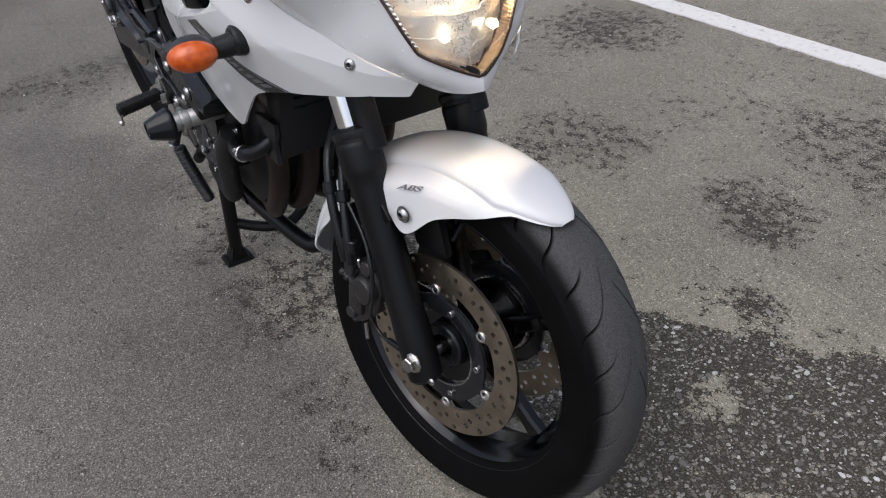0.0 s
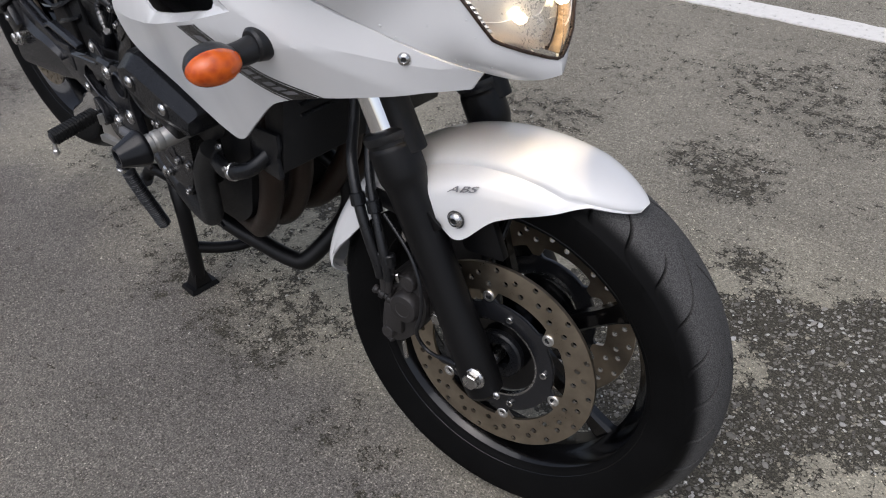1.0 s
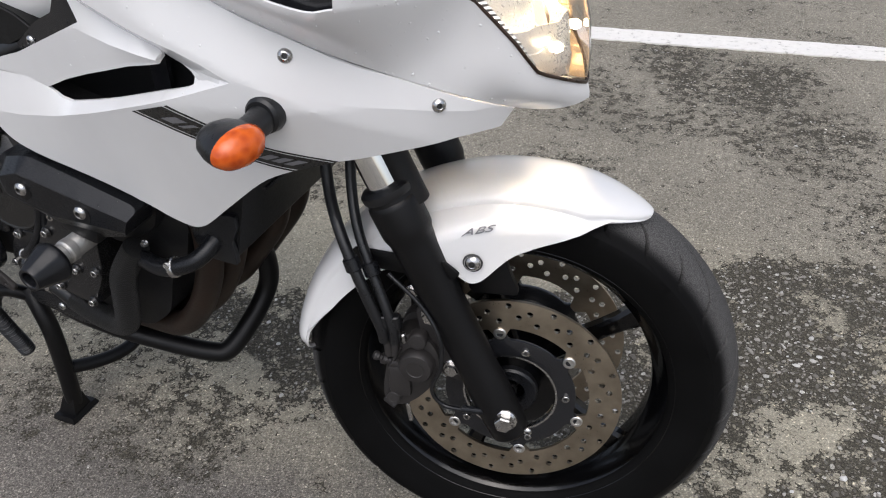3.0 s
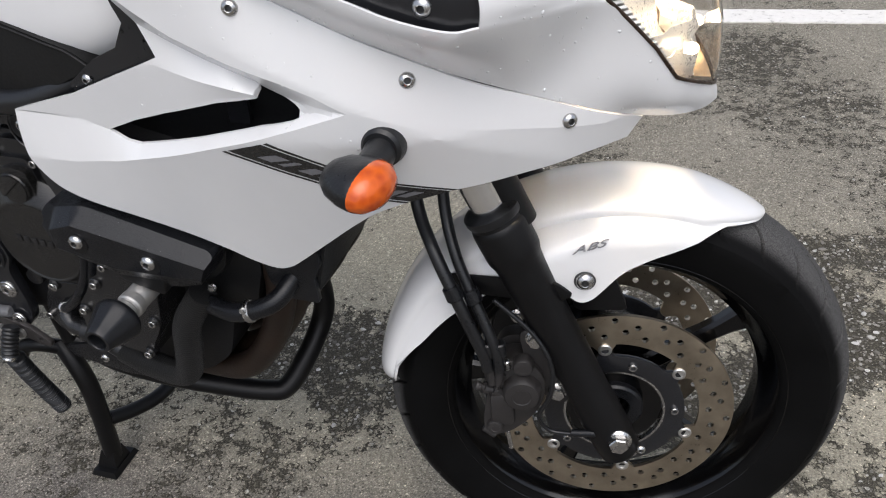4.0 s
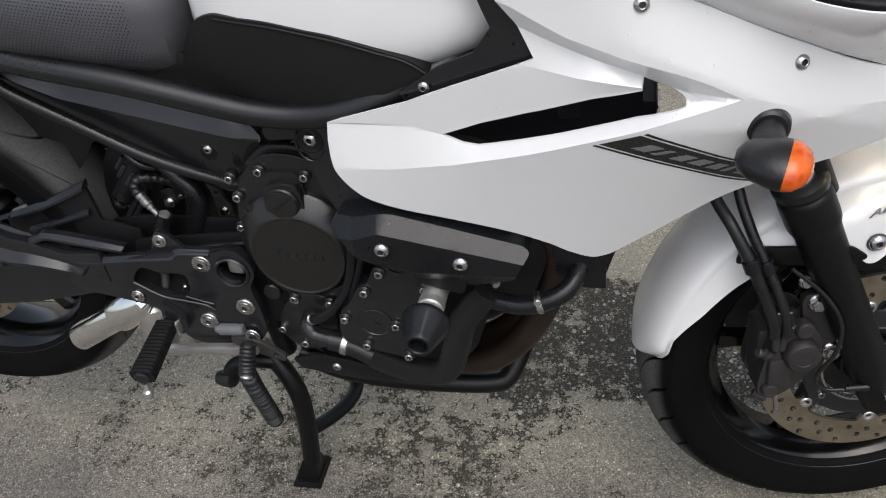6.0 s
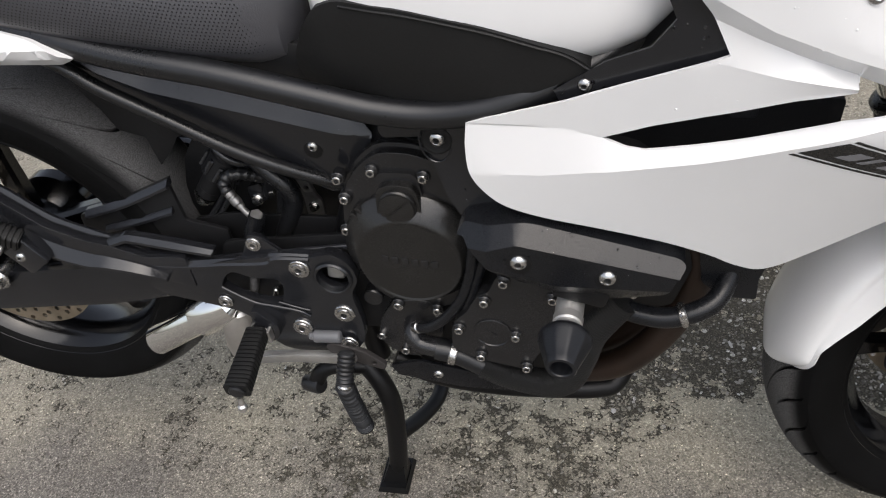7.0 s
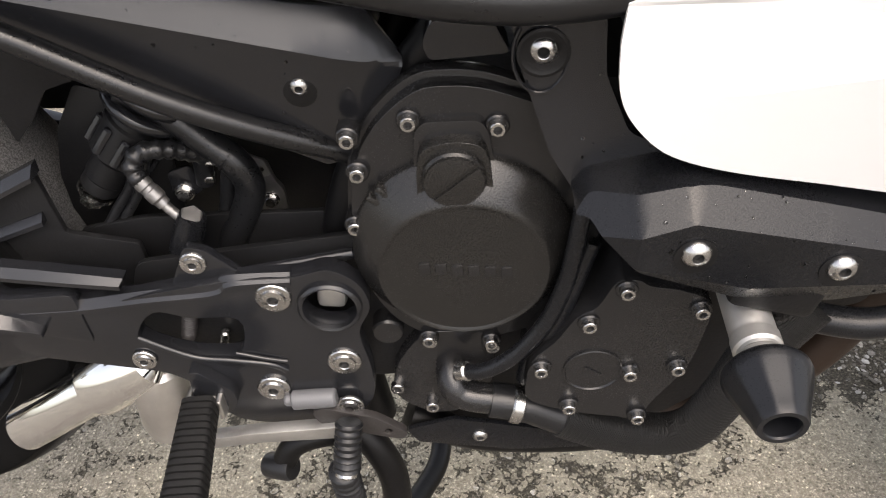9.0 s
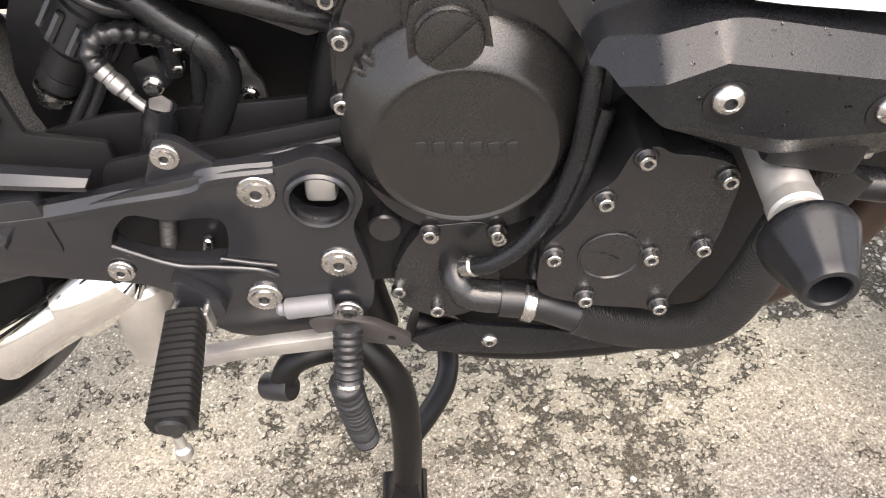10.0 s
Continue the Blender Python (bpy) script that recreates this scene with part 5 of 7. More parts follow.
def knee_y(x, z):
    w = interp(x, [-0.83, -0.78, -0.72, -0.64, -0.56, -0.50], [0.118, 0.136, 0.152, 0.164, 0.172, 0.174])
    return -(w + 0.006 - 0.10 * max(0, 0.80 - z) - 0.10 * max(0.0, z - 0.845))


knee = both("knee_panel", shell(rounded(KN, 0.012), knee_y, 0.035, 0.014), KNEE, tank, "matt black knee panel")
inset = [((x + 0.66) * 0.955 - 0.66, (z - 0.815) * 0.90 + 0.815) for x, z in KN]
part("knee_panel_edge", tube([(x, knee_y(x, z) - 0.001, z) for x, z in smooth_line(inset[6:12], 5)], 0.0016, 6, straight=True), KNEE, tank)
badge_c = (-0.503, -0.163, 0.934)
badge_d = V3((0.1, -0.93, 0.35)).normalized()
badge = part("round_badge", spin([(0.030, 0), (0.030, 0.006), (0.028, 0.0075), (0.001, 0.0078)], badge_c, badge_d, 40), WHITE, tank, "round white badge with a black ring")
part("badge_field", spin([(0.0282, 0.0), (0.0282, 0.0084), (0.0255, 0.0084), (0.0255, 0.0)], badge_c, badge_d, 40), INK, badge)
for k in (-1, 0, 1):
    q = V3((0, 1, 0)).rotation_difference(badge_d).to_matrix().to_4x4()
    part("badge_bar", brick(0.007 * k, 0.0074, -0.004, 0.0028, 0.0016, 0.036, 0.0006, Matrix.Translation(badge_c) @ q), INK, badge)

SX = [-1.28, -1.18, -1.08, -1.0, -0.92, -0.86, -0.83, -0.815]
seat = part("seat", loft([ring(x, zb, zt, w, 40, 2.8, lean) for x, zb, zt, w, lean in zip(
    SX, [0.845, 0.833, 0.813, 0.798, 0.782, 0.772, 0.772, 0.78], [0.99, 0.975, 0.955, 0.94, 0.93, 0.925, 0.915, 0.90], [0.13, 0.146, 0.152, 0.152, 0.148, 0.140, 0.128, 0.10], [0.0, 0, 0, 0, 0, 0.03, 0.08, 0.11])]), SEATM, bike, "black vinyl seat with a dotted side")
part("under_tray", plate(rounded([(-1.25, 0.84), (-0.80, 0.75), (-0.80, 0.81), (-1.25, 0.88)], 0.01), -0.125, 0.10), CORE, bike)
# embossed dots on the seat's side, one mesh
dots = bmesh.new()
for i in range(66):
    for j in range(26):
        x = -1.12 + 0.0044 * i + (0.0022 if j % 2 else 0)
        zb, zt = interp(x, SX, [0.845, 0.833, 0.813, 0.798, 0.782, 0.772, 0.772, 0.78]), interp(x, SX, [0.99, 0.975, 0.955, 0.94, 0.93, 0.925, 0.915, 0.90])
        w = interp(x, SX, [0.13, 0.146, 0.152, 0.152, 0.148, 0.140, 0.128, 0.10])
        z = zb + 0.04 + 0.0038 * j
        f = (z - (zb + zt) / 2) / ((zt - zb) / 2)
        if abs(f) > 0.93 or x > -0.842:
            continue
        y = w * (1 - abs(f) ** 2.8) ** (1 / 2.8) * (1 - 0.12 * clamp01((z - zb) / (zt - zb)))
        c = V3((x, MID - y - 0.0001, z))
        vs = [dots.verts.new(c + V3((0.0009 * math.cos(k * math.pi / 3), -0.0004, 0.0009 * math.sin(k * math.pi / 3)))) for k in range(6)]
        dots.faces.new(vs)
tagged(part("seat_dots", dots, RUBBER, seat), "fine embossed dots", kind="stuff")
tail = both("tail_panel", shell(rounded([(-1.30, 0.875), (-1.14, 0.849), (-1.10, 0.841), (-1.052, 0.820), (-1.078, 0.808), (-1.16, 0.811), (-1.32, 0.83)], 0.006), lambda x, z: -0.166 + 0.9 * abs(z - 0.828), 0.02, 0.012), WHITE, bike, "white tail panel")

# ---- frame ----
rail_pts = [(-1.20, -0.12, 0.862), (-1.03, -0.145, 0.820), (-0.894, -0.155, 0.795), (-0.784, -0.16, 0.768), (-0.728, -0.162, 0.755), (-0.673, -0.163, 0.750), (-0.617, -0.165, 0.757), (-0.563, -0.162, 0.775), (-0.51, -0.148, 0.797), (-0.44, -0.10, 0.83), (-0.36, -0.06, 0.86)]
both("frame_rail", tube(rail_pts, 0.0150, 20, 8), RAILM, bike, "satin black tubular frame rail")
low_rail = [(-1.20, -0.115, 0.845), (-1.109, -0.118, 0.792), (-1.069, -0.12, 0.762), (-1.003, -0.12, 0.722), (-0.93, -0.118, 0.676), (-0.87, -0.108, 0.640), (-0.80, -0.088, 0.600), (-0.76, -0.07, 0.575)]
both("frame_stay", tube(low_rail, 0.0088, 16, 8), RAILM, bike)
both("frame_post", tube([(-0.69, -0.10, 0.75), (-0.78, -0.07, 0.64), (-0.835, -0.07, 0.52), (-0.84, -0.08, 0.40), (-0.83, -0.085, 0.29)], 0.016, 16, 8), FORKM, bike)
SC = [(-1.16, 0.815), (-1.02, 0.772), (-0.93, 0.748), (-0.837, 0.725), (-0.79, 0.717), (-0.766, 0.680), (-0.775, 0.655), (-0.79, 0.64), (-0.80, 0.61), (-0.83, 0.60), (-0.90, 0.64), (-0.99, 0.70), (-1.08, 0.755)]


def cover_y(x, z):
    fold = interp(x, [-1.16, -1.02, -0.837, -0.79, -0.766], [0.812, 0.748, 0.698, 0.688, 0.675])
    return -0.106 + (0.55 * max(0.0, z - fold) if z > fold else 0.10 * (fold - z)) + 0.35 * max(0.0, x + 0.80)


side_cover = both("side_cover", shell(rounded(SC, 0.004), cover_y, 0.004, 0.014, (), [((-1.16, 0.812), (-1.02, 0.748)), ((-1.02, 0.748), (-0.837, 0.698)), ((-0.837, 0.698), (-0.766, 0.675))], 12), PANEL, bike, "black plastic side cover under the seat")
bolt_on(cover_y, -0.838, 0.670, 0.0070, side_cover)
# thin dark disc paints the shade of a recess round the bolt
part("recess_shade_disc", spin([(0.0115, 0), (0.0115, 0.0012), (0.010, 0.0015)], (-0.838, cover_y(-0.838, 0.666) + 0.0004, 0.666), RIGHT, 24), CORE, side_cover)
part("inner_fender", plate(rounded([(-1.10, 0.80), (-0.80, 0.72), (-0.79, 0.40), (-0.86, 0.38), (-0.95, 0.43), (-1.045, 0.44), (-1.056, 0.52), (-1.04, 0.60), (-1.07, 0.68)], 0.02), 0.02, 0.07), CORE, bike)
part("splash_guard", plate(rounded([(-1.27, 0.80), (-1.28, 0.67), (-1.22, 0.568), (-1.125, 0.557), (-1.06, 0.555), (-1.0, 0.58), (-1.0, 0.80)], 0.01), 0.084, 0.089), CORE, bike)
PN = [(-0.70, 0.752), (-0.640, 0.752), (-0.638, 0.69), (-0.622, 0.65), (-0.58, 0.632), (-0.56, 0.62), (-0.62, 0.60), (-0.652, 0.60), (-0.672, 0.635), (-0.69, 0.695)]
mid_panel = both("frame_cover", shell(rounded(PN, 0.006), lambda x, z: -0.145 - 0.1 * (x + 0.66) - 0.12 * max(0, 0.68 - z), 0.01, 0.014), PANEL, bike, "black frame cover plate")
bolt_on(lambda x, z: -0.145 - 0.1 * (x + 0.66), -0.676, 0.708, 0.0095, mid_panel)
# dark disc in place of the shaded recess round this bolt
part("recess_shade_disc", spin([(0.0165, 0), (0.0165, 0.0012), (0.0145, 0.0016), (0.012, 0.0006)], (-0.6762, -0.1444, 0.7065), RIGHT, 28), CORE, mid_panel)
part("cover_ring", tube([(-0.676 + 0.017 * math.cos(a) - 0.002, -0.145, 0.705 + 0.026 * math.sin(a)) for a in np.linspace(math.pi * 0.75, math.pi * 1.9, 14)], 0.0012, 6, straight=True), PANEL, mid_panel)

# ---- engine ----
core_o = [(-0.80, 0.36), (-0.81, 0.56), (-0.76, 0.66), (-0.66, 0.665), (-0.52, 0.66), (-0.44, 0.60), (-0.45, 0.50), (-0.49, 0.42), (-0.52, 0.33), (-0.57, 0.29), (-0.74, 0.29)]
engine = part("engine", plate(rounded(core_o, 0.02), -0.105, 0.095, (), 0.012, None, 3), CORE, bike, "black four-cylinder engine")
part("cylinder_head", plate(rounded([(-0.62, 0.55), (-0.60, 0.73), (-0.46, 0.70), (-0.425, 0.60), (-0.445, 0.53), (-0.52, 0.49)], 0.02), -0.155, 0.14, (), 0.01, None, 2), CORE, engine)
big = smooth_line([(-0.812, 0.50), (-0.815, 0.57), (-0.80, 0.63), (-0.765, 0.668), (-0.735, 0.674), (-0.70, 0.666), (-0.655, 0.64), (-0.632, 0.58), (-0.64, 0.50), (-0.67, 0.45), (-0.735, 0.43), (-0.785, 0.45)], 5, True)
part("gasket_rim", plate([(-0.725 + (x + 0.725) * 1.045, 0.55 + (z - 0.55) * 1.04) for x, z in big], -0.108, -0.096, (), 0.002), ENGINE, engine)
crank = part("crankcase_cover", plate(big, -0.121, -0.095, (), 0.0105, None, 4), ENGINE, engine, "matt black crankcase cover")
CC = (-0.734, -0.118, 0.537)


def disc_rings(rings, n=72):
    """Rings of (radius, depth, shift up) round CC, stacked into one cover."""
    return loft([[(CC[0] + r * math.cos(2 * math.pi * k / n), CC[1] - d, CC[2] + up + r * math.sin(2 * math.pi * k / n)) for k in range(n)] for r, d, up in rings], 22)


part("frame_lug", plate(rounded([(-0.752, 0.700), (-0.745, 0.716), (-0.706, 0.716), (-0.694, 0.690), (-0.748, 0.688)], 0.005), -0.112, -0.09, (), 0.004, None, 3), PANEL, engine)
clutch = part("clutch_cover", disc_rings([(0.0845, -0.012, 0), (0.0848, 0.004, 0), (0.0840, 0.0085, 0), (0.0815, 0.012, -0.0004), (0.0665, 0.0258, -0.0062), (0.0645, 0.0275, -0.0070), (0.0630, 0.0280, -0.0073), (0.0615, 0.0274, -0.0075), (0.0600, 0.0266, -0.0076), (0.02, 0.0268, -0.008)]), COVER, engine, "round matt black clutch cover")
# the maker's name in relief: plain bars
for k in range(6):
    part("name_bar", brick(-0.7635 + 0.0122 * k, CC[1] - 0.0268, 0.5355 - 0.0016 * k, 0.0085, 0.0030, 0.0105, 0.0009, None), ENGINE, clutch)
part("filler_neck", plate(rounded([(-0.764, 0.588), (-0.762, 0.622), (-0.757, 0.637), (-0.736, 0.642), (-0.715, 0.637), (-0.711, 0.622), (-0.709, 0.588)], 0.010, 4), -0.138, -0.11, (), 0.006, None, 4), COVER, clutch)
part("neck_collar", plate(rounded([(-0.765, 0.612), (-0.762, 0.643), (-0.755, 0.651), (-0.717, 0.650), (-0.711, 0.641), (-0.708, 0.612)], 0.006), -0.127, -0.11, (), 0.003), ENGINE, clutch)
cap = part("oil_cap", spin([(0.0225, 0), (0.0225, 0.006), (0.021, 0.008), (0.001, 0.008)], (-0.7365, -0.136, 0.613), RIGHT, 36), COVER, clutch, "slotted oil filler cap")
chord = radians(-38)
half_disc = [(0.0205 * math.cos(a), 0.0205 * math.sin(a)) for a in np.linspace(0.10, math.pi - 0.10, 22)]
for up in (1, -1):
    part("cap_half", plate(half_disc, -0.0016 - 0.0012 * (up > 0), 0.001, (), 0.0006, Matrix.Translation((-0.7365, -0.144, 0.613)) @ Matrix.Rotation(chord + (0 if up > 0 else math.pi), 4, "Y")), COVER, cap)
for a in (132, 139):
    part("cover_lug", brick(0, 0, 0, 0.006, 0.010, 0.018, 0.0028, Matrix.Translation((CC[0] + 0.079 * math.cos(radians(a)), -0.128, CC[2] + 0.079 * math.sin(radians(a)))) @ Matrix.Rotation(-radians(a - 90), 4, "Y")), COVER, clutch)
for x, z in ((-0.765, 0.651), (-0.705, 0.643), (-0.805, 0.611), (-0.813, 0.563), (-0.769, 0.437), (-0.717, 0.430), (-0.808, 0.640)):
    part("bolt_boss", spin([(0.0085, -0.004), (0.0085, 0.008), (0.0075, 0.009)], (x, -0.116, z), RIGHT, 16), ENGINE, crank)
    bolt("cap", (x, -0.124, z), RIGHT, 0.0056, crank)

sens_o = smooth_line([(-0.690, 0.430), (-0.684, 0.452), (-0.668, 0.470), (-0.652, 0.496), (-0.637, 0.507), (-0.624, 0.531), (-0.609, 0.532), (-0.598, 0.525), (-0.575, 0.519), (-0.553, 0.504), (-0.556, 0.468), (-0.565, 0.432), (-0.588, 0.392), (-0.598, 0.368), (-0.612, 0.374), (-0.652, 0.384), (-0.688, 0.402)], 4, True)
sensor = part("pickup_cover", plate(sens_o, -0.166, -0.10, (), 0.008, None, 4), ENGINE, engine, "matt black pickup cover")
part("cover_plug", spin([(0.0235, 0), (0.0235, 0.0018), (0.0225, 0.0024), (0.0215, 0.0012), (0.001, 0.0014)], (-0.638, -0.166, 0.437), RIGHT, 40), ENGINE, sensor)
part("plug_mark", brick(0, 0, 0, 0.016, 0.001, 0.002, 0.0004, Matrix.Translation((-0.638, -0.168, 0.437)) @ Matrix.Rotation(radians(35), 4, "Y")), ENGINE, sensor)
for x, z in ((-0.617, 0.525), (-0.643, 0.492), (-0.679, 0.443), (-0.561, 0.501), (-0.572, 0.438), (-0.599, 0.378), (-0.656, 0.395), (-0.609, 0.434)):
    part("bolt_boss", spin([(0.0085, -0.01), (0.0085, 0.003), (0.0075, 0.004)], (x, -0.165, z), RIGHT, 16), ENGINE, sensor)
    bolt("cap", (x, -0.168, z), RIGHT, 0.0056, sensor)

pump_o = smooth_line([(-0.80, 0.40), (-0.775, 0.437), (-0.75, 0.442), (-0.722, 0.436), (-0.715, 0.39), (-0.735, 0.345), (-0.771, 0.335), (-0.803, 0.36)], 4, True)
pump = part("water_pump", plate(pump_o, -0.122, -0.08, (), 0.006, None, 3), ENGINE, engine, "matt black water pump")
for x, z in ((-0.768, 0.434), (-0.802, 0.375), (-0.773, 0.347), (-0.716, 0.424)):
    bolt("cap", (x, -0.121, z), RIGHT, 0.0062, pump)
part("pump_elbow", tube([(-0.752, -0.112, 0.405), (-0.752, -0.135, 0.395), (-0.742, -0.142, 0.383), (-0.705, -0.146, 0.378)], 0.0135, 18), ENGINE, pump)
hose = part("coolant_hose", tube([(-0.72, -0.146, 0.380), (-0.69, -0.148, 0.373), (-0.665, -0.15, 0.360), (-0.64, -0.152, 0.347)], 0.0155, 18), RUBBER, engine, "black coolant hose with a steel clamp")
part("hose_clamp", rod((-0.703, -0.1475, 0.3765), (-0.693, -0.148, 0.3735), 0.0172, seg=28), STEEL, hose)
part("hose_sleeve", tube([(-0.66, -0.15, 0.358), (-0.622, -0.152, 0.340), (-0.576, -0.156, 0.335), (-0.548, -0.162, 0.352), (-0.530, -0.168, 0.40), (-0.515, -0.17, 0.45), (-0.48, -0.165, 0.50)], 0.0182, 28, 8, 0.0004, 0.004), WOVEN, hose, "woven black hose sleeve")
thin = part("vent_hose", tube([(-0.742, -0.145, 0.418), (-0.725, -0.155, 0.428), (-0.70, -0.158, 0.448), (-0.675, -0.155, 0.48), (-0.66, -0.152, 0.518), (-0.652, -0.15, 0.56), (-0.645, -0.14, 0.60)], 0.0068, 14), PLASTIC, engine)
part("vent_hose", tube([(-0.69, -0.14, 0.40), (-0.685, -0.146, 0.43), (-0.668, -0.15, 0.468), (-0.655, -0.148, 0.51), (-0.64, -0.14, 0.55)], 0.0080, 14), PLASTIC, engine)
part("spring_clip", rod((-0.745, -0.143, 0.415), (-0.736, -0.149, 0.422), 0.0085, seg=16), STEEL, thin)
part("drain_bolt", spin([(0.0135, 0), (0.0135, 0.02), (0.012, 0.022)], (-0.803, -0.10, 0.443), RIGHT, 20), ENGINE, engine)

POD = [(-0.660, 0.612), (-0.650, 0.626), (-0.626, 0.632), (-0.590, 0.640), (-0.575, 0.638), (-0.498, 0.618), (-0.424, 0.598), (-0.416, 0.592), (-0.425, 0.582), (-0.437, 0.556), (-0.488, 0.538), (-0.554, 0.551), (-0.620, 0.584), (-0.651, 0.615)]


def pod_y(x, z):
    fold = interp(x, [-0.66, -0.642, -0.590, -0.498, -0.41], [0.604, 0.609, 0.624, 0.602, 0.580])
    low = interp(x, [-0.66, -0.55, -0.41], [0.60, 0.568, 0.565])
    return -0.216 + 1.15 * max(0.0, z - fold) + 0.55 * max(0.0, low - z) + 0.55 * max(0.0, -0.622 - x)


pod = both("engine_side_cover", shell(rounded(POD, 0.005), pod_y, 0.05, 0.011, (), [((-0.66, 0.604), (-0.642, 0.609)), ((-0.642, 0.609), (-0.590, 0.624)), ((-0.590, 0.624), (-0.41, 0.580)), ((-0.66, 0.60), (-0.55, 0.568)), ((-0.55, 0.568), (-0.41, 0.565))], 16), PLASTIC, bike, "black engine side cover")
for x, z in ((-0.588, 0.602), (-0.496, 0.584)):
    # a recess's shade, as a dark disc laid on the cover
    part("recess_shade_disc", spin([(0.0135, 0), (0.0135, 0.0012), (0.0115, 0.0015)], (x, pod_y(x, z) + 0.0004, z - 0.003), RIGHT, 24), CORE, pod)
    bolt("dome", (x, pod_y(x, z) - 0.001, z), RIGHT, 0.0094, pod)

# crash bobbins
for s in (1, -1):
    f = lambda x, y, z: V3((x, MID + (y - MID) * s, z))
    a, b = f(-0.537, -0.160, 0.521), f(-0.541, -0.293, 0.518)
    d = (b - a).normalized()
    rings = []
    turn = V3((0, 1, 0)).rotation_difference(d).to_matrix()
    for r, h, cut in ((0.0005, 0.0810, 0), (0.0205, 0.0810, 0), (0.0262, 0.0826, 0), (0.0288, 0.0862, 0), (0.0294, 0.0895, 0.1), (0.0284, 0.0940, 0.7), (0.0258, 0.1010, 1), (0.0215, 0.1130, 1), (0.0184, 0.1215, 1), (0.0172, 0.1260, 0.5), (0.0156, 0.1284, 0), (0.0122, 0.1284, 0), (0.0113, 0.1270, 0), (0.0106, 0.108, 0), (0.0005, 0.108, 0)):
        ring_pts = []
        for k in range(60):
            q = (k / 60 * 10) % 1.0 - 0.5
            flat = math.cos(math.pi / 10) / math.cos(2 * math.pi / 10 * q)
            rr = r * (1 + cut * (min(flat, 0.992) - 0.985))
            ang = 2 * math.pi * k / 60
            ring_pts.append(a + turn @ V3((rr * math.cos(ang), h, rr * math.sin(ang))))
        rings.append(ring_pts)
    bob = part("crash_bobbin", loft(rings, 30), PLASTIC, bike, "black crash bobbin on an aluminium spacer")
    part("spacer", spin([(0.0160, -0.02), (0.0160, 0.050), (0.0150, 0.052), (0.0148, 0.0545), (0.0168, 0.056), (0.0168, 0.0655), (0.0150, 0.0675), (0.0146, 0.070), (0.0162, 0.072), (0.0162, 0.084)], a, d, 36), BAREALU, bob, "turned aluminium spacer")
    part("mount_block", brick(0, 0, 0, 0.062, 0.07, 0.030, 0.006, Matrix.Translation(f(-0.525, -0.172, 0.548)) @ Matrix.Rotation(0.3, 4, "Y")), CORE, bob)

# exhaust
for k, y in enumerate((-0.118, -0.058, 0.03, 0.088)):
    f = 1.0 if k < 2 else 0.96
    pipe = part("header_pipe", tube([(-0.44, y, 0.575), (-0.405, y, 0.556), (-0.396 * f, y, 0.512), (-0.411 * f, y * 0.97, 0.444), (-0.445, y * 0.94, 0.374), (-0.495, y * 0.88, 0.318), (-0.565, y * 0.7, 0.285), (-0.70, y * 0.5, 0.270)], 0.0195, 20, 8), HEADER, bike, "heat-browned exhaust header pipe")
    part("pipe_flange", rod((-0.452, y, 0.584), (-0.430, y, 0.571), 0.0285, seg=24), CORE, pipe)
muffler = part("muffler", spin([(0.014, -0.004), (0.024, 0.0), (0.0275, 0.006), (0.0275, 0.070), (0.024, 0.086), (0.012, 0.092)], (-1.022, -0.098, 0.398), (-0.06, -0.10, -1), 40), ALU, bike, "brushed steel muffler end")
tip_d = V3((-0.868, -0.06, -0.493)).normalized()
turn = Matrix.Translation((-1.079, -0.107, 0.376)) @ V3((0, 1, 0)).rotation_difference(tip_d).to_matrix().to_4x4()
tip = part("exhaust_tip", lathe([(0.0220, -0.03), (0.0236, -0.03), (0.0232, 0.098), (0.0225, 0.1002), (0.0215, 0.098)], 56, turn), CHROME, muffler, "polished exhaust tip")
part("tip_collar", lathe([(0.0005, -0.076), (0.018, -0.074), (0.0265, -0.066), (0.0292, -0.050), (0.0302, -0.002), (0.0296, 0.0), (0.0286, -0.002), (0.0286, -0.036), (0.0005, -0.040)], 56, turn), CHROME, muffler, "polished collar round the exhaust tip")
part("collar_weld", lathe([(0.0232, -0.012), (0.0290, -0.014), (0.0290, -0.018), (0.0232, -0.018)], 48, turn), HOTCHROME, muffler)

# radiator and lower guard
rad = part("radiator", plate(rounded([(-0.372, 0.500), (-0.338, 0.492), (-0.287, 0.66), (-0.280, 0.745), (-0.325, 0.745)], 0.006), -0.133, 0.182, (), 0.003), CORE, bike, "black radiator behind the front wheel")
part("radiator_guard", plate(rounded([(-0.400, 0.560), (-0.322, 0.566), (-0.323, 0.545), (-0.334, 0.524), (-0.334, 0.488), (-0.372, 0.490), (-0.395, 0.512)], 0.003), -0.142, -0.134, (), 0.001), PLASTIC, rad)
for k in range(9):
    part("radiator_fin", plate([(-0.283 - 0.003 * (k < 5), 0.60 + 0.016 * k), (-0.279, 0.60 + 0.016 * k), (-0.279, 0.604 + 0.016 * k), (-0.283, 0.604 + 0.016 * k)], -0.12, 0.17, (), 0.0), PLASTIC, rad)
part("radiator_outlet", tube([(-0.36, -0.12, 0.53), (-0.375, -0.155, 0.505), (-0.40, -0.170, 0.492), (-0.44, -0.172, 0.482), (-0.49, -0.16, 0.485)], 0.0120, 18), PLASTIC, rad)
part("outlet_clamp", rod((-0.410, -0.171, 0.489), (-0.418, -0.172, 0.4867), 0.0148, seg=28), STEEL, rad)
bolt("hex", (-0.415, -0.184, 0.498), (0.2, -1, 0.3), 0.0045, rad)
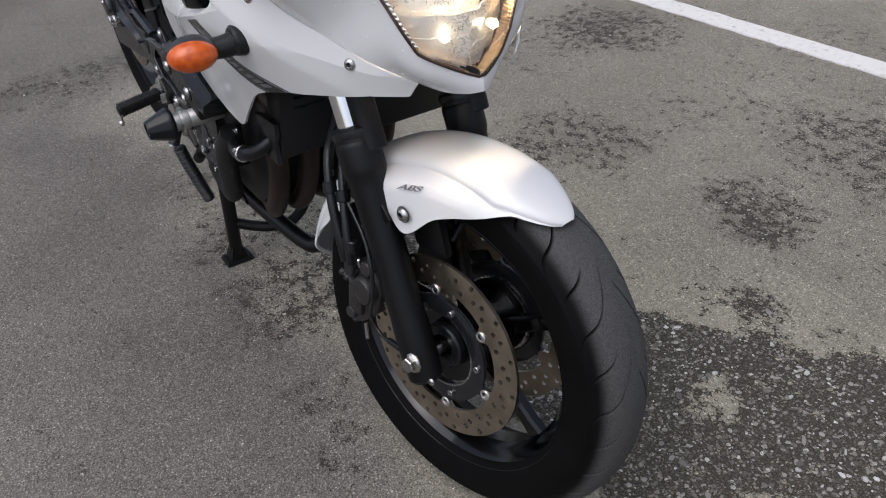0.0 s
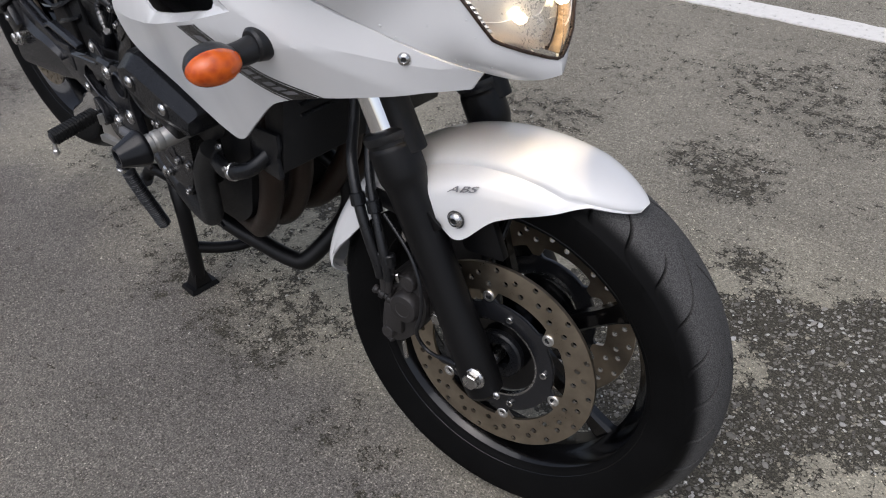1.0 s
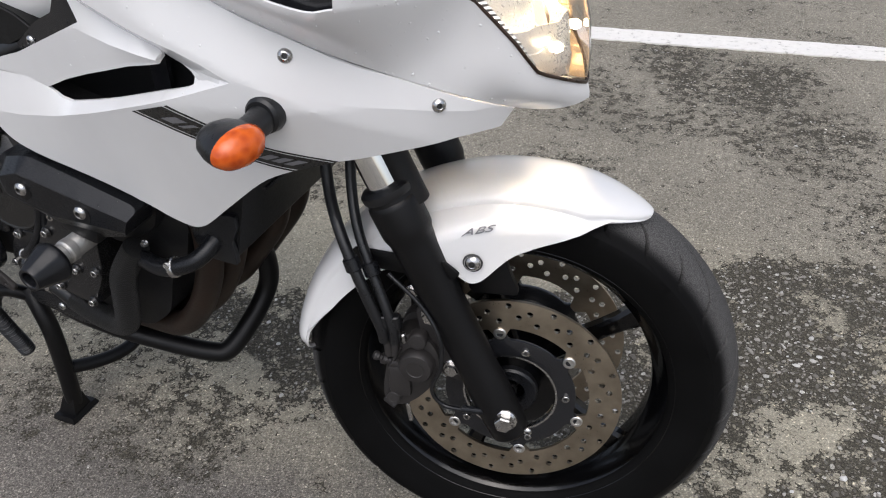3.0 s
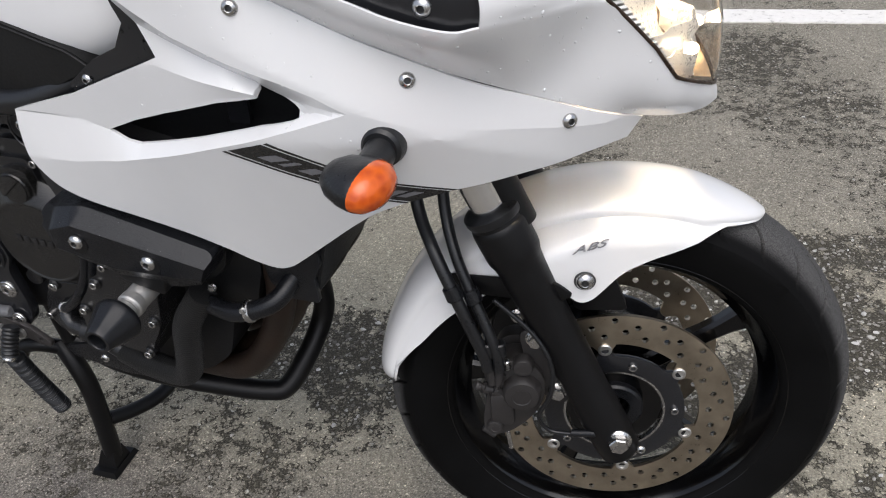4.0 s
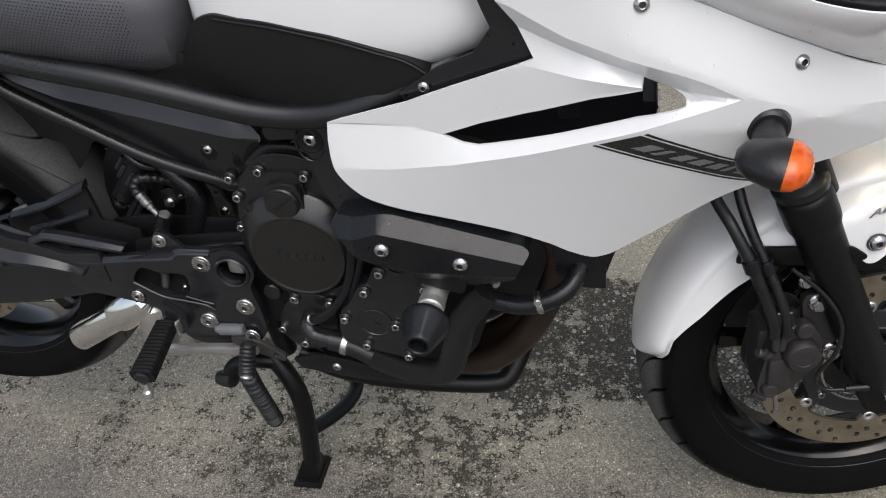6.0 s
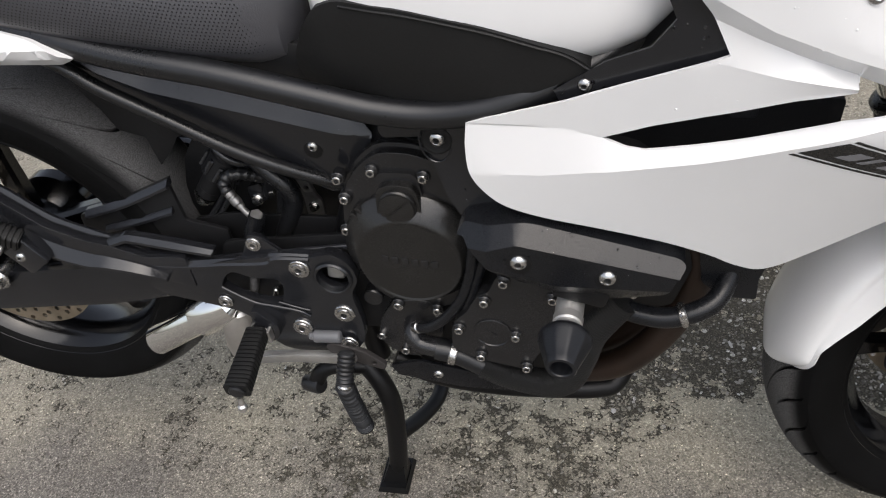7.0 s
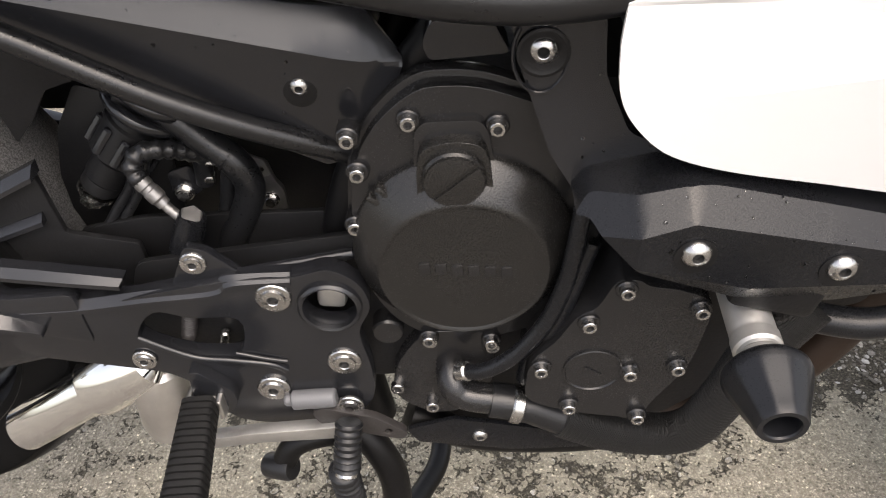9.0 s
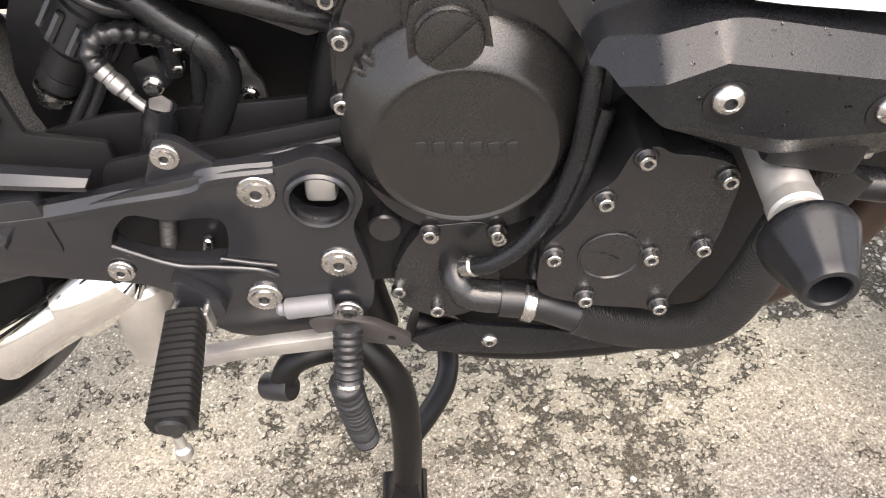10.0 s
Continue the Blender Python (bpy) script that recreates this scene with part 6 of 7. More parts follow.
guard = part("lower_rail", tube([(-0.80, -0.10, 0.305), (-0.74, -0.10, 0.272), (-0.66, -0.085, 0.240), (-0.58, -0.064, 0.215), (-0.520, -0.050, 0.204), (-0.492, -0.036, 0.206), (-0.470, 0.004, 0.240), (-0.455, 0.040, 0.280), (-0.448, 0.052, 0.32), (-0.455, 0.05, 0.37), (-0.50, 0.04, 0.40)], 0.0165, 16, 8), FORKM, bike, "black lower frame rail")
part("guard_plate", plate(rounded([(-0.80, 0.315), (-0.755, 0.328), (-0.69, 0.312), (-0.62, 0.292), (-0.60, 0.278), (-0.70, 0.278), (-0.79, 0.296)], 0.004), -0.126, -0.121, (), 0.001), PLASTIC, guard)
bolt("dome", (-0.732, -0.126, 0.303), RIGHT, 0.0075, guard)
part("front_cover", plate(rounded([(-0.50, 0.45), (-0.500, 0.575), (-0.415, 0.575), (-0.405, 0.53), (-0.425, 0.47)], 0.008), -0.138, 0.11, (), 0.004), CORE, engine)
bolt("hex", (-0.470, -0.158, 0.505), (0.2, -1, 0.1), 0.0062, engine)

# ---- footrest plate, swingarm, rear brake ----


def ribbed_block(a, b, w0, w1, h, ribs=15):
    """Rounded rubber block from a to b with cross ribs."""
    d = (b - a).normalized()
    u = V3((1, 0, 0)) - d * d.x
    u.normalize()
    w = d.cross(u)
    secs = []
    for i in range(ribs):
        for t, s in ((0.0, 0.84), (0.2, 0.84), (0.3, 1.0), (0.9, 1.0)):
            k = (i + t) / ribs
            half = (w0 + (w1 - w0) * k) * (0.5 + 0.5 * s)
            deep = h * s
            c = a + (b - a) * k
            secs.append([c + u * (half * math.copysign(abs(math.cos(q)) ** 0.45, math.cos(q))) + w * (deep * math.copysign(abs(math.sin(q)) ** 0.45, math.sin(q))) for q in (2 * math.pi * j / 24 for j in range(24))])
    return loft(secs, 35)


FP = smooth_line([(-1.10, 0.482), (-1.03, 0.505), (-0.96, 0.520), (-0.90, 0.527), (-0.865, 0.527), (-0.838, 0.532), (-0.817, 0.516), (-0.811, 0.49), (-0.823, 0.462), (-0.819, 0.42), (-0.822, 0.38), (-0.845, 0.354), (-0.88, 0.347), (-0.945, 0.358), (-0.968, 0.40), (-0.99, 0.422), (-1.02, 0.432), (-1.10, 0.455)], 4, True)
HOLE = smooth_line([(-1.003, 0.468), (-0.984, 0.496), (-0.955, 0.488), (-0.918, 0.484), (-0.921, 0.452), (-0.935, 0.441), (-0.971, 0.446)], 4, True)
rest = both("footrest_plate", plate(FP, -0.138, -0.122, [circle(-0.842, 0.494, 0.0215, 28), HOLE], 0.005), PANEL, bike, "black cast footrest plate")
part("plate_ridge", tube([(-1.004, -0.139, 0.470), (-0.965, -0.140, 0.4455), (-0.933, -0.140, 0.4385), (-0.902, -0.140, 0.4315), (-0.890, -0.139, 0.422)], 0.0030, 8), PANEL, rest)
part("plate_ridge", tube([(-0.928, -0.139, 0.446), (-0.905, -0.140, 0.439), (-0.888, -0.139, 0.433)], 0.0020, 8), PANEL, rest)
part("adjuster_bolt", tube([(-0.968, -0.11, 0.468), (-0.977, -0.11, 0.438)], 0.0058, 12, 12, 0.0012, 0.0026), CAST, rest)
part("return_pin", rod((-0.9435, -0.11, 0.443), (-0.9495, -0.11, 0.425), 0.0042), STEEL, rest)
part("pivot_rim", lathe([(0.0215, -0.001), (0.0255, -0.001), (0.0255, 0.005), (0.0235, 0.007), (0.0215, 0.006)], 36, Matrix.Translation((-0.842, -0.136, 0.494)) @ Matrix.Rotation(math.pi, 4, "Z")), PANEL, rest)
for x, z in ((-0.884, 0.508), (-0.840, 0.430), (-0.906, 0.400)):
    bolt("pan", (x, -0.138, z), RIGHT, 0.0142, rest)
bolt("pan", (-1.006, -0.139, 0.444), RIGHT, 0.0105, rest)
bolt("pan", (-0.941, -0.13, 0.540), RIGHT, 0.0105, rest)
part("top_lug", plate(rounded([(-0.965, 0.515), (-0.945, 0.556), (-0.93, 0.552), (-0.905, 0.524)], 0.006), -0.13, -0.122, (), 0.002), PANEL, rest)
swing = both("swingarm", loft([[(x, y0, z - h), (x, y0 - 0.004, z - h * 0.6), (x, y0 - 0.004, z + h * 0.6), (x, y0, z + h), (x, y1, z + h), (x, y1, z - h)] for x, y0, y1, z, h in ((-1.015, -0.10, -0.07, 0.462, 0.020), (-1.10, -0.104, -0.088, 0.446, 0.030), (-1.22, -0.110, -0.095, 0.432, 0.036), (-1.42, -0.12, -0.10, 0.420, 0.036))]), PANEL, bike, "satin black swingarm")
part("pivot_nut", brick(0, 0, 0, 0.024, 0.03, 0.026, 0.005, Matrix.Translation((-0.842, -0.113, 0.494)) @ Matrix.Rotation(0.12, 4, "Y")), BAREALU, swing)
part("pivot_plate", plate(rounded([(-1.03, 0.44), (-1.0, 0.52), (-0.80, 0.54), (-0.79, 0.37), (-0.90, 0.37), (-0.96, 0.42)], 0.01), -0.104, -0.098), CORE, swing)
part("swing_core", plate(rounded([(-1.06, 0.43), (-1.06, 0.525), (-1.0, 0.535), (-0.80, 0.53), (-0.79, 0.38), (-0.98, 0.41)], 0.01), -0.064, -0.058), CORE, swing)
hanger = both("passenger_hanger", plate(rounded([(-1.04, 0.522), (-1.10, 0.520), (-1.149, 0.540), (-1.177, 0.546), (-1.227, 0.568), (-1.283, 0.620), (-1.37, 0.670), (-1.385, 0.65), (-1.305, 0.592), (-1.238, 0.535), (-1.143, 0.503), (-1.090, 0.482), (-1.04, 0.466)], 0.008), -0.140, -0.126, (), 0.003), PANEL, bike, "black passenger footrest hanger")


def prism(upper, lower, y_up, y_low, y_back):
    """A bar whose upper face slopes outwards between two lines of (x, z)."""
    return loft([[(ux, y_up, uz), (lx, y_low, lz), (lx, y_low, lz - 0.004), (lx, y_back, lz - 0.004), (ux, y_back, uz)] for (ux, uz), (lx, lz) in zip(smooth_line(upper, 5), smooth_line(lower, 5))], 25)


part("hanger_top", prism([(-1.370, 0.672), (-1.283, 0.625), (-1.227, 0.575), (-1.176, 0.551), (-1.150, 0.540), (-1.117, 0.524), (-1.089, 0.505), (-1.075, 0.492)], [(-1.385, 0.645), (-1.302, 0.585), (-1.242, 0.532), (-1.190, 0.511), (-1.159, 0.508), (-1.122, 0.502), (-1.090, 0.495), (-1.073, 0.490)], -0.122, -0.150, -0.118), PANEL, hanger)
part("hanger_branch", prism([(-1.149, 0.542), (-1.132, 0.548), (-1.114, 0.553), (-1.075, 0.547), (-1.035, 0.539), (-0.998, 0.531)], [(-1.144, 0.538), (-1.130, 0.543), (-1.114, 0.547), (-1.078, 0.5405), (-1.037, 0.533), (-1.001, 0.527)], -0.134, -0.139, -0.124), PANEL, hanger)
part("plate_top", prism([(-1.090, 0.509), (-1.040, 0.511), (-0.985, 0.517), (-0.932, 0.521), (-0.918, 0.529), (-0.868, 0.529)], [(-1.088, 0.504), (-1.040, 0.505), (-0.985, 0.510), (-0.930, 0.514), (-0.914, 0.523), (-0.868, 0.524)], -0.134, -0.1405, -0.126), PANEL, rest)
for s in (1, -1):
    g = lambda x, y, z: V3((x, MID + (y - MID) * s, z))
    pas = part("passenger_footpeg", ribbed_block(g(-1.252, -0.160, 0.562), g(-1.320, -0.172, 0.606), 0.013, 0.014, 0.013, 12), KNEE, bike, "black rubber passenger footpeg, folded up")
    part("peg_bracket", brick(0, 0, 0, 0.045, 0.03, 0.052, 0.006, Matrix.Translation(g(-1.258, -0.150, 0.536)) @ Matrix.Rotation(radians(-35), 4, "Y")), PANEL, pas)
    part("peg_plate", rod(g(-1.285, -0.164, 0.548), g(-1.325, -0.172, 0.578), 0.010), BAREALU, pas)
    bolt("dome", g(-1.262, -0.165, 0.537), (0, -s, 0), 0.0075, pas)
part("chain_guard", prism([(-1.200, 0.556), (-1.131, 0.578), (-1.056, 0.610)], [(-1.199, 0.550), (-1.131, 0.571), (-1.057, 0.603)], -0.088, -0.096, -0.080), PANEL, swing)
part("hugger", prism([(-1.180, 0.529), (-1.120, 0.546), (-1.066, 0.564)], [(-1.180, 0.524), (-1.120, 0.541), (-1.066, 0.559)], -0.088, -0.094, -0.080), PANEL, swing)
part("arm_side", plate(rounded([(-1.215, 0.545), (-1.131, 0.571), (-1.060, 0.602), (-1.056, 0.540), (-1.0, 0.525), (-1.0, 0.47), (-1.22, 0.47)], 0.004), -0.086, -0.080, (), 0.001), CORE, swing)
part("tail_guard", plate(rounded([(-1.17, 0.786), (-1.141, 0.719), (-1.128, 0.700), (-1.115, 0.668), (-1.081, 0.657), (-1.075, 0.613), (-1.055, 0.633), (-1.037, 0.657), (-1.016, 0.663), (-0.975, 0.668), (-1.02, 0.735)], 0.003), -0.062, -0.058, (), 0.001), CORE, bike)
part("mud_flap", plate(rounded([(-1.03, 0.645), (-1.058, 0.605), (-1.072, 0.56), (-1.074, 0.52), (-1.066, 0.47), (-0.98, 0.47), (-0.97, 0.62)], 0.006), -0.032, -0.028, (), 0.001), CORE, bike)

# rear wheel
RW = Matrix.Translation((-1.365, MID, 0.458))
rear = part("rear_wheel", lathe(rim_profile(0.2155, 0.06), 100, RW, 28), RIMM, bike, "glossy black cast rear rim")
part("tyre", tyre_bm(0.300, 0.078, 0.2165, 0.064, 17, -0.75, RW, 0.008, 0.0034, (-0.4, 0.5)), DUSTY_TYRE, rear, "wide black rear tyre with dusty tread")
part("hub", lathe([(0.012, -0.07), (0.06, -0.07), (0.06, -0.05), (0.04, -0.02), (0.04, 0.02), (0.06, 0.05), (0.06, 0.07), (0.012, 0.07)], 48, RW), RIMM, rear)
for k in range(5):
    part("spoke", spoke_bm(radians(18 + 72 * k), 0.035, 0.192, RW, 0.036, 0.024, 0.03), RIMM, rear)
rdisc = part("brake_disc", rotor_bm(-0.0835, -0.079, 0.088, 0.1225, 5, 0.06, 0.3, RW), DISCM, rear, "drilled steel brake disc")
part("disc_carrier", carrier_bm(-0.083, -0.078, 0.03, 0.055, 0.066, 5, 0.3, RW), PANEL, rdisc)
part("rear_axle", rod((-1.365, -0.135, 0.458), (-1.365, 0.125, 0.458), 0.0095), STEEL, rear)
bolt("hex", (-1.365, -0.128, 0.458), RIGHT, 0.018, rear)

# footpegs
for s in (1, -1):
    f = lambda x, y, z: (x, MID + (y - MID) * s, z)
    a, b = V3(f(-0.965, -0.150, 0.406)), V3(f(-0.962, -0.250, 0.393))
    peg = part("footpeg", ribbed_block(a + (b - a) * 0.06, b, 0.0145, 0.0175, 0.0125), KNEE, bike, "ribbed black rubber footpeg")
    dd = (b - a).normalized()
    part("peg_cap", spin([(0.011, -0.002), (0.0115, 0.002), (0.009, 0.004)], b, dd, 20), RUBBER, peg)
    part("peg_feeler", spin([(0.004, 0), (0.004, 0.012), (0.0065, 0.015), (0.0065, 0.021), (0.004, 0.024)], b + V3((0, 0, -0.012)), V3((0.0, -0.15 * s, -1)), 14), ALU, peg)
    ys = sorted((f(0, -0.150, 0)[1], f(0, -0.138, 0)[1]))
    part("peg_bracket", plate(rounded([(-0.970, 0.436), (-0.962, 0.436), (-0.937, 0.410), (-0.937, 0.392), (-0.948, 0.380), (-0.974, 0.384)], 0.006), ys[0], ys[1], (), 0.003), PANEL, peg)
    for x in (-0.976, -0.949):
        part("hinge_ear", brick(x, (a.y + ys[0 if s == 1 else 1]) / 2, 0.398, 0.005, 0.022, 0.022, 0.002), ALU, peg)
    if s == 1:
        bolt("pan", f(-0.958, -0.150, 0.398), RIGHT, 0.0078, peg)

# brake pedal with its spring switch
pedal = part("brake_pedal", plate(rounded([(-0.985, 0.337), (-0.93, 0.345), (-0.86, 0.347), (-0.835, 0.350), (-0.835, 0.364), (-0.86, 0.362), (-0.93, 0.358), (-0.985, 0.352)], 0.004), -0.156, -0.144, (), 0.003), BAREALU, bike, "bare aluminium brake pedal with a rubber pad")
part("pedal_arm", plate(rounded([(-0.876, 0.377), (-0.866, 0.382), (-0.822, 0.366), (-0.795, 0.342), (-0.80, 0.333), (-0.835, 0.345), (-0.872, 0.362)], 0.005), -0.150, -0.142, [circle(-0.812, 0.346, 0.0035, 12)], 0.0015), CAST, pedal)
part("pedal_pad", tube([(-0.842, -0.162, 0.378), (-0.845, -0.172, 0.358), (-0.848, -0.180, 0.337)], 0.0105, 14, 12, 0.0022, 0.006), RUBBER, pedal)
part("pad_bolt", spin([(0.0095, -0.002), (0.0095, 0.003), (0.006, 0.005)], (-0.849, -0.183, 0.333), (-0.1, -0.6, -0.6), 14), STEEL, pedal)
part("pedal_spring", tube([(-0.855, -0.170, 0.320), (-0.858, -0.158, 0.27), (-0.862, -0.142, 0.215), (-0.864, -0.130, 0.172)], 0.0120, 14, 14, 0.0022, 0.0048), RUBBER, pedal, "return spring")
part("light_switch", spin([(0.004, 0), (0.0055, 0.002), (0.0055, 0.006), (0.0088, 0.008), (0.0092, 0.012), (0.0088, 0.020), (0.0092, 0.028), (0.0088, 0.044), (0.007, 0.046)], (-0.899, -0.142, 0.386), (1, 0, 0.03), 20), SWITCHM, pedal)
bolt("pan", (-0.843, -0.142, 0.376), RIGHT, 0.0125, pedal)

# centre stand
stand = part("centre_stand", tube([(-0.86, -0.085, 0.275), (-0.838, -0.095, 0.245), (-0.826, -0.10, 0.20), (-0.829, -0.102, 0.13), (-0.840, -0.102, 0.045), (-0.846, -0.10, 0.012)], 0.0155, 18, 8), FORKM, bike, "black tubular centre stand on the asphalt")
part("stand_foot", loft([[(-0.875, -0.135, 0.001), (-0.823, -0.135, 0.001), (-0.823, -0.068, 0.001), (-0.875, -0.068, 0.001)], [(-0.871, -0.131, 0.010), (-0.826, -0.131, 0.012), (-0.826, -0.072, 0.012), (-0.871, -0.072, 0.010)]]), FORKM, stand)
part("foot_gusset", loft([[(-0.868, -0.122, 0.01), (-0.828, -0.122, 0.01), (-0.828, -0.082, 0.01), (-0.868, -0.082, 0.01)], [(-0.854, -0.114, 0.045), (-0.828, -0.114, 0.045), (-0.828, -0.09, 0.045), (-0.854, -0.09, 0.045)]]), FORKM, stand)
part("stand_brace", tube([(-0.833, -0.10, 0.112), (-0.81, -0.055, 0.095), (-0.79, -0.01, 0.088), (-0.785, 0.03, 0.092), (-0.79, 0.07, 0.13), (-0.80, 0.085, 0.22), (-0.83, 0.075, 0.28)], 0.0125, 16, 8), FORKM, stand)
part("stand_arm", tube([(-0.852, -0.09, 0.268), (-0.89, -0.10, 0.278), (-0.918, -0.105, 0.270), (-0.932, -0.11, 0.248)], 0.0125, 14, 8), FORKM, stand)
part("stop_pad", spin([(0.012, -0.016), (0.0135, -0.012), (0.0135, 0.012), (0.012, 0.016)], (-0.936, -0.112, 0.245), (0.8, -0.3, 0.2), 18), RUBBER, stand)

# shock and rear brake plumbing in the hollow
s_top, s_end = V3((-0.955, -0.03, 0.648)), V3((-1.047, -0.045, 0.543))
s_ax = (s_end - s_top).normalized()
shock = part("shock_absorber", spin([(0.012, -0.02), (0.024, -0.015), (0.024, 0.05), (0.0265, 0.052), (0.0265, 0.084), (0.020, 0.088), (0.0175, 0.092), (0.0175, 0.112), (0.016, 0.114), (0.0165, 0.117), (0.0165, 0.124), (0.014, 0.127)], s_top, s_ax, 30), CORE, bike, "black rear shock absorber with a slotted collar")
s_u = V3((0, 1, 0)) - s_ax * s_ax.y
s_u.normalize()
s_w = s_ax.cross(s_u)
for k in range(10):
    a = 2 * math.pi * k / 10
    q = s_u * math.cos(a) + s_w * math.sin(a)
    part("collar_tooth", rod(s_top + s_ax * 0.056 + q * 0.0268, s_top + s_ax * 0.082 + q * 0.0268, 0.0042, seg=8), PANEL, shock)
spring_pts = []
for i in range(130):
    a = i / 129 * 26
    spring_pts.append(s_top + s_ax * (-0.02 + 0.064 * i / 129) + 0.031 * (s_u * math.cos(a) + s_w * math.sin(a)))
part("shock_spring", tube(spring_pts, 0.0058, 10, straight=True), PANEL, shock)
part("eye_washer", spin([(0.0165, 0), (0.0165, 0.003), (0.0155, 0.004)], s_end - s_ax * 0.012, s_ax, 24), STEEL, shock)
bolt("hex", s_end - s_ax * 0.007, s_ax, 0.0135, shock)
master = part("rear_master_cylinder", spin([(0.0105, -0.012), (0.0115, -0.008), (0.0115, 0.0), (0.0125, 0.002), (0.0125, 0.03), (0.011, 0.034)], (-0.951, -0.090, 0.545), (-0.3, 0.03, -0.65), 22), PLASTIC, bike, "black rear brake master cylinder")
part("banjo_bolt", lathe([(0.0, -0.004), (0.0095, -0.004), (0.0095, 0.004), (0.008, 0.006), (0.0, 0.006)], 6, Matrix.Translation((-0.9485, -0.0905, 0.5525)) @ V3((0, 1, 0)).rotation_difference(V3((0.3, -0.25, 0.65)).normalized()).to_matrix().to_4x4(), 25, closed=False), DULL, master)
part("push_rod_boot", tube([(-0.958, -0.09, 0.524), (-0.966, -0.09, 0.509), (-0.978, -0.09, 0.488)], 0.0082, 16, 10, 0.0024, 0.0052), RUBBER, master, "black bellows boot")
part("banjo_neck", tube([(-0.968, -0.0845, 0.562), (-0.960, -0.087, 0.5535), (-0.951, -0.09, 0.549)], 0.0042, 12), DULL, master)
part("crimped_hose_end", spin([(0.0058, 0), (0.0072, 0.001), (0.0072, 0.008), (0.0064, 0.009), (0.0064, 0.012), (0.0072, 0.013), (0.0072, 0.021), (0.0058, 0.023), (0.0056, 0.028)], (-0.984, -0.079, 0.585), (0.62, -0.22, -0.85), 18), DULL, master, "grey crimped hose end")
part("brake_hose", tube([(-0.982, -0.08, 0.582), (-0.987, -0.076, 0.592), (-0.981, -0.071, 0.602), (-0.968, -0.067, 0.603), (-0.955, -0.06, 0.597), (-0.94, -0.05, 0.585)], 0.0070, 14, 8, 0.0016, 0.009), RUBBER, master)
for pts, r in (
    ([(-0.99, -0.045, 0.645), (-0.951, -0.05, 0.618), (-0.931, -0.055, 0.600), (-0.912, -0.06, 0.583), (-0.905, -0.06, 0.558), (-0.915, -0.06, 0.532), (-0.930, -0.06, 0.507), (-0.945, -0.055, 0.47)], 0.0125),
    ([(-0.918, -0.053, 0.580), (-0.924, -0.052, 0.562), (-0.930, -0.052, 0.540), (-0.942, -0.052, 0.507), (-0.955, -0.05, 0.47)], 0.0062),
    ([(-0.995, -0.05, 0.585), (-1.006, -0.052, 0.560), (-1.022, -0.055, 0.54), (-1.040, -0.06, 0.520), (-1.075, -0.07, 0.500), (-1.12, -0.08, 0.492)], 0.0045),
    ([(-0.985, -0.05, 0.585), (-0.998, -0.052, 0.558), (-1.015, -0.055, 0.535), (-1.034, -0.06, 0.515), (-1.07, -0.07, 0.493)], 0.0042),
    ([(-0.975, -0.03, 0.62), (-0.958, -0.035, 0.603), (-0.946, -0.04, 0.58), (-0.948, -0.04, 0.55)], 0.008),
):
    part("hose", tube(pts, r, 14, 8), RUBBER, bike)
part("hose_band", rod((-0.918, -0.0585, 0.5885), (-0.915, -0.059, 0.586), 0.0132, seg=20), CORE, bike)
part("bracket_tab", plate(rounded([(-0.978, 0.562), (-0.958, 0.568), (-0.950, 0.545), (-0.968, 0.532), (-0.978, 0.538)], 0.004), -0.041, -0.037, (), 0.001), PANEL, bike)
bolt("hex", (-0.968, -0.041, 0.542), RIGHT, 0.0085, bike)
part("clip_nut", brick(-0.943, -0.042, 0.557, 0.010, 0.012, 0.007, 0.002, None), STEEL, bike)
part("clip_nut", brick(-0.940, -0.042, 0.572, 0.012, 0.010, 0.005, 0.002, None), STEEL, bike)
part("linkage_plate", plate(rounded([(-0.923, 0.548), (-0.906, 0.540), (-0.902, 0.520), (-0.896, 0.51), (-0.896, 0.472), (-0.922, 0.472), (-0.921, 0.51)], 0.004), -0.002, 0.004, [circle(-0.912, 0.531, 0.004, 12)], 0.001), DULL, bike, "bare metal linkage tab")
part("linkage_tip", plate(rounded([(-0.925, 0.552), (-0.907, 0.545), (-0.903, 0.528), (-0.916, 0.526)], 0.003), -0.005, -0.0024, [circle(-0.912, 0.535, 0.004, 12)], 0.0006), BAREALU, bike)
bolt("hex", (-0.909, -0.002, 0.500), RIGHT, 0.008, bike)
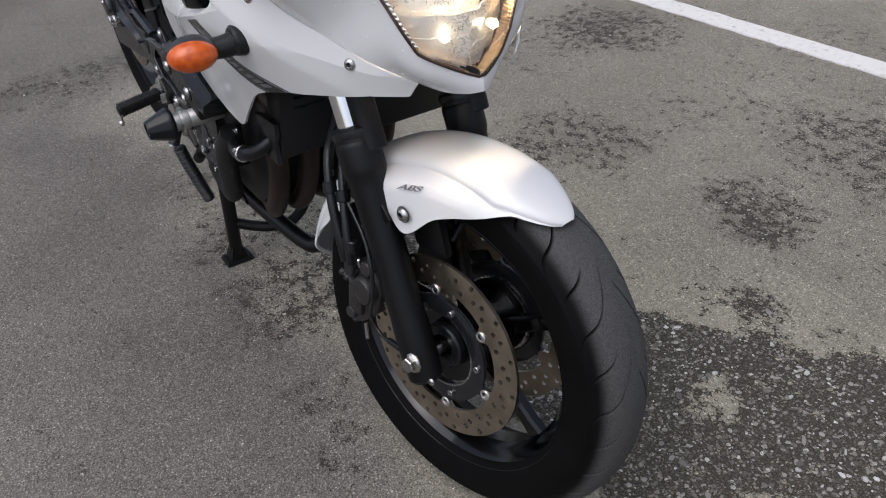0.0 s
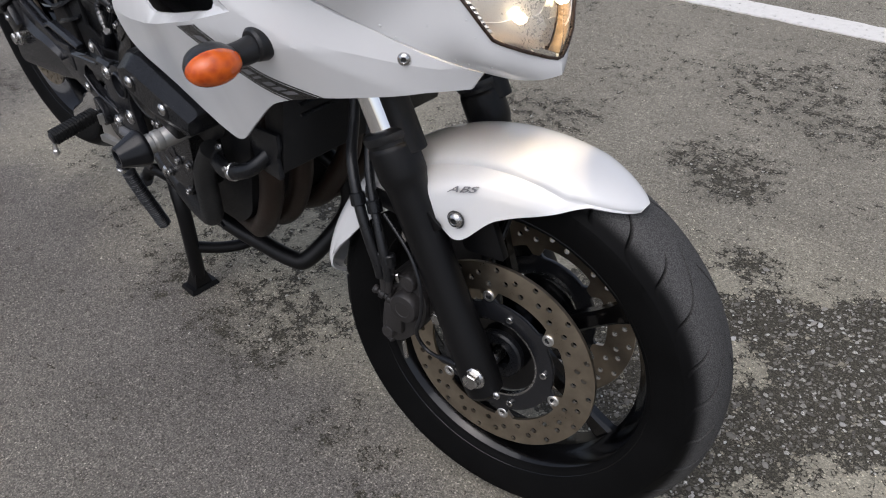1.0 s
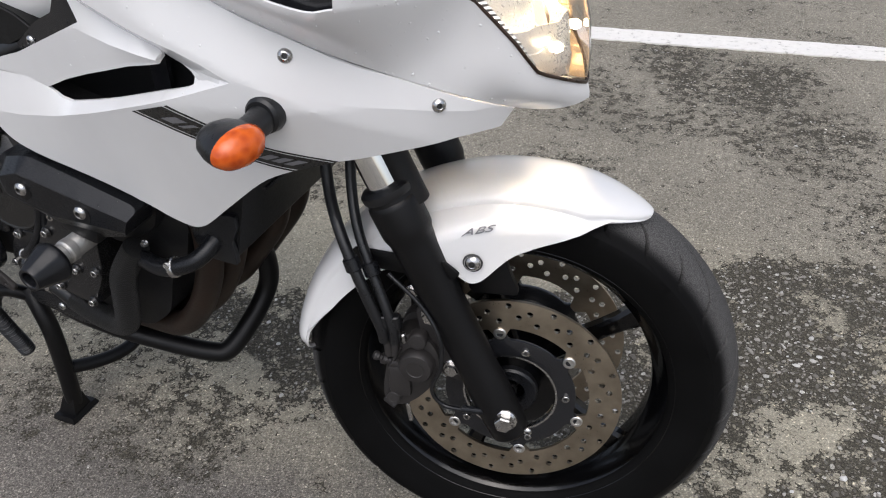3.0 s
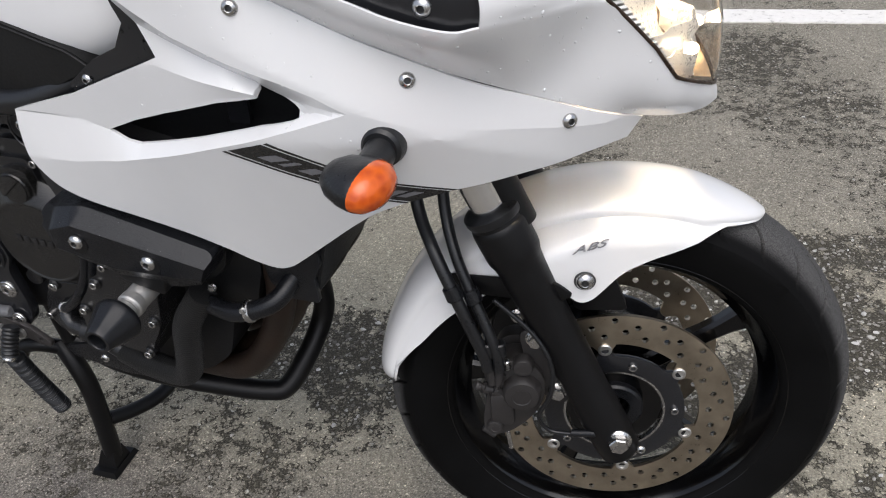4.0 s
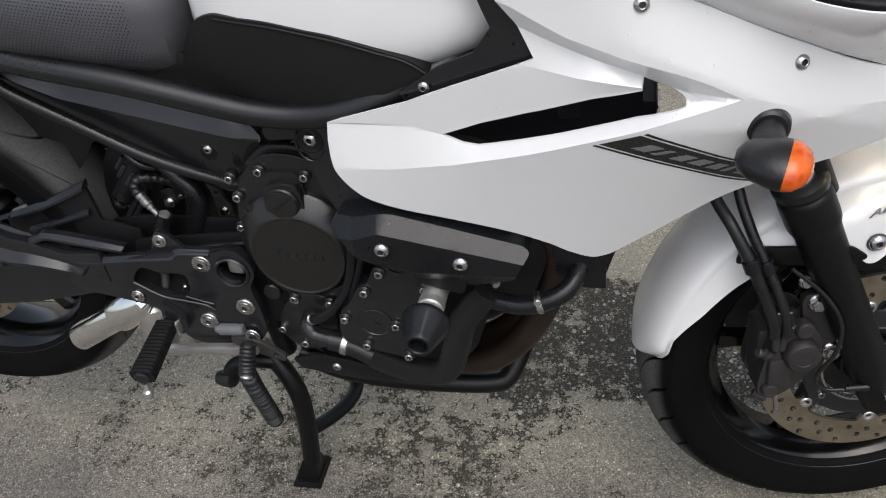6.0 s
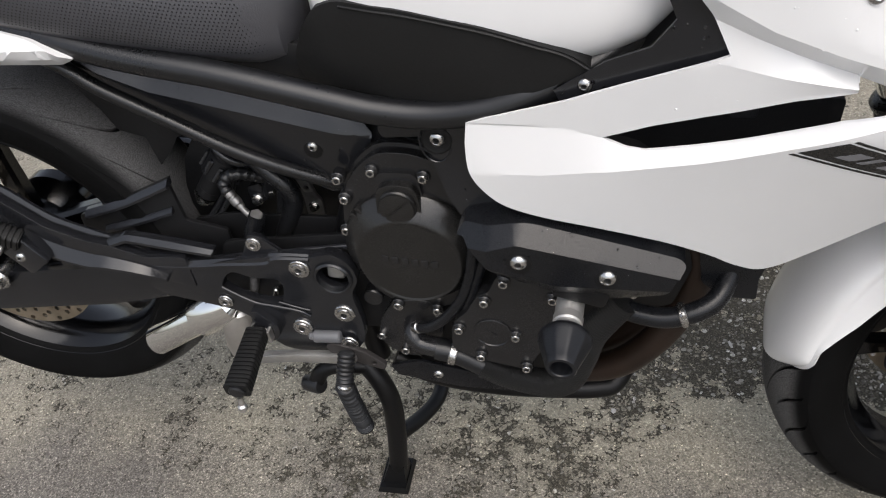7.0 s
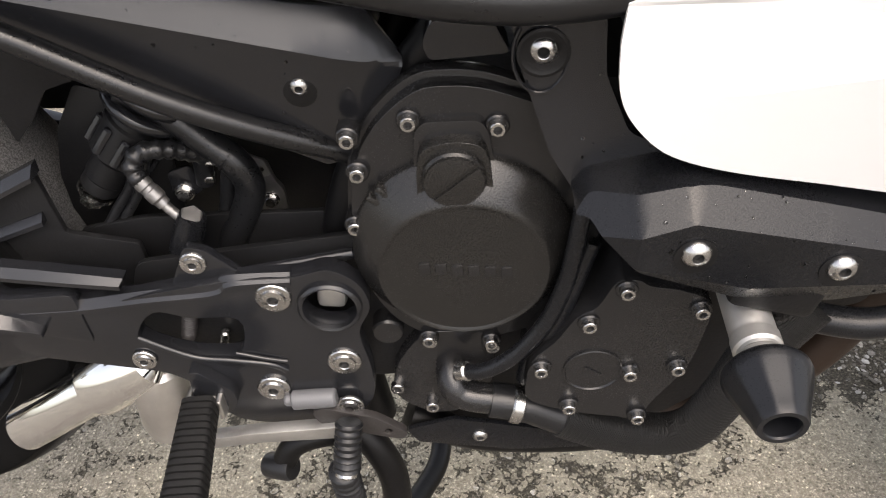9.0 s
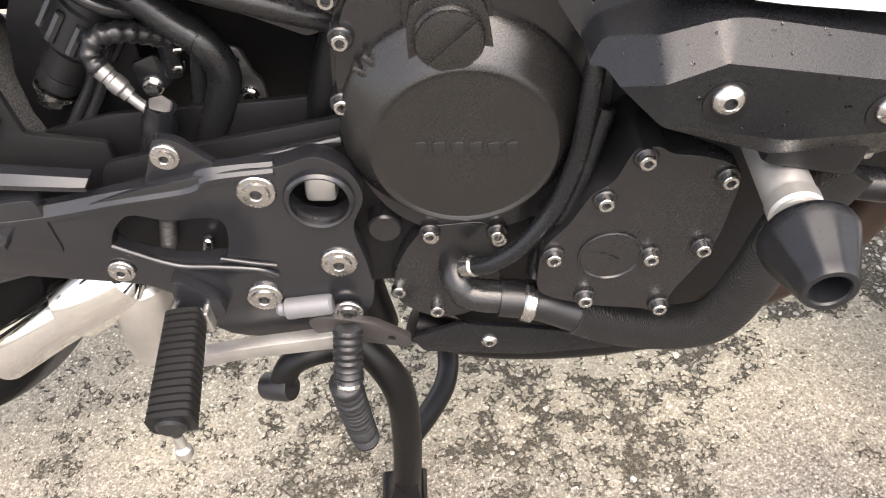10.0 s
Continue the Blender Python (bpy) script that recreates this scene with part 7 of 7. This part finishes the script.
part("heel_bar", rod((-0.925, -0.115, 0.512), (-0.82, -0.11, 0.524), 0.005), PANEL, bike)

# rain drops left on the bodywork


def droplets(ob, count, seed, x0, x1, z0, z1, r0=0.0006, r1=0.0018, mat=None):
    """Small flattened beads on the outer faces of a panel."""
    rnd = random.Random(seed)
    me = ob.data
    polys = [p for p in me.polygons if x0 < p.center.x < x1 and z0 < p.center.z < z1 and p.normal.y < -0.2]
    if not polys:
        return
    total = list(np.cumsum([p.area for p in polys]))
    bm = bmesh.new()
    for _ in range(count):
        p = polys[bisect_of(total, rnd.random() * total[-1])]
        vs = [me.vertices[i].co for i in p.vertices]
        w = [rnd.random() ** 0.7 + 0.02 for _ in vs]
        c = sum((v * a for v, a in zip(vs, w)), V3((0, 0, 0))) / sum(w)
        r = r0 + (r1 - r0) * rnd.random() ** 3
        m = Matrix.Translation(c) @ V3((0, 0, 1)).rotation_difference(p.normal).to_matrix().to_4x4() @ Matrix.Diagonal((r, r * rnd.uniform(0.8, 1.3), r * 0.5, 1))
        bmesh.ops.create_icosphere(bm, subdivisions=2, radius=1.0, matrix=m)
    for f in bm.faces:
        f.smooth = True
    tagged(part("rain_wetting", bm, mat or WATER, ob), "small clear rain drops", kind="stuff")


def bisect_of(total, v):
    lo, hi = 0, len(total) - 1
    while lo < hi:
        k = (lo + hi) // 2
        lo, hi = (k + 1, hi) if total[k] < v else (lo, k)
    return lo


droplets(cowl, 110, 1, -0.3, 0.06, 0.74, 0.93, 0.0006, 0.0018, WHITE)
droplets(side_panel, 45, 2, -0.45, -0.2, 0.75, 0.9, 0.0005, 0.0014, WHITE)
droplets(tri, 40, 3, -0.55, -0.3, 0.77, 0.99, 0.0008, 0.0026)
droplets(infill, 20, 4, -0.33, -0.05, 0.88, 0.99)
droplets(pod, 70, 5, -0.66, -0.4, 0.53, 0.65, 0.0006, 0.0017)
droplets(side_cover, 40, 6, -1.1, -0.76, 0.6, 0.8, 0.0006, 0.0018)
droplets(mid_panel, 15, 7, -0.7, -0.55, 0.6, 0.76, 0.0006, 0.0016)
